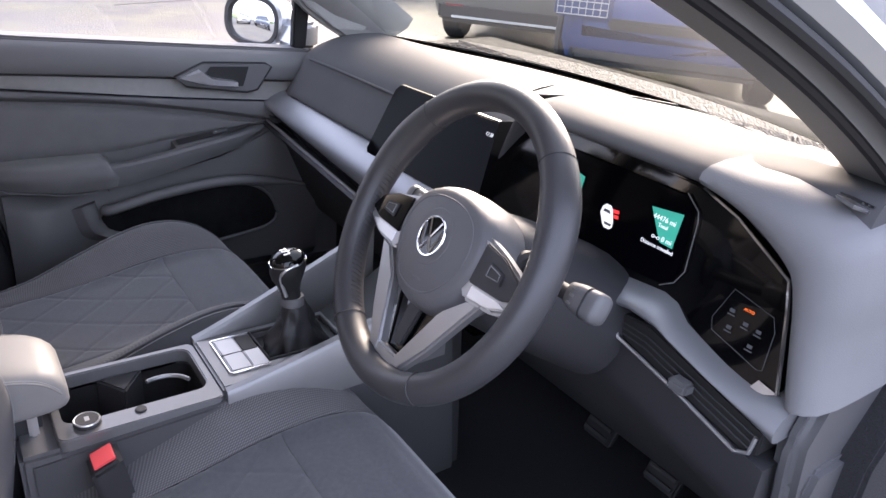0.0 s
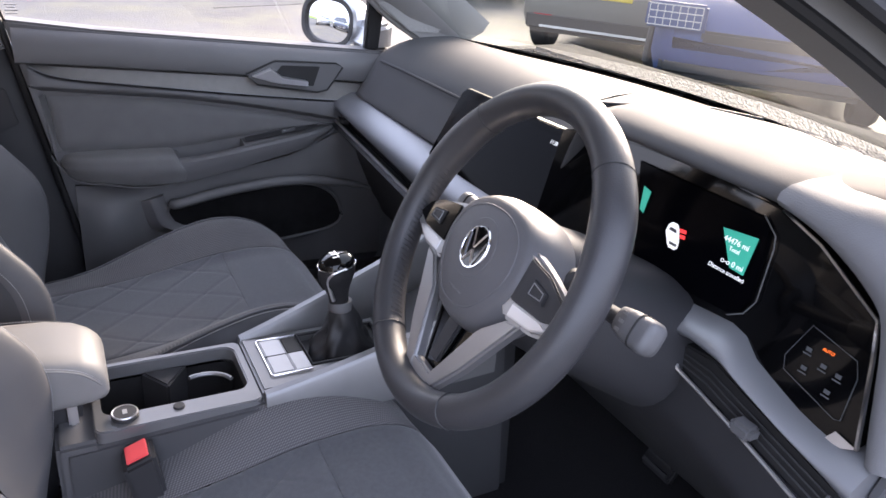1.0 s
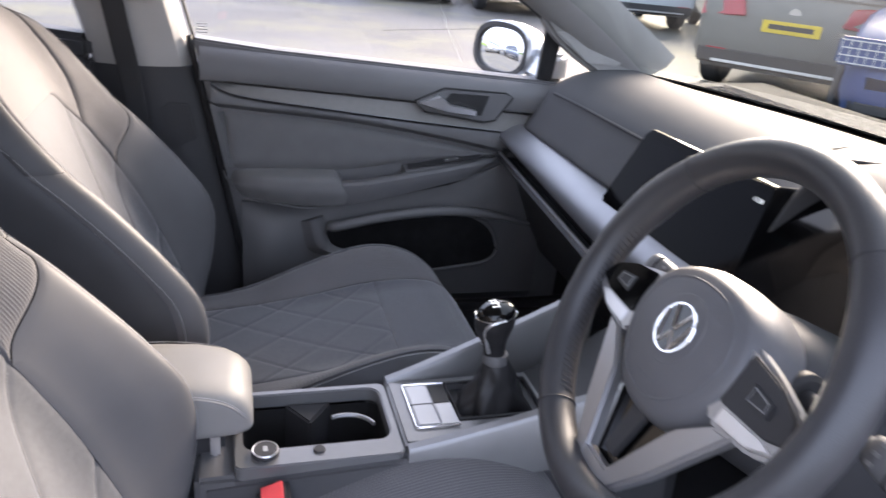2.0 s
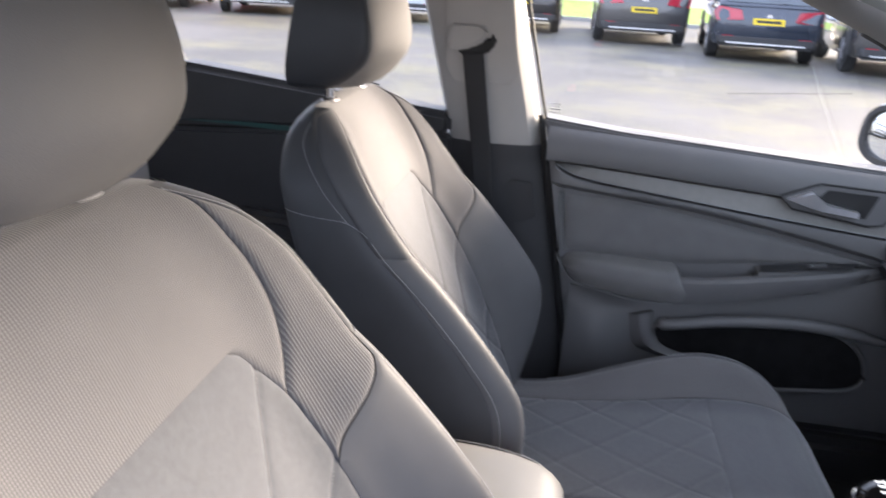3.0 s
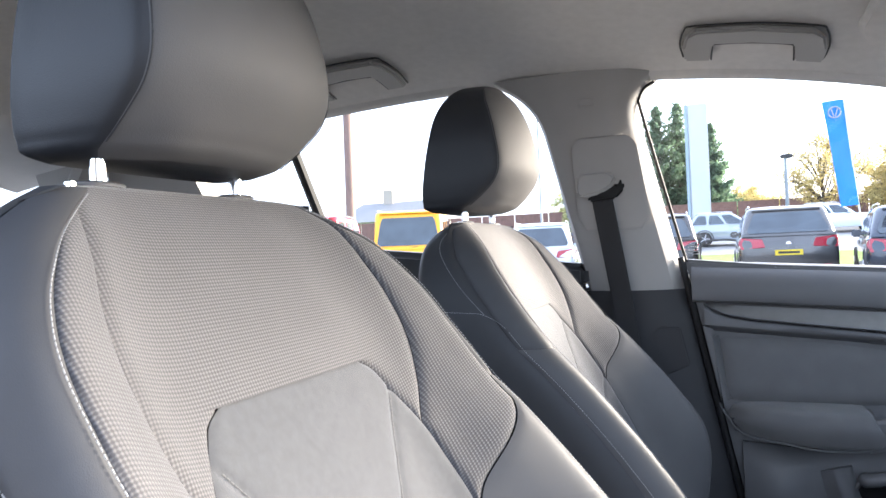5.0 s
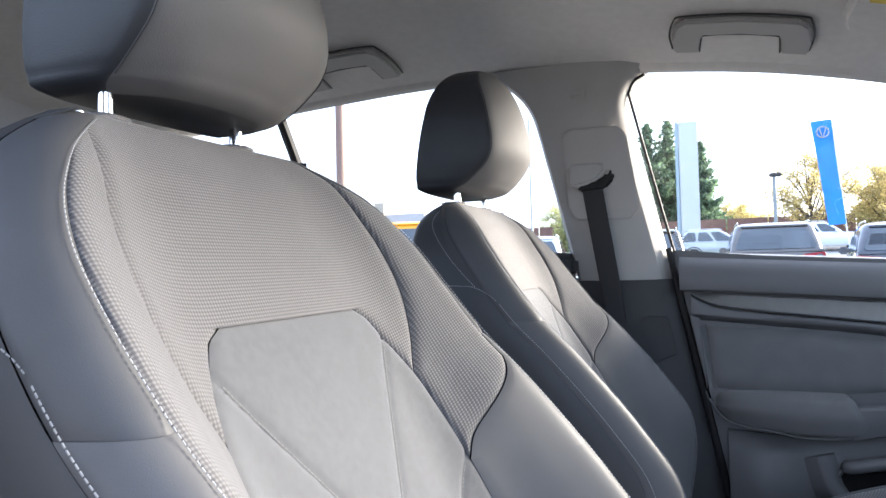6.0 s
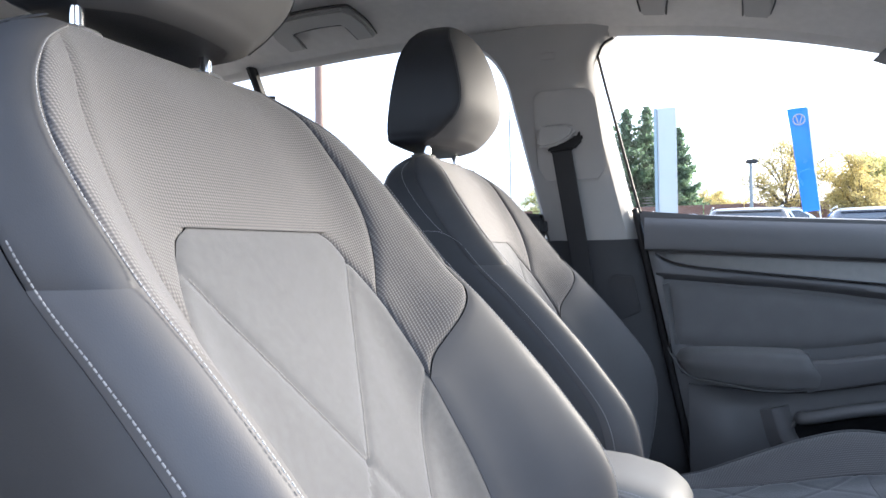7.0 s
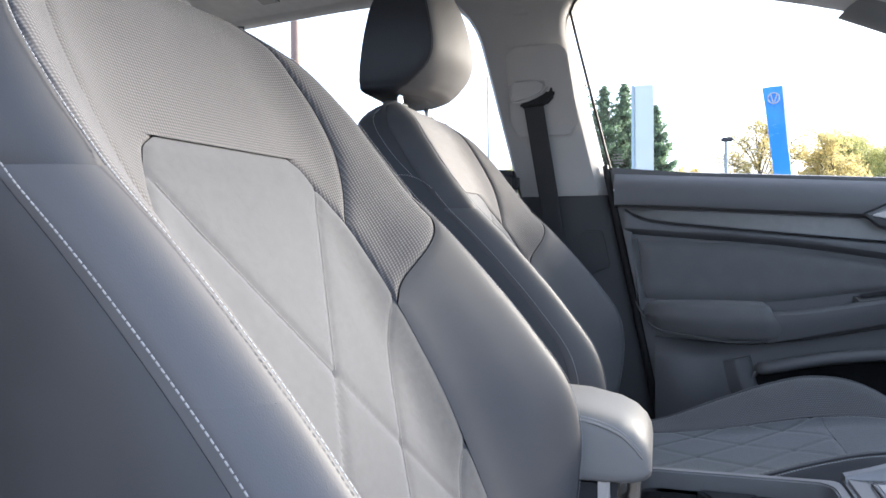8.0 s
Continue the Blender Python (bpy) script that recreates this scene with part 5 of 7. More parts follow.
# airbag boss
out = [(-0.064, 0.036), (-0.034, 0.052), (0.0, 0.056), (0.034, 0.052), (0.064, 0.036), (0.078, 0.008), (0.075, -0.022), (0.056, -0.054), (0.030, -0.074), (0.0, -0.079), (-0.030, -0.074), (-0.056, -0.054), (-0.075, -0.022), (-0.078, 0.008)]
base = spline([(x, y, 0) for x, y in out], 4, True)
rows = []
for s, z in ((1.04, -0.055), (1.08, -0.035), (1.08, -0.020), (1.03, -0.008), (0.97, 0.000), (0.90, 0.004), (0.72, 0.0075), (0.5, 0.0095), (0.25, 0.0105)):
    rows.append([Vector((p.x * s, p.y * s - (1 - s) * 0.004, z)) for p in base])
boss = part("airbag_boss", rings(rows), BOSS, wheel, "dark grey airbag cover", 35)
LZ = 0.0096
part("boss_ridge", tube(spline([(x * 0.80, y * 0.80 - 0.001, 0.0058) for x, y in out], 4, True), 0.0012, 6, True), BOSS, boss)
part("badge_dish", disc((0, -0.002, LZ - 0.0015), (0, 0, 1), 0.033, 0.0022, 40, 0.0008), BOSS, boss)
part("badge", disc((0, -0.002, LZ), (0, 0, 1), 0.0225, 0.0022, 32, 0.0006), PIANO, boss)
part("badge_ring", tube([(0.0225 * math.cos(a), -0.002 + 0.0225 * math.sin(a), LZ + 0.0018) for a in np.linspace(0, 2 * math.pi, 36, endpoint=False)], 0.0014, 6, True), CHROME, boss, "chrome badge ring")
for x0, z0, x1, z1 in ((-0.011, 0.018, -0.001, -0.001), (0.011, 0.018, 0.001, -0.001), (-0.018, 0.010, -0.009, -0.019), (0.018, 0.010, 0.009, -0.019), (-0.009, -0.019, 0.0, -0.004), (0.009, -0.019, 0.0, -0.004)):
    part("badge_bar", tube([(x0, z0 - 0.002, LZ + 0.0022), (x1, z1 - 0.002, LZ + 0.0022)], 0.0018, 5), CHROME, boss)
words("airbag_text", "AIRBAG", 0.0085, pose(0.0, -0.049, 0.0085, -4), TRIM, boss)
# spokes
for sd in (-1, 1):
    fr = [(sd * 0.056, 0.032), (sd * 0.100, 0.022), (sd * 0.136, 0.010), (sd * 0.160, -0.012), (sd * 0.158, -0.024), (sd * 0.122, -0.038), (sd * 0.074, -0.042), (sd * 0.060, -0.03)]
    spoke = part("side_spoke", slab([(x, y, -0.018) for x, y in fr], (0, 0, 0.016), 0.004, 2), SPOKE, wheel, "satin silver spoke frame")
    part("button_pad", slab([(x, y, -0.003) for x, y in ((sd * 0.076, 0.023), (sd * 0.112, 0.018), (sd * 0.141, 0.006), (sd * 0.153, -0.012), (sd * 0.130, -0.020), (sd * 0.076, -0.022))], (0, 0, 0.004), 0.0015), PIANO if sd < 0 else TRIM_DARK, spoke)
    part("button", slab([(x, y, 0.0005) for x, y in ((sd * 0.096, 0.008), (sd * 0.122, 0.004), (sd * 0.124, -0.008), (sd * 0.097, -0.010))], (0, 0, 0.003), 0.001), TRIM_DARK, spoke)
    part("button_line", tube([(sd * 0.100, 0.005, 0.0038), (sd * 0.118, 0.002, 0.0038), (sd * 0.119, -0.005, 0.0038), (sd * 0.100, -0.006, 0.0038)], 0.0007, 4, True), GREYTRIM, spoke)
    part("lower_button", slab([(x, y, -0.0025) for x, y in ((sd * 0.082, -0.023), (sd * 0.128, -0.021), (sd * 0.142, -0.024), (sd * 0.120, -0.034), (sd * 0.082, -0.037))], (0, 0, 0.002), 0.001), SATIN, spoke)
    arm = [(sd * 0.052, -0.068), (sd * 0.084, -0.040), (sd * 0.106, -0.036), (sd * 0.062, -0.112), (sd * 0.034, -0.150), (sd * 0.014, -0.152), (sd * 0.018, -0.138)]
    part("lower_spoke", slab([(x, y, -0.016) for x, y in arm], (0, 0, 0.014), 0.003, 2), SPOKE, wheel, "satin silver lower spoke arm")
part("spoke_bridge", slab([(-0.022, -0.138, -0.016), (0.022, -0.138, -0.016), (0.026, -0.154, -0.016), (-0.026, -0.154, -0.016)], (0, 0, 0.0135), 0.003), SPOKE, wheel)
part("spoke_inlay", slab([(-0.056, -0.062, -0.024), (0.056, -0.062, -0.024), (0.020, -0.140, -0.020), (-0.020, -0.140, -0.020)], (0, 0, 0.004), 0.001), PIANO, wheel, "gloss black inlay")
part("spoke_web", slab([(-0.014, -0.06, -0.019), (0.014, -0.06, -0.019), (0.010, -0.130, -0.016), (-0.010, -0.130, -0.016)], (0, 0, 0.006), 0.002), TRIM_DARK, wheel)
part("hub", disc((0, 0, -0.12), (0, 0, 1), 0.05, 0.10, 24), TRIM_DARK, wheel)
column = thing("steering_column", "dark plastic steering column with two control stalks", "steering column", at=WM)
rows = []
for z, sx, sy in ((-0.045, 0.052, 0.050), (-0.06, 0.072, 0.064), (-0.12, 0.082, 0.072), (-0.20, 0.088, 0.078), (-0.26, 0.092, 0.082)):
    rows.append([Vector((sx * math.copysign(abs(math.cos(a)) ** 0.7, math.cos(a)), -0.012 + sy * math.copysign(abs(math.sin(a)) ** 0.7, math.sin(a)), z)) for a in np.linspace(0, 2 * math.pi, 28, endpoint=False)])
part("shroud", rings(rows), KNEE, column, angle=60)
for sd in (-1, 1):
    far = 0.0 if sd < 0 else 0.030
    part("stalk_socket", disc((sd * 0.070, 0.012, -0.062), (sd, 0, 0), 0.021, 0.014, 20, 0.004), RUBBER, column)
    pts = [(sd * 0.07, 0.012, -0.062), (sd * (0.10 + far * 0.7), 0.014, -0.060), (sd * (0.125 + far), 0.016, -0.058)]
    stalk = part("stalk", tube(pts, [0.0085, 0.0080, 0.0085], 12, up=(0, 1, 0)), TRIM_DARK, column, "dark plastic control stalk")
    rows = []
    for x, hy, hz in ((0.122, 0.006, 0.006), (0.126, 0.012, 0.010), (0.140, 0.015, 0.012), (0.158, 0.016, 0.0125), (0.164, 0.016, 0.0125), (0.168, 0.014, 0.011), (0.170, 0.006, 0.005)):
        rows.append([(sd * (x + far), 0.017 + hy * math.copysign(abs(math.cos(a)) ** 0.6, math.cos(a)), -0.058 + hz * math.copysign(abs(math.sin(a)) ** 0.6, math.sin(a))) for a in np.linspace(0, 2 * math.pi, 24, endpoint=False)])
    part("stalk_end", rings(rows), TRIM_LOW, stalk, "grey moulded stalk end", 60)
    part("end_ring", tube([(sd * (0.1515 + far), 0.017 + 0.0157 * math.copysign(abs(math.cos(a)) ** 0.6, math.cos(a)), -0.058 + 0.0124 * math.copysign(abs(math.sin(a)) ** 0.6, math.sin(a))) for a in np.linspace(0, 2 * math.pi, 24, endpoint=False)], 0.0012, 5, True), RUBBER, stalk)
    for k in range(3):
        part("stalk_mark", box(sd * (0.136 + far) - 0.003, sd * (0.136 + far) + 0.003, 0.0075 + 0.008 * k, 0.0105 + 0.008 * k, -0.0462, -0.0456, 0), GREYTRIM, stalk)
for x in (0.27, 0.42):
    pedal = thing("pedal", "black rubber pedal in the footwell", "pedal")
    part("arm", tube([(x, 0.80, 0.60), (x, 0.62, 0.55), (x, 0.52, 0.42), (x, 0.49, 0.37)], 0.008, 6), TRIM_DARK, pedal)
    part("plate", slab([(x - 0.035, 0.47, 0.33), (x + 0.035, 0.47, 0.33), (x + 0.035, 0.51, 0.40), (x - 0.035, 0.51, 0.40)], (0, 0.012, -0.008), 0.004), RUBBER, pedal)
    for k in range(4):
        part("tread", slab([(x - 0.028, 0.471 + 0.0095 * k, 0.338 + 0.016 * k), (x + 0.028, 0.471 + 0.0095 * k, 0.338 + 0.016 * k), (x + 0.028, 0.474 + 0.0095 * k, 0.344 + 0.016 * k), (x - 0.028, 0.474 + 0.0095 * k, 0.344 + 0.016 * k)], (0, -0.003, 0.002), 0), TRIM_DARK, pedal)

# ---- centre console ----
console = thing("centre_console", "dark and satin grey centre console with cup holders", "centre console")
part("body", slab_yz([(-0.44, 0.20), (-0.44, 0.42), (-0.165, 0.42), (-0.160, 0.512), (0.05, 0.524), (0.16, 0.58), (0.22, 0.62), (0.27, 0.62), (0.30, 0.20)], -0.080, 0.080, 0.004), TRIM_DARK, console)
for sd, x0, x1 in ((-1, -0.088, -0.072), (1, 0.078, 0.092)):
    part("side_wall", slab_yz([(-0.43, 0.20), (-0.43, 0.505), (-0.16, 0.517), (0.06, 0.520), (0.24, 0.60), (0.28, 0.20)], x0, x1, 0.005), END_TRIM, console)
part("rear_wall", box(-0.085, 0.088, -0.44, -0.385, 0.30, 0.515, 0.006), TRIM_LOW, console)


def ring_plate(outer, inner, z0, z1, bevel=0.002):
    bm = bmesh.new()
    n = len(outer)
    L = [[bm.verts.new((x, y, z)) for x, y in ring_] for ring_, z in ((outer, z0), (outer, z1), (inner, z1), (inner, z0))]
    for k in range(4):
        a, b = L[k], L[(k + 1) % 4]
        for i in range(n):
            j = (i + 1) % n
            bm.faces.new((a[i], a[j], b[j], b[i]))
    bmesh.ops.recalc_face_normals(bm, faces=bm.faces)
    es = [e for e in bm.edges if abs(e.verts[0].co.z - z1) < 1e-6 and abs(e.verts[1].co.z - z1) < 1e-6 and len(e.link_faces) == 2 and abs(e.calc_face_angle(0)) > 0.5]
    bmesh.ops.bevel(bm, geom=es, offset=bevel, segments=2, affect="EDGES")
    return bm


def rounded(x0, x1, y0, y1, r, n=4):
    out = []
    for cx, cy, a0 in ((x1 - r, y1 - r, 0), (x0 + r, y1 - r, 90), (x0 + r, y0 + r, 180), (x1 - r, y0 + r, 270)):
        for k in range(n + 1):
            a = radians(a0 + 90 * k / n)
            out.append((cx + r * math.cos(a), cy + r * math.sin(a)))
    return out


part("cup_frame", ring_plate(rounded(-0.082, 0.086, -0.392, -0.168, 0.012), rounded(-0.070, 0.050, -0.380, -0.180, 0.018), 0.500, 0.526), GREYTRIM, console, "satin grey frame round the cup holders")
part("cup_well", ring_plate(rounded(-0.074, 0.056, -0.384, -0.177, 0.018), rounded(-0.070, 0.051, -0.380, -0.180, 0.018), 0.425, 0.505, 0.0005), RUBBER, console)
part("cup_divider", slab([(-0.069, -0.32, 0.508), (-0.03, -0.285, 0.500), (-0.069, -0.25, 0.508)], (0, 0, -0.08), 0.003), TRIM_DARK, console)
part("cup_divider", slab([(-0.010, -0.30, 0.470), (0.0, -0.275, 0.470), (0.05, -0.275, 0.470), (0.05, -0.30, 0.470)], (0, 0, -0.05), 0.003), TRIM_DARK, console)
part("cup_clip", tube([(0.012 + 0.038 * math.cos(a), -0.236 + 0.042 * math.sin(a), 0.512) for a in np.linspace(1.9, 3.6, 16)], 0.0035, 6), GREYTRIM, console)
dial = part("brake_dial", disc((0.060, -0.352, 0.524), (0, 0, 1), 0.018, 0.010, 24, 0.003), TRIM_DARK, console)
part("dial_ring", tube([(0.060 + 0.0162 * math.cos(a), -0.352 + 0.0162 * math.sin(a), 0.533) for a in np.linspace(0, 2 * math.pi, 24, endpoint=False)], 0.0013, 5, True), SATIN, dial)
part("dial_mark", box(0.055, 0.065, -0.355, -0.349, 0.5335, 0.5345, 0), THREAD, dial)
part("small_button", disc((0.063, -0.282, 0.524), (0, 0, 1), 0.008, 0.005, 16, 0.001), TRIM_DARK, console)
# front plate round the lever
part("front_plate", ring_plate([(-0.078, -0.1665), (-0.078, 0.10), (0.074, 0.10), (0.074, -0.1665)], [(-0.060, -0.076), (-0.060, 0.055), (0.032, 0.055), (0.032, -0.076)], 0.505, 0.531, 0.004), GREYTRIM, console, "satin grey plate round the gear lever")
part("switch_block", box(-0.055, 0.042, -0.141, -0.108, 0.526, 0.5345, 0.002), SWITCH, console, "two pale silver push switches")
part("switch_gap", box(-0.0075, -0.0060, -0.1412, -0.1078, 0.533, 0.5352, 0), TRIM_DARK, console)
part("switch_frame", tube([(-0.058, -0.080, 0.5335), (-0.0585, -0.141, 0.5335), (-0.055, -0.1445, 0.5335), (0.042, -0.1445, 0.5335), (0.0455, -0.141, 0.5335), (0.0455, -0.080, 0.5335)], 0.0013, 6), CHROME, console)
part("slot", box(-0.056, -0.010, -0.105, -0.080, 0.527, 0.5325, 0.001), RUBBER, console)
part("blank_cover", box(-0.008, 0.043, -0.106, -0.080, 0.526, 0.5338, 0.0015), SWITCH, console)
for sd in (-1, 1):
    x0 = sd * 0.082
    rows = []
    for t in np.linspace(0, 1, 14):
        y, z, x = -0.165 + 0.36 * t, 0.527 + 0.125 * t ** 1.1, x0 + sd * 0.045 * t
        rows.append([(x - 0.009, y, z - 0.002), (x - 0.006, y, z + 0.006), (x + 0.006, y, z + 0.006), (x + 0.010, y, z), (x + 0.012, y, z - 0.05 - 0.08 * t), (x - 0.010, y, z - 0.05 - 0.08 * t)])
    part("side_rail", rings(rows), GREYTRIM, console, "grey rising side rail")
# gear lever
lever = thing("gear_lever", "gloss black topped gear lever in a leather boot", "gear lever")
rows = []
for z, sx, sy, dy in ((0.512, 0.041, 0.056, 0.006), (0.522, 0.042, 0.056, 0.006), (0.532, 0.040, 0.050, 0.005), (0.545, 0.034, 0.040, 0.004), (0.560, 0.026, 0.031, 0.004), (0.575, 0.024, 0.027, 0.004), (0.588, 0.022, 0.024, 0.002), (0.600, 0.0185, 0.0195, 0.0), (0.608, 0.0155, 0.0165, 0.0), (0.612, 0.0150, 0.016, 0.0)):
    row = []
    for i in range(48):
        a = 2 * math.pi * i / 48
        fold = 1 + (0.13 * math.sin(5 * a + z * 90) + 0.05 * math.sin(9 * a - z * 70)) * min(1.0, (0.612 - z) / 0.05)
        row.append((-0.013 + sx * fold * math.copysign(abs(math.cos(a)) ** 0.8, math.cos(a)), -0.014 + dy + sy * fold * math.copysign(abs(math.sin(a)) ** 0.8, math.sin(a)), z))
    rows.append(row)
part("boot_frame", tube([(-0.060, -0.076, 0.531), (-0.060, 0.055, 0.531), (0.032, 0.055, 0.531), (0.032, -0.076, 0.531)], 0.003, 8, True), TRIM_DARK, lever)
part("boot", rings(rows), BOOT, lever, "black leather boot", 60)
rows = []
for z, s, dy in ((0.600, 0.0175, 0.0), (0.612, 0.0160, -0.002), (0.626, 0.0165, -0.004), (0.640, 0.0205, -0.006), (0.652, 0.0265, -0.008), (0.666, 0.0300, -0.008), (0.680, 0.0292, -0.008)):
    rows.append([Vector((-0.010 + s * 0.88 * math.cos(a), -0.018 + dy + s * 1.0 * math.sin(a), z + 0.14 * s * math.sin(a))) for a in np.linspace(0, 2 * math.pi, 28, endpoint=False)])
part("knob", rings(rows), BOOT, lever, "black leather knob", 60)
rows = []
for z, s in ((0.679, 0.0296), (0.686, 0.0285), (0.692, 0.0245), (0.6955, 0.0165), (0.697, 0.006)):
    rows.append([(-0.010 + s * 0.88 * math.cos(a), -0.026 + s * 1.0 * math.sin(a), z + 0.14 * s * math.sin(a)) for a in np.linspace(0, 2 * math.pi, 28, endpoint=False)])
part("knob_cap", rings(rows), PIANO, lever, "gloss black cap with gear pattern", 80)
part("knob_ring", tube([(-0.010 + 0.0264 * math.cos(a), -0.026 + 0.0300 * math.sin(a), 0.6795 + 0.0042 * math.sin(a)) for a in np.linspace(0, 2 * math.pi, 28, endpoint=False)], 0.0012, 5, True), CHROME, lever)
for dx in (-1, 1):
    sweep = spline([(-0.010 + dx * 0.0268, -0.020, 0.683), (-0.010 + dx * 0.0235, -0.040, 0.674), (-0.010 + dx * 0.0165, -0.0455, 0.660), (-0.010 + dx * 0.0135, -0.0405, 0.642), (-0.010 + dx * 0.0125, -0.034, 0.622)], 5)
    part("knob_blade", tube(sweep, [0.0018 + 0.0016 * k / 20 for k in range(len(sweep))], 8), SATIN, lever, "satin trim sweeping down the knob")
part("neck_collar", rings([[(-0.010 + r * math.cos(a), -0.018 + r * 1.05 * math.sin(a), z) for a in np.linspace(0, 2 * math.pi, 24, endpoint=False)] for z, r in ((0.598, 0.0170), (0.600, 0.0192), (0.611, 0.0180), (0.614, 0.0160))]), TRIM_LOW, lever, "grey collar above the boot")
# printed gear pattern, given the display's faint white glow
for k, x in enumerate((-0.019, -0.010, -0.001)):
    part("gear_mark", box(x - 0.0008, x + 0.0008, -0.036, -0.018, 0.6962 - 0.0012 * abs(k - 1), 0.6976 - 0.0012 * abs(k - 1), 0), WHITE_INK, lever)
part("gear_mark", box(-0.0205, 0.0005, -0.0277, -0.0261, 0.6960, 0.6978, 0), WHITE_INK, lever)
# armrest on the console
armrest = thing("console_armrest", "grey padded armrest lid on the centre console", "armrest")
ARM_X = 0.019
ARM_EDGE = eased([(-0.66, 0.630), (-0.60, 0.632), (-0.44, 0.631), (-0.42, 0.627), (-0.398, 0.618), (-0.383, 0.604), (-0.374, 0.592), (-0.367, 0.585)])
rows = []
for y, zt, zb, w in ((-0.3670, 0.598, 0.582, 0.050), (-0.3685, 0.609, 0.575, 0.055), (-0.373, 0.619, 0.571, 0.058), (-0.384, 0.629, 0.568, 0.060), (-0.400, 0.636, 0.567, 0.061), (-0.435, 0.643, 0.567, 0.062), (-0.52, 0.648, 0.567, 0.062), (-0.62, 0.645, 0.567, 0.061), (-0.64, 0.634, 0.570, 0.056)):
    ze = min(ARM_EDGE(y), zt - 0.004)
    half = [(0.86, zb), (0.98, zb + 0.006), (1.0, (zb + ze) / 2), (1.0, ze - 0.003), (0.94, ze + (zt - ze) * 0.45), (0.75, ze + (zt - ze) * 0.82), (0.40, zt)]
    rows.append([Vector(p) for p in spline([(ARM_X + f * w, y, z) for f, z in half] + [(ARM_X - f * w, y, z) for f, z in half[::-1]], 3)])
part("lid", rings(rows), ARM_LIT, armrest, "grey leatherette padded lid", 60)
for sd in (-1, 1):
    edge = [(ARM_X + sd * 0.0622, y, ARM_EDGE(y)) for y in Z(-0.62, -0.40, 12)] + [(ARM_X + sd * 0.0608, -0.387, ARM_EDGE(-0.387)), (ARM_X + sd * 0.0580, -0.376, ARM_EDGE(-0.376))]
    part("lid_piping", tube(spline(edge, 3), 0.0014, 6), ARM_LIT, armrest)
    part("lid_stitching", stitches(spline([(x + sd * 0.0004, y, z + 0.0045) for x, y, z in edge], 3), size=0.0007), THREAD, armrest, "pale stitching along the lid")
part("hinge", slab_yz([(-0.43, 0.50), (-0.405, 0.51), (-0.40, 0.57), (-0.60, 0.57), (-0.60, 0.40), (-0.45, 0.40)], -0.045, 0.064, 0.008), TRIM_DARK, armrest)
part("hinge_cover", box(0.060, 0.074, -0.420, -0.408, 0.50, 0.570, 0.003), SATIN, armrest)
buckles = []
for x, nm, y in ((0.118, 0, -0.335), (-0.118, 1, -0.40)):
    buckle = thing("belt_buckle", "black belt buckle with a red release button", "belt buckle")
    part("case", slab([(x - 0.020, y - 0.012, 0.39), (x + 0.020, y - 0.012, 0.39), (x + 0.024, y - 0.030, 0.499), (x - 0.024, y - 0.030, 0.499)], (0, 0.040, 0.014), 0.005, 2), TRIM_DARK, buckle)
    part("red_button", slab([(x - 0.017, y - 0.024, 0.5025), (x + 0.017, y - 0.024, 0.5025), (x + 0.017, y + 0.003, 0.5120), (x - 0.017, y + 0.003, 0.5120)], (0, -0.0012, 0.0035), 0.001), RED, buckle, "red release button")
    part("strap", slab([(x - 0.012, y - 0.01, 0.20), (x + 0.012, y - 0.01, 0.20), (x + 0.014, y - 0.01, 0.40), (x - 0.014, y - 0.01, 0.40)], (0, 0.008, 0), 0.002), WEB, buckle)
    buckles.append(buckle)

# console, lever and buckles shrunk and shifted to fit the camera's view
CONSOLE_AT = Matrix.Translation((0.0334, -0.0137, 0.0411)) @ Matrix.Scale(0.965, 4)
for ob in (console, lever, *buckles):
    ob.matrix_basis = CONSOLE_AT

# ---- windscreen, front pillars, grab handles, visor ----
screen = thing("windscreen", "clear windscreen with a dark border at its foot", "windscreen", kind="structure")


def screen_point(u, v, lift=0.0):
    x = u * (0.70 - 0.13 * v)
    y0 = screen_base(x) + 0.03
    return (x, y0 + ((0.02 - 0.03 * (x / 0.6) ** 2) - y0) * v + lift * 0.4, 0.915 + (EDGE_Z(0.0) + 0.055 * (1 - (x / 0.6) ** 2) - 0.915) * v + 0.035 * math.sin(math.pi * v) + lift)


bm = join(sheet(lambda u, v: screen_point(u, v), Z(-1, 1, 24), Z(0, 1, 16)))
sc_glass = part("pane", bm, SCREEN_GLASS, screen)
sc_glass.visible_shadow = False
part("border", sheet(lambda u, v: screen_point(u, v, 0.002), Z(-1, 1, 24), Z(-0.02, 0.004, 3)), RUBBER, screen)
# pale speckles paint the broken light along the windscreen's foot
cowl_mat = mat("cowl_sparkle", (0.42, 0.42, 0.41), 0.35, spread=0.6, scale=160, bump=1.0, grain=140, depth=0.01)
cowl = part("trim_cowl", sheet(lambda u, v: (u * 0.72, screen_base(u * 0.7) - 0.012 + 0.16 * v, 0.928 - 0.045 * v + 0.006 * math.sin(u * 60) * v), Z(-1, 1, 60), Z(0, 1, 6)), cowl_mat)
tagged(cowl, "grey scuttle panel with painted sparkle below the windscreen", "scuttle", kind="structure")
# darker than the body paint: reflection and windscreen veil put into its colour
bonnet = part("trim_bonnet", sheet(lambda u, v: (u * 0.78, screen_base(u * 0.7) + 0.14 + 0.80 * v, 0.872 - 0.13 * v - 0.11 * v * v - 0.06 * u * u), Z(-1, 1, 20), Z(0, 1, 14)), mat("bonnet_veiled_paint", (0.16, 0.165, 0.155), 0.4, metal=0.3, spread=0.04, bump=0, coat=0.3))
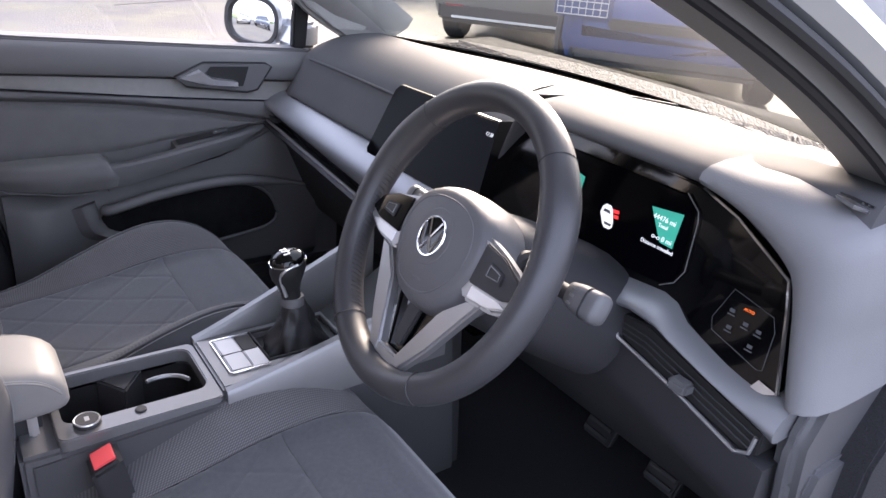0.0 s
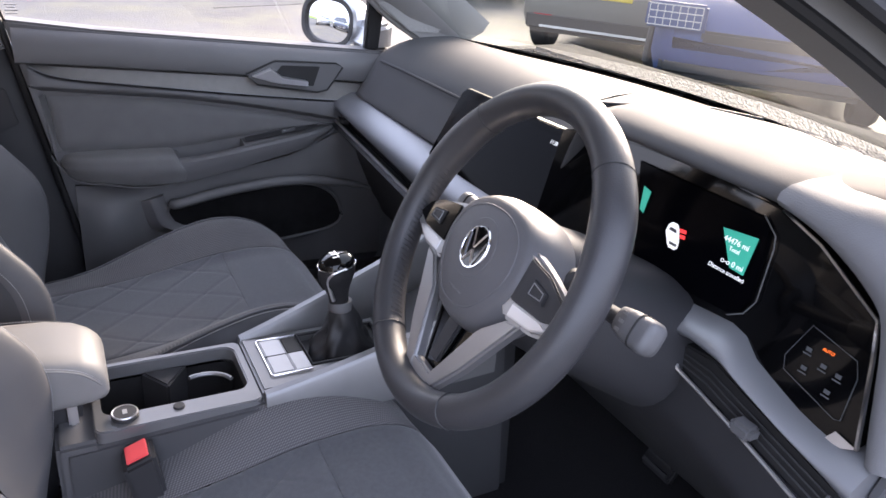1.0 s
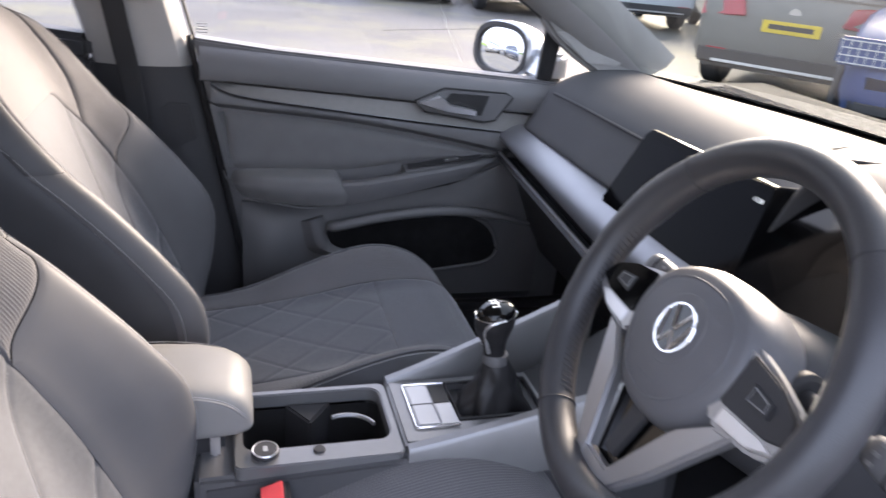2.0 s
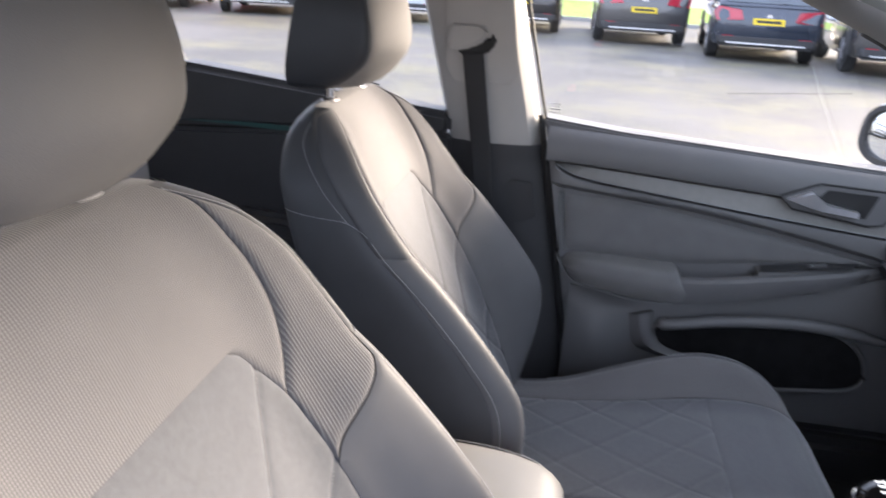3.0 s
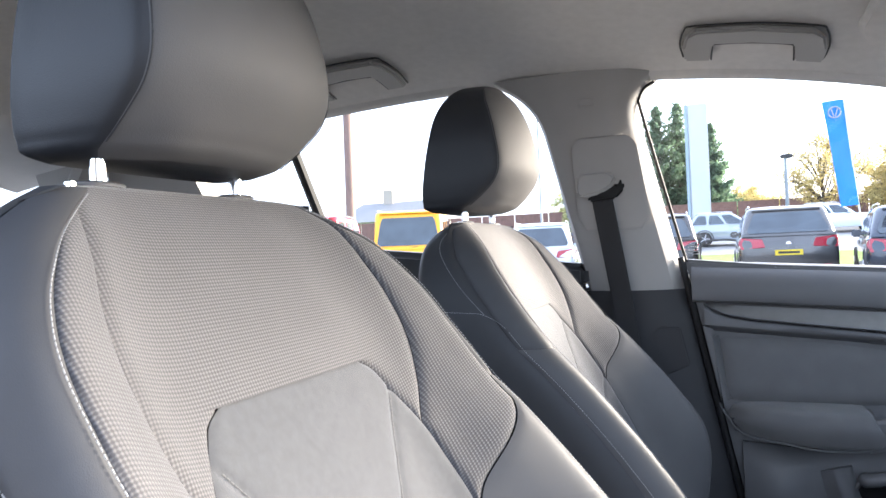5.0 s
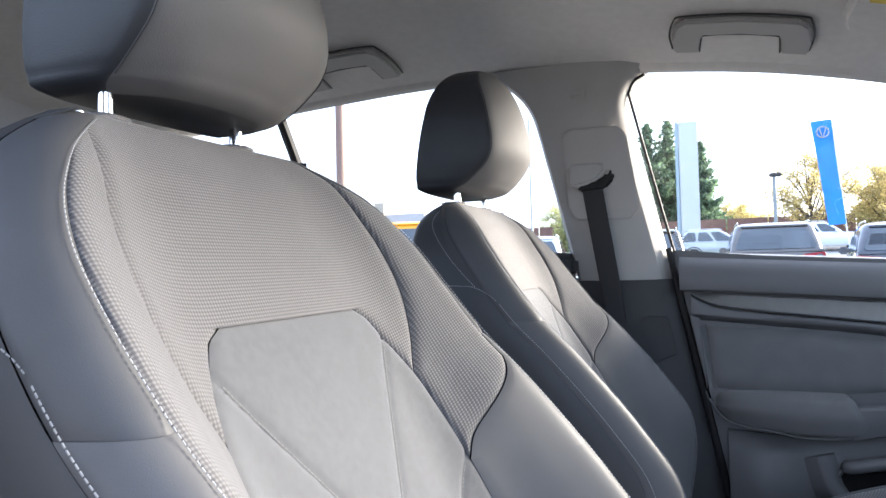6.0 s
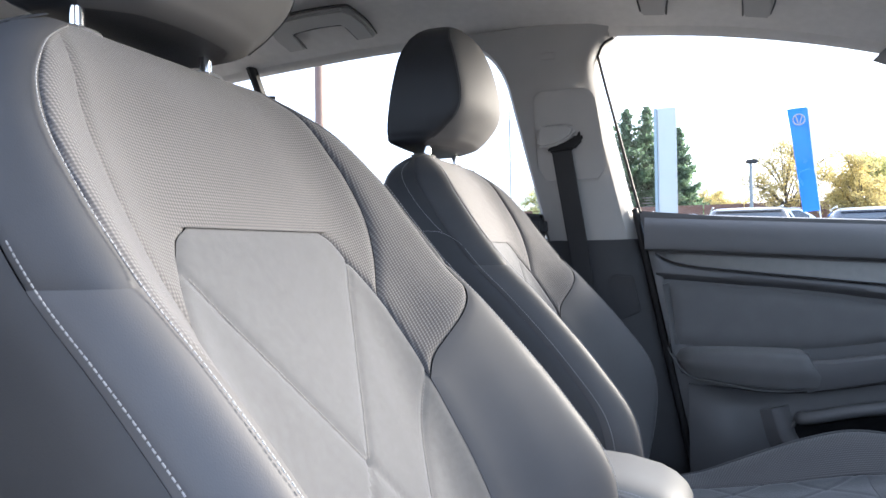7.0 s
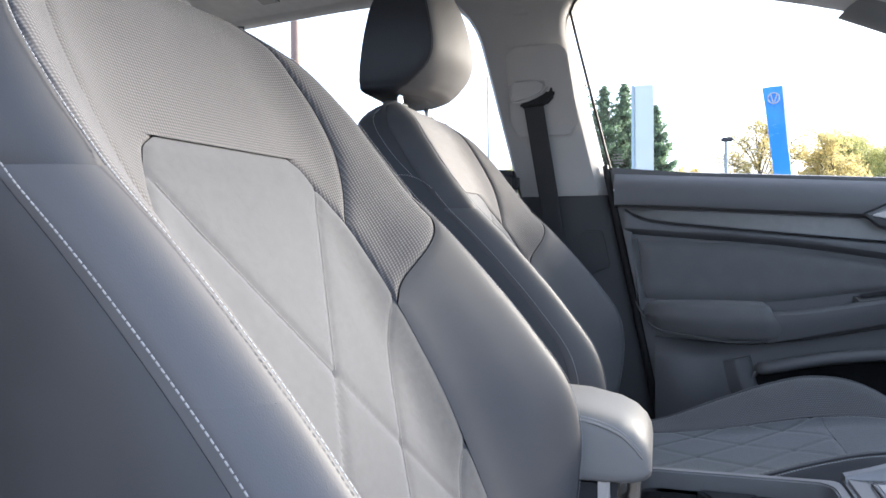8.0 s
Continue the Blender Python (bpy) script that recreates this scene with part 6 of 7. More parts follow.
tagged(bonnet, "bonnet of the silver car, toned grey-green for windscreen veil", "bonnet", kind="structure")


def a_pillar(side, name, label):
    p = thing(name, label, "windscreen pillar", kind="structure")
    rows, seal = [], []
    for t in Z(0, 1, 16):
        y = 0.545 - 0.56 * t
        z = 0.905 + 0.30 * t + 0.03 * math.sin(math.pi * t)
        x = side * (0.675 - 0.075 * t)
        w = 0.062 - 0.02 * t
        k, h = (0.055, 0.022) if side > 0 else (0.0, 0.0)
        sec = [(x + side * 0.015, y - w, z - 0.5 * w), (x - side * (0.006 + 0.4 * k), y - w * 0.8, z - 0.3 * w - 0.6 * h), (x - side * (0.018 + 0.85 * k), y - w * 0.2, z + 0.1 * w - h), (x - side * (0.024 + k), y + w * 0.6, z + 0.6 * w - h), (x - side * (0.010 + 0.8 * k), y + w * 1.0, z + 0.95 * w - 0.4 * h), (x + side * 0.035, y + w * 0.9, z + 1.0 * w), (x + side * 0.05, y - w * 0.2, z + 0.2 * w), (x + side * 0.035, y - w, z - 0.5 * w)]
        rows.append(sec)
        if side > 0:
            seal.append((x + 0.030, y - w * 1.05, z - 0.50 * w))
        elif t < 0.85:
            seal.append((x + side * 0.028, y - w * 0.9, z - 0.44 * w))
    part("cover", rings(rows), A_TRIM_SHADED, p, angle=60)
    part("seal", tube(seal, 0.009 if side < 0 else 0.006, 8), RUBBER, p)
    if side > 0:
        part("outer_seal", tube([(q[0] + 0.034, q[1] + 0.010, q[2] + 0.008) for q in seal], 0.007, 8), RUBBER, p)
    part("outer_skin", tube([(q[0] + side * 0.028, q[1] + 0.03, q[2] + 0.028) for q in seal], 0.022, 8), BODY, p)
    return p


ap = a_pillar(-1, "pillar_front_left", "light grey windscreen pillar trim with speaker grille")
a_pillar(1, "pillar_front_right", "light grey windscreen pillar trim by the open door")
# foot of the passenger pillar with a speaker grille
foot = [(0.25, 1.04), (0.33, 1.035), (0.45, 0.988), (0.54, 0.93), (0.56, 0.90), (0.47, 0.893), (0.43, 0.905), (0.36, 0.945), (0.30, 0.985)]
part("pillar_foot", slab_yz(foot, -0.700, -0.655, 0.008, 3), A_TRIM_SHADED, ap)
part("speaker_grille", slab_yz([(0.295, 1.004), (0.32, 1.006), (0.43, 0.974), (0.466, 0.945), (0.455, 0.936), (0.378, 0.941)], -0.66, -0.6525, 0.002), mat("grille_mesh", (0.30, 0.295, 0.285), 0.7, spread=0.25, scale=900, bump=0.8, grain=420, depth=0.0015), ap)
q = pane([(0.327, 0.89), (0.327, 0.97), (0.36, 0.945), (0.44, 0.893)], "quarter_glass", ap, -0.02)


def grab(y0, y1, xa, xb):
    """A folded handle that hugs the roof between the lines xa (its feet) and xb."""
    g = thing("grab_handle", "light grey roof grab handle above the window", "grab handle")

    def at(t, s, out=0.0):
        x, y = xa + (xb - xa) * s, y0 + (y1 - y0) * t
        return (x, y, roof_skin(x, y)[2] - 0.003 - out)
    edge = [at(t, s, 0.002) for t, s in ((0.0, 0.0), (-0.01, 0.45), (0.03, 0.85), (0.10, 1.0), (0.5, 1.05), (0.90, 1.0), (0.97, 0.85), (1.01, 0.45), (1.0, 0.0), (0.80, 0.0), (0.785, 0.42), (0.76, 0.56), (0.5, 0.60), (0.24, 0.56), (0.215, 0.42), (0.20, 0.0))]
    part("bar", slab(edge, (0.003, 0, -0.011), 0.0035, 2), HANDLE, g)
    # dark tubes paint the shade in the handle's gap and along its slot
    part("gap", tube(spline([at(t, s, 0.003) for t, s in ((-0.012, 0.0), (-0.025, 0.45), (0.015, 0.90), (0.09, 1.05), (0.5, 1.10), (0.91, 1.05), (0.985, 0.90), (1.025, 0.45), (1.012, 0.0))], 4), 0.0016, 6), TRIM_DARK, g, "dark line for the gap and shade round the handle")
    part("slot_shade_line", tube(spline([at(t, s, 0.010) for t, s in ((0.20, 0.02), (0.215, 0.42), (0.24, 0.545), (0.5, 0.585), (0.76, 0.545), (0.785, 0.42), (0.80, 0.02))], 4), 0.0014, 6), TRIM_DARK, g, "dark line for the shade on the handle's inner edge")
    return g


grab(-0.437, -0.229, -0.543, -0.440)
grab(-1.150, -0.955, -0.545, -0.432)
visor = thing("sun_visor", "light grey sun visor folded against the roof", "sun visor")
part("blade", slab([(-0.49, -0.155, 1.262), (-0.47, -0.185, 1.272), (-0.42, -0.198, 1.282), (-0.10, -0.185, 1.312), (-0.10, 0.0, 1.262), (-0.49, 0.0, 1.222)], (0, 0, -0.016), 0.007, 3), LINER, visor)
part("warning_label", slab([(-0.35, -0.175, 1.2665), (-0.35, -0.13, 1.2545), (-0.29, -0.13, 1.260), (-0.29, -0.175, 1.272)], (0, 0, -0.0015), 0), mat("yellow_label", (0.7, 0.55, 0.08), 0.6, bump=0), visor)

# ---- car park outside ----


def ground_mat():
    """Asphalt with mossy patches and damp stains."""
    m = mat("wet_asphalt", (0.090, 0.087, 0.082), 0.6, spread=0.4, scale=0.35, spec=0.2, bump=0.5, grain=55, depth=0.012)
    t = m.node_tree
    b = t.nodes["Principled BSDF"]
    co = t.nodes.new("ShaderNodeTexCoord")
    n1 = t.nodes.new("ShaderNodeTexNoise")
    n1.inputs["Scale"].default_value, n1.inputs["Detail"].default_value = 0.55, 8
    n1.inputs["Roughness"].default_value = 0.68
    t.links.new(co.outputs["Object"], n1.inputs["Vector"])
    k = t.nodes.new("ShaderNodeMapRange")
    k.inputs[1].default_value, k.inputs[2].default_value = 0.47, 0.66
    t.links.new(n1.outputs[0], k.inputs[0])
    mx = t.nodes.new("ShaderNodeMix")
    mx.data_type = "RGBA"
    t.links.new(k.outputs[0], mx.inputs[0])
    t.links.new(b.inputs["Base Color"].links[0].from_socket, mx.inputs[6])
    mx.inputs[7].default_value = (0.135, 0.128, 0.085, 1)
    t.links.new(mx.outputs[2], b.inputs["Base Color"])
    return m


bm = bmesh.new()
bmesh.ops.create_grid(bm, x_segments=40, y_segments=40, size=400)
tagged(part("ground", bm, ground_mat()), "damp grey asphalt of a car park", "car park", kind="structure")
crack = part("ground_seam", slab([(-8.75 + 0.05 * math.sin(3 * k) - 0.12 * k, 1.5 + 0.22 * k, 0.004) for k in range(9)] + [(-8.70 + 0.04 * math.sin(3 * k + 0.5) - 0.12 * k, 1.5 + 0.22 * k, 0.004) for k in range(8, -1, -1)], (0, 0, -0.02), 0), mat("damp_joint", (0.035, 0.033, 0.03), 0.7, scale=5))
tagged(crack, "dark damp joint between two layers of asphalt", "asphalt joint", kind="structure")
verge_mat = mat("grass", (0.16, 0.27, 0.035), 0.9, spread=0.4, scale=3, bump=0.8, grain=40, depth=0.03)
def prism(xz, y0, y1, bevel=0.0):
    return slab([(x, y0, z) for x, z in xz], (0, y1 - y0, 0), bevel)


tagged(part("ground_verge", prism([(-23.6, -0.05), (-23.6, 0.10), (-26, 0.26), (-30, 0.46), (-30, -0.05)], -60, 90), verge_mat), "strip of bright green grass beside the car park", "grass", kind="structure")
tagged(part("kerb", box(-23.6, -23.45, -60, 90, -0.05, 0.12, 0.02), mat("kerb_stone", (0.3, 0.3, 0.29), 0.8, scale=3)), "concrete kerb along the grass", "kerb", kind="structure")
tagged(part("road", prism([(-30, -0.05), (-30, 0.44), (-47.5, 1.70), (-47.5, -0.05)], -90, 120), mat("road_asphalt", (0.25, 0.245, 0.24), 0.5, spread=0.2, scale=0.5)), "grey road rising beyond the grass", "road", kind="structure")
tagged(part("ground_bank", prism([(-47.5, -0.05), (-47.5, 1.66), (-130, 2.2), (-130, -0.05)], -200, 200), verge_mat), "rough grass behind the fence", "grass", kind="structure")
fence = thing("fence", "brown timber fence beyond the road", "fence")
fm = mat("fence_wood", (0.16, 0.09, 0.07), 0.8, spread=0.25, scale=4)
for k in range(44):
    part("fence_panel", box(-48.05, -47.95, -40 + 2.4 * k, -37.66 + 2.4 * k, 1.5, 3.45, 0.02), fm, fence)

CAR_GLASS = mat("car_glass", (0.05, 0.066, 0.082), 0.08, metal=0.15, spread=0.3, scale=2, bump=0, coat=0.5)
TYRE = mat("tyre", (0.018, 0.018, 0.019), 0.8, bump=0.3, grain=80)
ALLOY = mat("alloy", (0.5, 0.5, 0.52), 0.35, metal=0.8, bump=0)
LAMP_RED = mat("tail_lamp", (0.38, 0.012, 0.03), 0.2, spread=0.1, bump=0, coat=0.6)
PLATE = mat("yellow_plate", (0.75, 0.55, 0.03), 0.5, bump=0)
LAMP_CLEAR = mat("head_lamp", (0.6, 0.62, 0.65), 0.15, metal=0.4, bump=0)
BUMPER = mat("bumper_plastic", (0.03, 0.03, 0.032), 0.6, bump=0.2)


def paint(name, color, metal=0.35):
    return mat(name, color, 0.2, metal=metal, spread=0.05, scale=2, bump=0, coat=1.0)


def parked_car(name, label, at, body, L=4.6, W=1.85, H=1.7, hood=0.9, belt=1.02, tail_lean=0.35, screen_lean=0.75, nose=1.0, van=False, bars=3):
    """A parked vehicle; its rear stands at the origin and looks along -y, its nose at +L."""
    c = thing(name, label, "van" if van else "car", at=at, group="parked vehicles")
    gh = 0.28
    w = W / 2

    def sec(y, z_low, z_top, half, crown=0.04):
        a = half
        return [(-a * 0.94, y, z_low), (-a, y, z_low + 0.14), (-a, y, belt * 0.72), (-a * 0.985, y, z_top - 0.05), (-a * 0.93, y, z_top), (-a * 0.5, y, z_top + crown * 0.7), (0, y, z_top + crown), (a * 0.5, y, z_top + crown * 0.7), (a * 0.93, y, z_top), (a * 0.985, y, z_top - 0.05), (a, y, belt * 0.72), (a, y, z_low + 0.14), (a * 0.94, y, z_low), (0, y, z_low - 0.02)]
    rows = [sec(0.0, gh + 0.12, belt - 0.22, w * 0.86, 0.01), sec(0.03, gh + 0.06, belt - 0.10, w * 0.93, 0.01), sec(0.10, gh, belt, w * 0.97, 0.02), sec(0.45, gh - 0.02, belt, w, 0.02), sec(L * 0.5, gh - 0.02, belt - 0.01, w, 0.02)]
    nz = hood
    rows += [sec(L * 0.72, gh - 0.02, belt - 0.03, w, 0.03), sec(L * 0.86, gh, nz - 0.02, w * 0.97, 0.05), sec(L - 0.15, gh + 0.02, nz - 0.14, w * 0.9, 0.04), sec(L - 0.02, gh + 0.08, nz - 0.28, w * 0.8, 0.02), sec(L, gh + 0.15, nz - 0.36, w * 0.72, 0.0)]
    part("body", rings(rows), body, c, angle=50)
    # cabin of glass with roof and pillars over it
    y0, y1 = 0.12, 0.12 + tail_lean
    y3 = L * (0.66 if not van else 0.78)
    y2 = y3 - screen_lean
    wr = w * (0.80 if not van else 0.90)

    def cab(z, t):
        ww = w * 0.955 + (wr - w * 0.955) * t
        return ww, y0 + (y1 - y0) * t, y3 + (y2 - y3) * t, z

    def cab_ring(z, t, shrink=0.0):
        """A rounded outline of the cabin at one height."""
        ww, ya, yb, z = cab(z, t)
        ww, ya, yb = ww - shrink, ya + shrink, yb - shrink
        r = 0.16
        out = []
        for cx, cy, a0 in ((ww - r, yb - r, 0), (-ww + r, yb - r, 90), (-ww + r, ya + r, 180), (ww - r, ya + r, 270)):
            for q in range(5):
                g = radians(a0 + 22.5 * q)
                out.append((cx + r * math.cos(g), cy + r * math.sin(g), z))
        return out
    top = H - 0.05
    zs_t = [(belt - 0.05, 0.0), (belt + 0.3 * (top - belt), 0.28), (belt + 0.7 * (top - belt), 0.68), (belt + 0.9 * (top - belt), 0.90)]
    part("cabin", rings([cab_ring(z, t) for z, t in zs_t] + [cab_ring(H - 0.045, 0.985, 0.02), cab_ring(H - 0.015, 1.0, 0.07), cab_ring(H + 0.005, 1.0, 0.16), cab_ring(H + 0.018, 1.0, 0.34)]), body, c, angle=50)

    def on_cab(u, t, face, lift):
        """A point on a face of the cabin: u across, t up."""
        ww, ya, yb, z = cab(belt + (top - belt) * t, t)
        if face in ("rear", "front"):
            return (u * ww, ya - lift if face == "rear" else yb + lift, z)
        sg = -1 if face == "left" else 1
        return (sg * (ww + lift), ya + (yb - ya) * u, z)

    def window(nm, face, us, t0, t1, trim=0.05):
        u0, u1 = us
        outline = [on_cab(u, t, face, 0.010) for u, t in ((u0 + trim, t0), (u1 - trim, t0), (u1, t0 + 0.10), (u1 - trim * 1.2, t1 - 0.12), (u1 - trim * 2.2, t1), (u0 + trim * 2.2, t1), (u0 + trim * 1.2, t1 - 0.12), (u0, t0 + 0.10))]
        into = {"rear": (0, 0.03, 0), "front": (0, -0.03, 0), "left": (0.03, 0, 0), "right": (-0.03, 0, 0)}[face]
        part(nm, slab(outline, into, 0), CAR_GLASS, c, "dark tinted window")
    window("rear_window", "rear", (-0.88, 0.88), 0.10, 0.86, 0.06)
    window("front_window", "front", (-0.90, 0.90), 0.05, 0.93, 0.05)
    for face in ("left", "right"):
        for u0, u1 in ((0.05, 0.30), (0.33, 0.60), (0.63, 0.93)):
            window("side_window", face, (u0, u1), 0.06, 0.88, 0.02)
    # tail
    part("tailgate_panel", slab([(-w * 0.62, 0.028, gh + 0.30), (w * 0.62, 0.028, gh + 0.30), (w * 0.70, 0.055, belt - 0.12), (-w * 0.70, 0.055, belt - 0.12)], (0, -0.02, 0), 0.012), body, c)
    for sd in (-1, 1):
        if van:
            part("tail_lamp", slab([(sd * w * 0.80, 0.02, 0.75), (sd * w * 0.97, 0.08, 0.75), (sd * w * 0.96, 0.10, 1.12), (sd * w * 0.83, 0.03, 1.12)], (0, -0.04, 0), 0.015), LAMP_RED, c, "red tail lamp")
        else:
            part("tail_lamp", slab([(sd * w * 0.46, 0.005, belt - 0.24), (sd * w * 0.95, 0.05, belt - 0.27), (sd * w * 1.0, 0.26, belt - 0.13), (sd * w * 0.95, 0.10, belt - 0.03), (sd * w * 0.52, 0.03, belt - 0.07)], (0, -0.04, 0), 0.012), LAMP_RED, c, "red tail lamp")
        part("reflector", box(sd * w * 0.7 - 0.10, sd * w * 0.7 + 0.10, -0.015, 0.03, gh + 0.10, gh + 0.16, 0.006), LAMP_RED, c)
        part("head_lamp", slab([(sd * w * 0.55, L - 0.02, nz - 0.36), (sd * w * 0.90, L - 0.20, nz - 0.34), (sd * w * 0.92, L - 0.28, nz - 0.20), (sd * w * 0.58, L - 0.08, nz - 0.22)], (0, 0.03, 0), 0.01), LAMP_CLEAR, c, "clear head lamp")
        part("mirror", box(sd * (w + 0.02) - 0.09, sd * (w + 0.02) + 0.09, y3 - 0.45, y3 - 0.33, belt + 0.0, belt + 0.15, 0.03), body, c)
    part("rear_bumper", box(-w * 0.90, w * 0.90, -0.035, 0.16, gh - 0.02, gh + 0.20, 0.05, 3), BUMPER, c)
    part("front_bumper", box(-w * 0.80, w * 0.80, L - 0.15, L + 0.02, gh, gh + 0.16, 0.05, 3), BUMPER, c)
    part("grille", box(-w * 0.5, w * 0.5, L - 0.06, L + 0.012, nz - 0.36, nz - 0.26, 0.02), BUMPER, c)
    for k in range(bars):
        part("grille_bar", box(-w * 0.55, w * 0.55, L - 0.02, L + 0.020, gh + 0.19 + 0.05 * k, gh + 0.20 + 0.05 * k, 0.002), SATIN, c)
    plate = part("number_plate", box(-0.26, 0.26, -0.012, 0.03, gh + 0.36, gh + 0.47, 0.004), PLATE, c, "yellow number plate")
    part("plate_bar", box(-0.20, 0.20, -0.014, -0.012, gh + 0.395, gh + 0.44, 0), BUMPER, plate)
    part("badge", disc((0, 0.022, belt - 0.18), (0, -1, 0), 0.055, 0.015, 16), CHROME, c)
    part("hatch_sill", slab([(-w * 0.94, 0.085, belt - 0.02), (w * 0.94, 0.085, belt - 0.02), (w * 0.92, 0.108, belt + 0.04), (-w * 0.92, 0.108, belt + 0.04)], (0, -0.03, 0), 0.012), body, c)
    part("roof_spoiler", slab([(-wr * 0.86, y1 - 0.05, H - 0.055), (wr * 0.86, y1 - 0.05, H - 0.055), (wr * 0.88, y1 + 0.12, H + 0.002), (-wr * 0.88, y1 + 0.12, H + 0.002)], (0, 0, -0.03), 0.012), body, c)
    part("bumper_trim", box(-w * 0.72, w * 0.72, -0.048, -0.03, gh + 0.03, gh + 0.055, 0.006), SATIN, c)
    part("rear_wiper", tube([(0, 0.10, belt + 0.03), (0.25, 0.11, belt + 0.06)], 0.008, 5), BUMPER, c)
    for sd in (-1, 1):
        part("roof_rail", tube([(sd * wr * 0.92, y1 + 0.1, H + 0.005), (sd * wr * 0.92, y1 + 0.25, H + 0.04), (sd * wr * 0.92, y2 - 0.2, H + 0.04), (sd * wr * 0.92, y2, H)], 0.014, 6), SATIN, c)
        for y in (0.80, L - 0.88):
            wh = part("wheel", disc((sd * (w - 0.20), y, 0.335), (sd, 0, 0), 0.335, 0.215, 28, 0.03), TYRE, c, "black tyre")
            part("rim", disc((sd * (w + 0.006), y, 0.335), (sd, 0, 0), 0.225, 0.012, 24, 0.004), BUMPER, wh)
            for k in range(5):
                g = 2 * math.pi * k / 5
                part("spoke", tube([(sd * (w + 0.018), y, 0.335), (sd * (w + 0.014), y + 0.215 * math.cos(g), 0.335 + 0.215 * math.sin(g))], 0.020, 6), ALLOY, wh)
            part("arch", tube([(sd * (w - 0.012), y + 0.385 * math.cos(g), 0.335 + 0.385 * math.sin(g)) for g in Z(-0.1, math.pi + 0.1, 14)], 0.03, 6), BUMPER, wh)
    return c


GREY_P = paint("grey_paint", (0.07, 0.068, 0.068))
BLACK_P = paint("black_paint", (0.012, 0.012, 0.014))
NAVY_P = paint("navy_paint", (0.02, 0.03, 0.05))
WHITE_P = paint("white_paint", (0.62, 0.66, 0.70), 0.1)
YELLOW_P = mat("yellow_paint", (0.9, 0.42, 0.0), 0.4, spread=0.03, scale=2, bump=0, coat=0.25)
RED_P = mat("red_paint", (0.55, 0.015, 0.03), 0.35, spread=0.03, scale=2, bump=0, coat=0.4)
BLUE_P = mat("blue_paint", (0.012, 0.045, 0.17), 0.45, spread=0.05, scale=2, bump=0, coat=0.15)
# dull taupe puts the haze on the windscreen into the saloon's paint
HAZED_P = mat("hazed_paint", (0.15, 0.148, 0.135), 0.45, spread=0.05, scale=2, bump=0, coat=0.2)
SILVER_P = paint("bluegrey_paint", (0.30, 0.34, 0.38))

parked_car("parked_people_carrier", "dark grey people carrier parked tail towards the car", pose(-15.5, 0.93, 0, 0, 0, 90), GREY_P, L=4.85, W=1.9, H=1.66, belt=1.05)
parked_car("parked_estate", "dark navy estate car parked beside the grass", pose(-13.2, 2.87, 0, 0, 0, 84), NAVY_P, L=4.6, W=1.83, H=1.50, belt=0.95, tail_lean=0.5)
parked_car("parked_suv", "black sport utility car parked with its tail outwards", pose(-16.8, -1.75, 0, 0, 0, 92), BLACK_P, L=4.5, W=1.85, H=1.68, belt=1.06)
parked_car("parked_hatchback", "white hatchback car parked with its tail outwards", pose(-17.6, -4.75, 0, 0, 0, 98), WHITE_P, L=4.3, W=1.80, H=1.66, belt=0.98)
parked_car("parked_camper", "bright yellow camper van parked tail outwards", pose(-16.4, -7.95, 0, 0, 0, 107), YELLOW_P, L=4.9, W=1.96, H=2.14, belt=1.12, hood=1.1, tail_lean=0.12, screen_lean=0.8, van=True)
parked_car("parked_van", "red van parked beside the yellow camper", pose(-16.3, -10.95, 0, 0, 0, 106), RED_P, L=4.9, W=1.90, H=2.14, belt=1.12, hood=1.1, tail_lean=0.12, screen_lean=0.8, van=True)
parked_car("parked_saloon", "car parked in front of the car, toned dull for windscreen haze", pose(-5.0, 4.6, 0, 0, 0, 38), HAZED_P, L=4.4, W=1.82, H=1.60, belt=1.0)
blue = parked_car("parked_blue_car", "bright blue car with a barred grille parked across from the windscreen", pose(-5.38, 7.64, 0, 0, 0, 218), BLUE_P, L=4.4, W=1.82, H=1.60, belt=1.0, bars=0)
vent = part("side_grille", box(0.44, 0.88, 4.34, 4.425, 0.625, 0.815, 0.02), BLUE_P, blue, "blue barred side grille")
for k in range(4):
    part("rail", box(0.47, 0.86, 4.42, 4.432, 0.640 + 0.050 * k, 0.648 + 0.050 * k, 0.002), WHITE_P, vent)
for k in range(8):
    part("rod", box(0.468 + 0.055 * k, 0.474 + 0.055 * k, 4.42, 4.430, 0.640, 0.80, 0.002), WHITE_P, vent)
parked_car("parked_far_car", "dark car parked further along the row", pose(-12.0, 4.85, 0, 0, 0, 82), GREY_P, L=4.4, W=1.8, H=1.5, belt=0.96)
parked_car("parked_hatchback", "white hatchback car further along the row", pose(-11.2, 6.75, 0, 0, 0, 76), WHITE_P, L=4.2, W=1.78, H=1.5, belt=0.95)
parked_car("parked_suv", "silver sport utility car at the row's end", pose(-9.5, 8.3, 0, 0, 0, 66), SILVER_P, L=4.5, W=1.85, H=1.68, belt=1.06)
parked_car("parked_road_car", "silver hatchback standing on the road beyond", pose(-35, -1.8, 0.78, 0, 0, 0), SILVER_P, L=4.2, W=1.8, H=1.5, belt=0.95)
parked_car("parked_road_car", "white car standing on the road beyond", pose(-41, 3.2, 1.2, 0, 0, 0), WHITE_P, L=4.4, W=1.8, H=1.5, belt=0.95)
parked_car("parked_road_car", "pale silver car standing on the road beyond", pose(-41, 8.6, 1.2, 0, 0, 0), SILVER_P, L=4.4, W=1.8, H=1.5, belt=0.95)
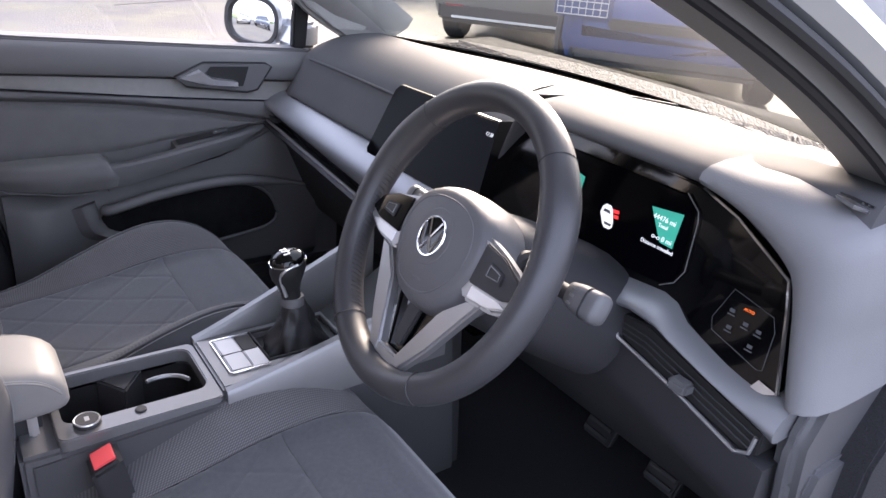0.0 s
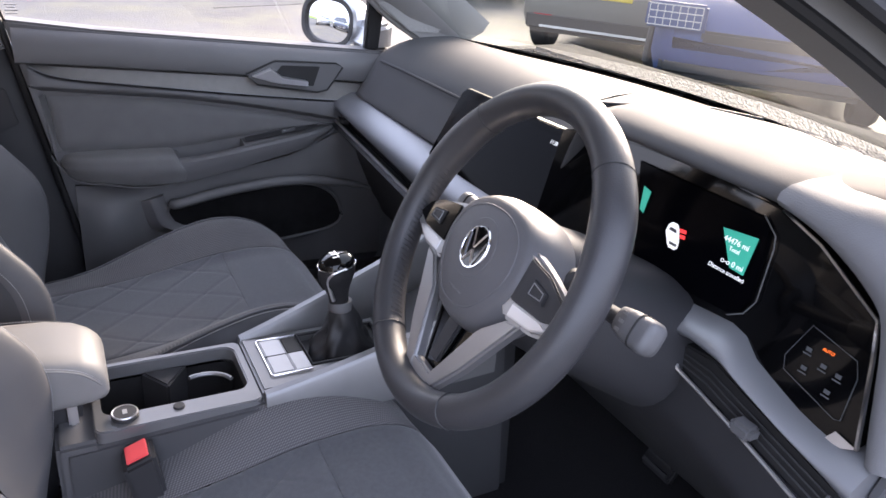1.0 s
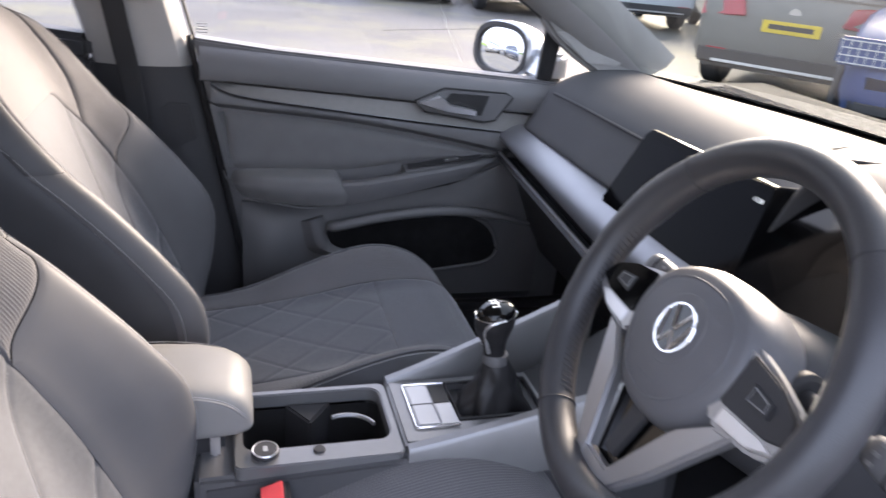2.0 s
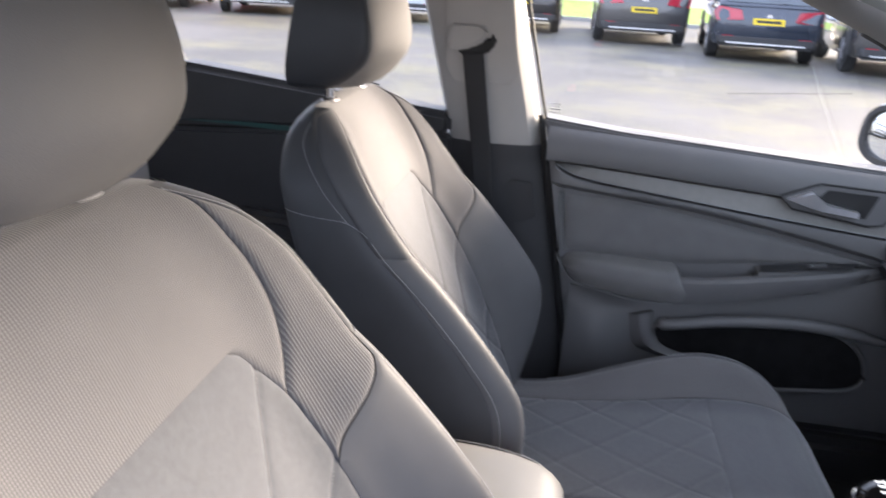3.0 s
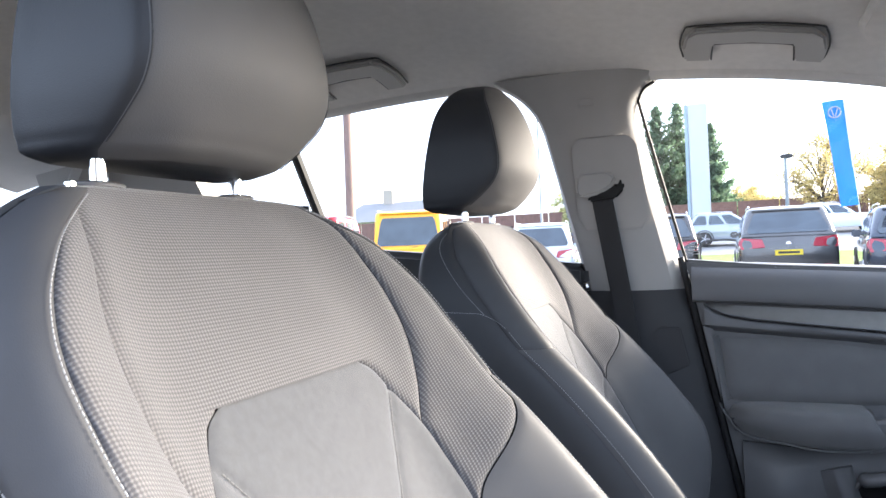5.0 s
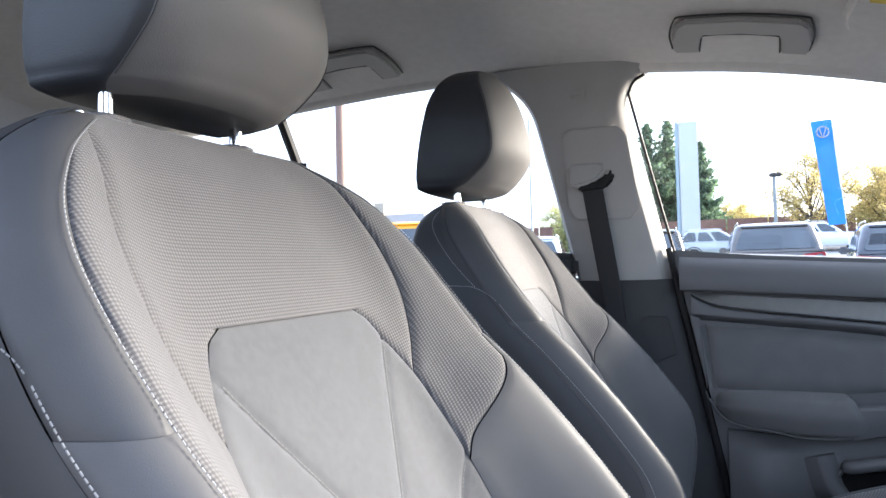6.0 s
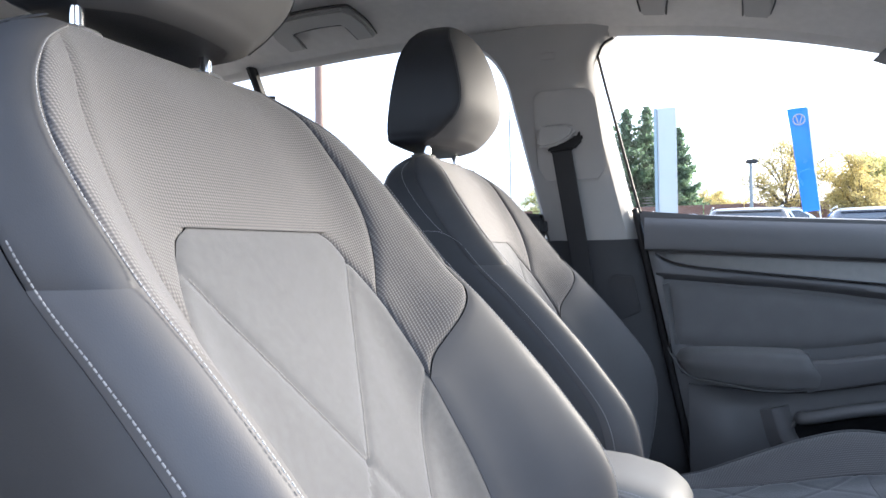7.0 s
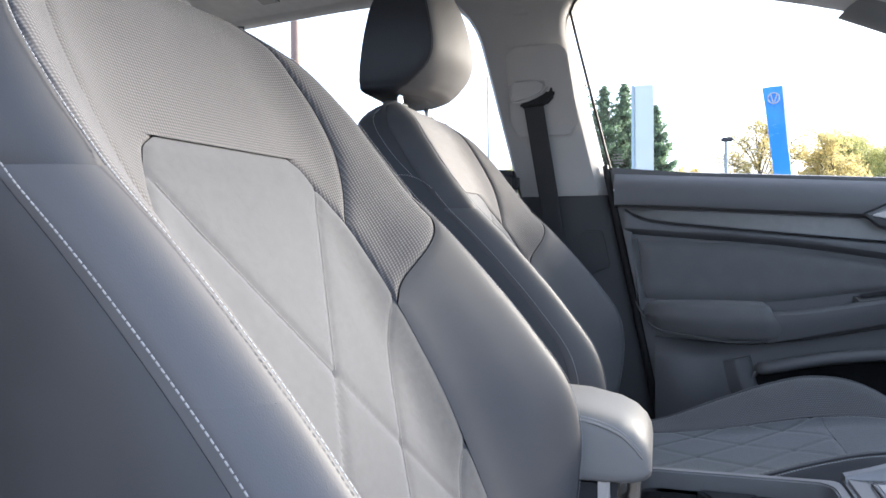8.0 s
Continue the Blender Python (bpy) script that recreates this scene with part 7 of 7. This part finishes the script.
# behind the car, seen in the door mirror
parked_car("parked_pickup", "dark car parked nose towards the car", pose(-8.0, -21.0, 0, 0, 0, -24), NAVY_P, L=4.6, W=1.85, H=1.65, belt=1.05)
parked_car("parked_pickup", "dark blue car parked nose towards the car", pose(-10.4, -19.8, 0, 0, 0, -27), SILVER_P, L=4.6, W=1.85, H=1.65, belt=1.05)
parked_car("parked_white_van", "white delivery van parked behind the cars", pose(-14.2, -18.2, 0, 0, 0, -36), WHITE_P, L=5.2, W=2.0, H=2.4, belt=1.25, hood=1.2, tail_lean=0.05, screen_lean=0.8, van=True)

# signs, poles
pylon = thing("sign_pylon", "tall white and pale blue sign pylon", "sign")
part("face", box(-45.2, -44.8, -1.85, -0.75, 0, 9.25, 0.05), mat("pylon_white", (0.44, 0.475, 0.49), 0.35, spread=0.04, scale=0.5, bump=0), pylon)
part("side_strip", box(-45.15, -44.75, -2.05, -1.86, 0, 9.25, 0.03), mat("pylon_blue", (0.26, 0.34, 0.38), 0.4, bump=0), pylon)
for k in range(6):
    part("panel_joint", box(-44.80, -44.785, -1.80, -0.80, 1.4 * k + 1.0, 1.4 * k + 1.03, 0), ALLOY, pylon)
flag = thing("feather_flag", "bright blue advertising flag leaning on its pole", "flag")
flag_blue = mat("flag_cloth", (0.02, 0.20, 0.72), 0.6, spread=0.08, scale=1.5, bump=0)
rows = []
for t in Z(0, 1, 24):
    z = 6.93 - 4.65 * t
    yl, yr = 4.08 + 0.60 * t, 4.92 + 0.42 * t
    rows.append([(-35 + 0.10 * math.sin(5 * t + 3 * s), yl + (yr - yl) * s, z + 0.05 * s) for s in Z(0, 1, 8)])
part("cloth", rings(rows, closed=False, cap=False), flag_blue, flag)
part("pole", tube([(-35.03, 5.62, 0.0), (-35.03, 5.36, 2.2), (-35.03, 4.95, 6.95)], 0.035, 6), mat("flag_pole", (0.7, 0.7, 0.7), 0.5, bump=0), flag)
part("emblem", tube([(-34.85, 4.55 + 0.24 * math.cos(a), 6.42 + 0.24 * math.sin(a)) for a in Z(0, 2 * math.pi, 20)[:-1]], 0.03, 5, True), THREAD, flag, "white round emblem")
for y0, y1 in ((4.42, 4.52), (4.68, 4.58)):
    part("emblem_bar", tube([(-34.85, y0, 6.58), (-34.85, y1, 6.24)], 0.025, 5), THREAD, flag)
pole_m = mat("pole_wood", (0.20, 0.14, 0.12), 0.8, scale=2)
tp = thing("telegraph_pole", "brown wooden telegraph pole", "pole")
part("mast", tube([(-25, -14.2, 0), (-25, -14.15, 9)], [0.20, 0.17], 10), pole_m, tp)
lamp = thing("street_lamp", "grey steel street lamp post", "street lamp")
part("mast", tube([(-40, 2.95, 0), (-40, 2.95, 5.2)], [0.11, 0.08], 8), mat("lamp_steel", (0.22, 0.25, 0.26), 0.5, metal=0.5, bump=0), lamp)
part("head", box(-40.2, -39.8, 2.7, 3.3, 5.1, 5.3, 0.06), BUMPER, lamp)
lamp2 = thing("street_lamp", "thin grey lamp post behind the seats", "street lamp")
part("mast", tube([(-38, -9.4, 0), (-38, -9.4, 9)], 0.07, 6), mat("lamp_steel_thin", (0.3, 0.32, 0.33), 0.5, metal=0.5, bump=0), lamp2)
hoop = thing("cycle_hoop", "dark steel hoop rail on the grass", "railing")
part("tube", tube(spline([(-21.5, -0.9, 0), (-21.5, -0.9, 0.8), (-21.5, -0.7, 1.0), (-21.5, 0.0, 1.0), (-21.5, 0.2, 0.8), (-21.5, 0.2, 0)], 5), 0.035, 6), BUMPER, hoop)
house = thing("house", "pale house with a grey slate roof and chimney", "house")
part("wall", box(-74, -66, -38, -27, 0, 4.6, 0.05), mat("rough_plaster", (0.5, 0.48, 0.45), 0.8, scale=1), house)
roof = part("roof", rings([[(-74.4, -38.4, 4.5), (-65.6, -38.4, 4.5), (-65.6, -26.6, 4.5), (-74.4, -26.6, 4.5)], [(-70.1, -36.6, 6.7), (-69.9, -36.6, 6.7), (-69.9, -28.4, 6.7), (-70.1, -28.4, 6.7)]]), mat("slate", (0.2, 0.2, 0.2), 0.7, spread=0.25, scale=6), house, angle=20)
part("chimney", box(-70.5, -69.5, -34.0, -32.9, 6.0, 8.0, 0.04), mat("chimney_brick", (0.38, 0.33, 0.29), 0.8, scale=8), roof)


def leaves(points, size, seed):
    """Many small leaf blades round points, as one mesh."""
    rng = np.random.default_rng(seed)
    n = len(points)
    P = np.asarray(points, float)
    a = rng.normal(size=(n, 3))
    a /= np.linalg.norm(a, axis=1)[:, None]
    b = np.cross(a, rng.normal(size=(n, 3)))
    b /= np.linalg.norm(b, axis=1)[:, None]
    s = size * rng.uniform(0.6, 1.5, size=(n, 1))
    v = np.concatenate([P - a * s, P + b * s * 0.5, P + a * s, P - b * s * 0.5], axis=1).reshape(-1, 3)
    f = np.arange(4 * n).reshape(-1, 4)
    me = bpy.data.meshes.new("leaves")
    me.from_pydata(v.tolist(), [], f.tolist())
    return me


def leaf_mat(name, c, spread=0.4):
    m = bpy.data.materials.new(name)
    m.use_nodes = True
    t = m.node_tree
    b = t.nodes["Principled BSDF"]
    b.inputs["Roughness"].default_value = 0.7
    out = [n for n in t.nodes if n.type == "OUTPUT_MATERIAL"][0]
    g = t.nodes.new("ShaderNodeNewGeometry")
    r = t.nodes.new("ShaderNodeMapRange")
    r.inputs[3].default_value, r.inputs[4].default_value = 1 - spread, 1 + spread
    t.links.new(g.outputs["Random Per Island"], r.inputs[0])
    s = t.nodes.new("ShaderNodeVectorMath")
    s.operation = "SCALE"
    s.inputs[0].default_value = c
    t.links.new(r.outputs[0], s.inputs["Scale"])
    t.links.new(s.outputs[0], b.inputs["Base Color"])
    tr = t.nodes.new("ShaderNodeBsdfTranslucent")
    t.links.new(s.outputs[0], tr.inputs[0])
    mx = t.nodes.new("ShaderNodeMixShader")
    mx.inputs[0].default_value = 0.62
    t.links.new(b.outputs[0], mx.inputs[1])
    t.links.new(tr.outputs[0], mx.inputs[2])
    t.links.new(mx.outputs[0], out.inputs[0])
    return m


CONIFER = leaf_mat("conifer_green", (0.13, 0.20, 0.12))
AUTUMN = leaf_mat("autumn_leaf", (0.50, 0.42, 0.18))
MIXED = leaf_mat("mixed_leaf", (0.42, 0.42, 0.18))
BARK = mat("bark", (0.09, 0.075, 0.06), 0.9, spread=0.3, scale=8)


def conifer(x, y, h, w, seed):
    rng = np.random.default_rng(seed)
    t = thing("conifer", "tall dark green conifer beyond the fence", "tree", group="trees")
    part("trunk", tube([(x, y, 0), (x, y, h * 0.96)], [0.22, 0.03], 7), BARK, t)
    pts = []
    for k in range(430):
        f = rng.uniform(0.05, 1.0) ** 0.85
        ang = rng.uniform(0, 2 * math.pi)
        ln = (w * 1.2 * (1 - f) ** 0.85 + 0.10) * rng.uniform(0.45, 1.25)
        n = max(6, int(34 * ln / w))
        for q in np.linspace(0.1, 1, n):
            spread = 0.05 + 0.13 * (1 - q) * min(1.0, ln)
            rise = -0.45 * ln * q + 0.55 * ln * q * q
            for _ in range(2):
                pts.append((x + ln * q * math.cos(ang) + rng.normal() * spread, y + ln * q * math.sin(ang) + rng.normal() * spread, h * f + rise + rng.normal() * 0.06))
    part("crown", leaves(pts, 0.12, seed), CONIFER, t)


def broadleaf(x, y, h, r, seed, m, dense=1.0, label="autumn tree with thinning yellow-brown leaves"):
    rng = np.random.default_rng(seed)
    t = thing("tree", label, "tree", group="trees")
    bms, tips = [], []
    bms.append(tube([(x, y, 0), (x + 0.1, y, h * 0.25), (x, y + 0.1, h * 0.5), (x + 0.05, y, h * 0.8)], [0.17, 0.13, 0.08, 0.03], 7))
    for k in range(18):
        ang = rng.uniform(0, 2 * math.pi)
        z0 = h * rng.uniform(0.15, 0.6)
        rr = r * rng.uniform(0.35, 1.0)
        z1 = min(h, z0 + h * rng.uniform(0.15, 0.5))
        a = Vector((x, y, z0))
        c = Vector((x + rr * math.cos(ang), y + rr * math.sin(ang), z1))
        mid = a.lerp(c, 0.5) + Vector((0, 0, 0.05 * h))
        bms.append(tube(spline([a, mid, c], 4), [0.055 - 0.005 * q for q in range(9)], 5))
        for j in range(12):
            f = rng.uniform(0.25, 1.0)
            p = a.lerp(c, f) + Vector((0, 0, 0.07 * h * math.sin(math.pi * f)))
            e = p + Vector((rng.normal() * r * 0.22, rng.normal() * r * 0.22, rng.normal() * h * 0.05 + 0.05 * h))
            bms.append(tube([p, p.lerp(e, 0.5) + Vector((0, 0, 0.08)), e], [0.014, 0.010, 0.005], 3))
            tips += [p.lerp(e, q) for q in (0.3, 0.6, 0.85, 1.0)]
    part("limbs", join(*bms), BARK, t)
    pts = []
    for p in tips:
        keep = int(26 * dense * rng.uniform(0.3, 1.5))
        for _ in range(keep):
            pts.append((p.x + rng.normal() * r * 0.075, p.y + rng.normal() * r * 0.075, p.z + rng.normal() * h * 0.028))
    part("crown", leaves(pts, 0.062, seed), m, t)


for k, (x, y, h, w) in enumerate(((-52, -5.7, 10.9, 3.0), (-51, -4.1, 10.4, 2.7), (-52, -2.8, 10.7, 2.7), (-50, -0.65, 8.7, 1.9), (-53, -1.5, 8.5, 2.4))):
    conifer(x, y, h, w, 10 + k)
for k, (x, y, h, r, m, d) in enumerate(((-44, 5.0, 6.9, 2.3, AUTUMN, 0.45), (-43, 8.6, 5.6, 2.6, AUTUMN, 0.9), (-52, 12.5, 6.6, 3.0, MIXED, 1.4), (-55, 2.4, 4.6, 2.2, AUTUMN, 1.6), (-56, 18, 6.5, 3.4, AUTUMN, 1.3), (-56, 24, 7.0, 3.6, MIXED, 1.2), (-60, -11.5, 6.0, 2.5, MIXED, 0.8), (-45, -8.0, 4.6, 1.5, MIXED, 1.6))):
    broadleaf(x, y, h, r, 40 + k, m, d)
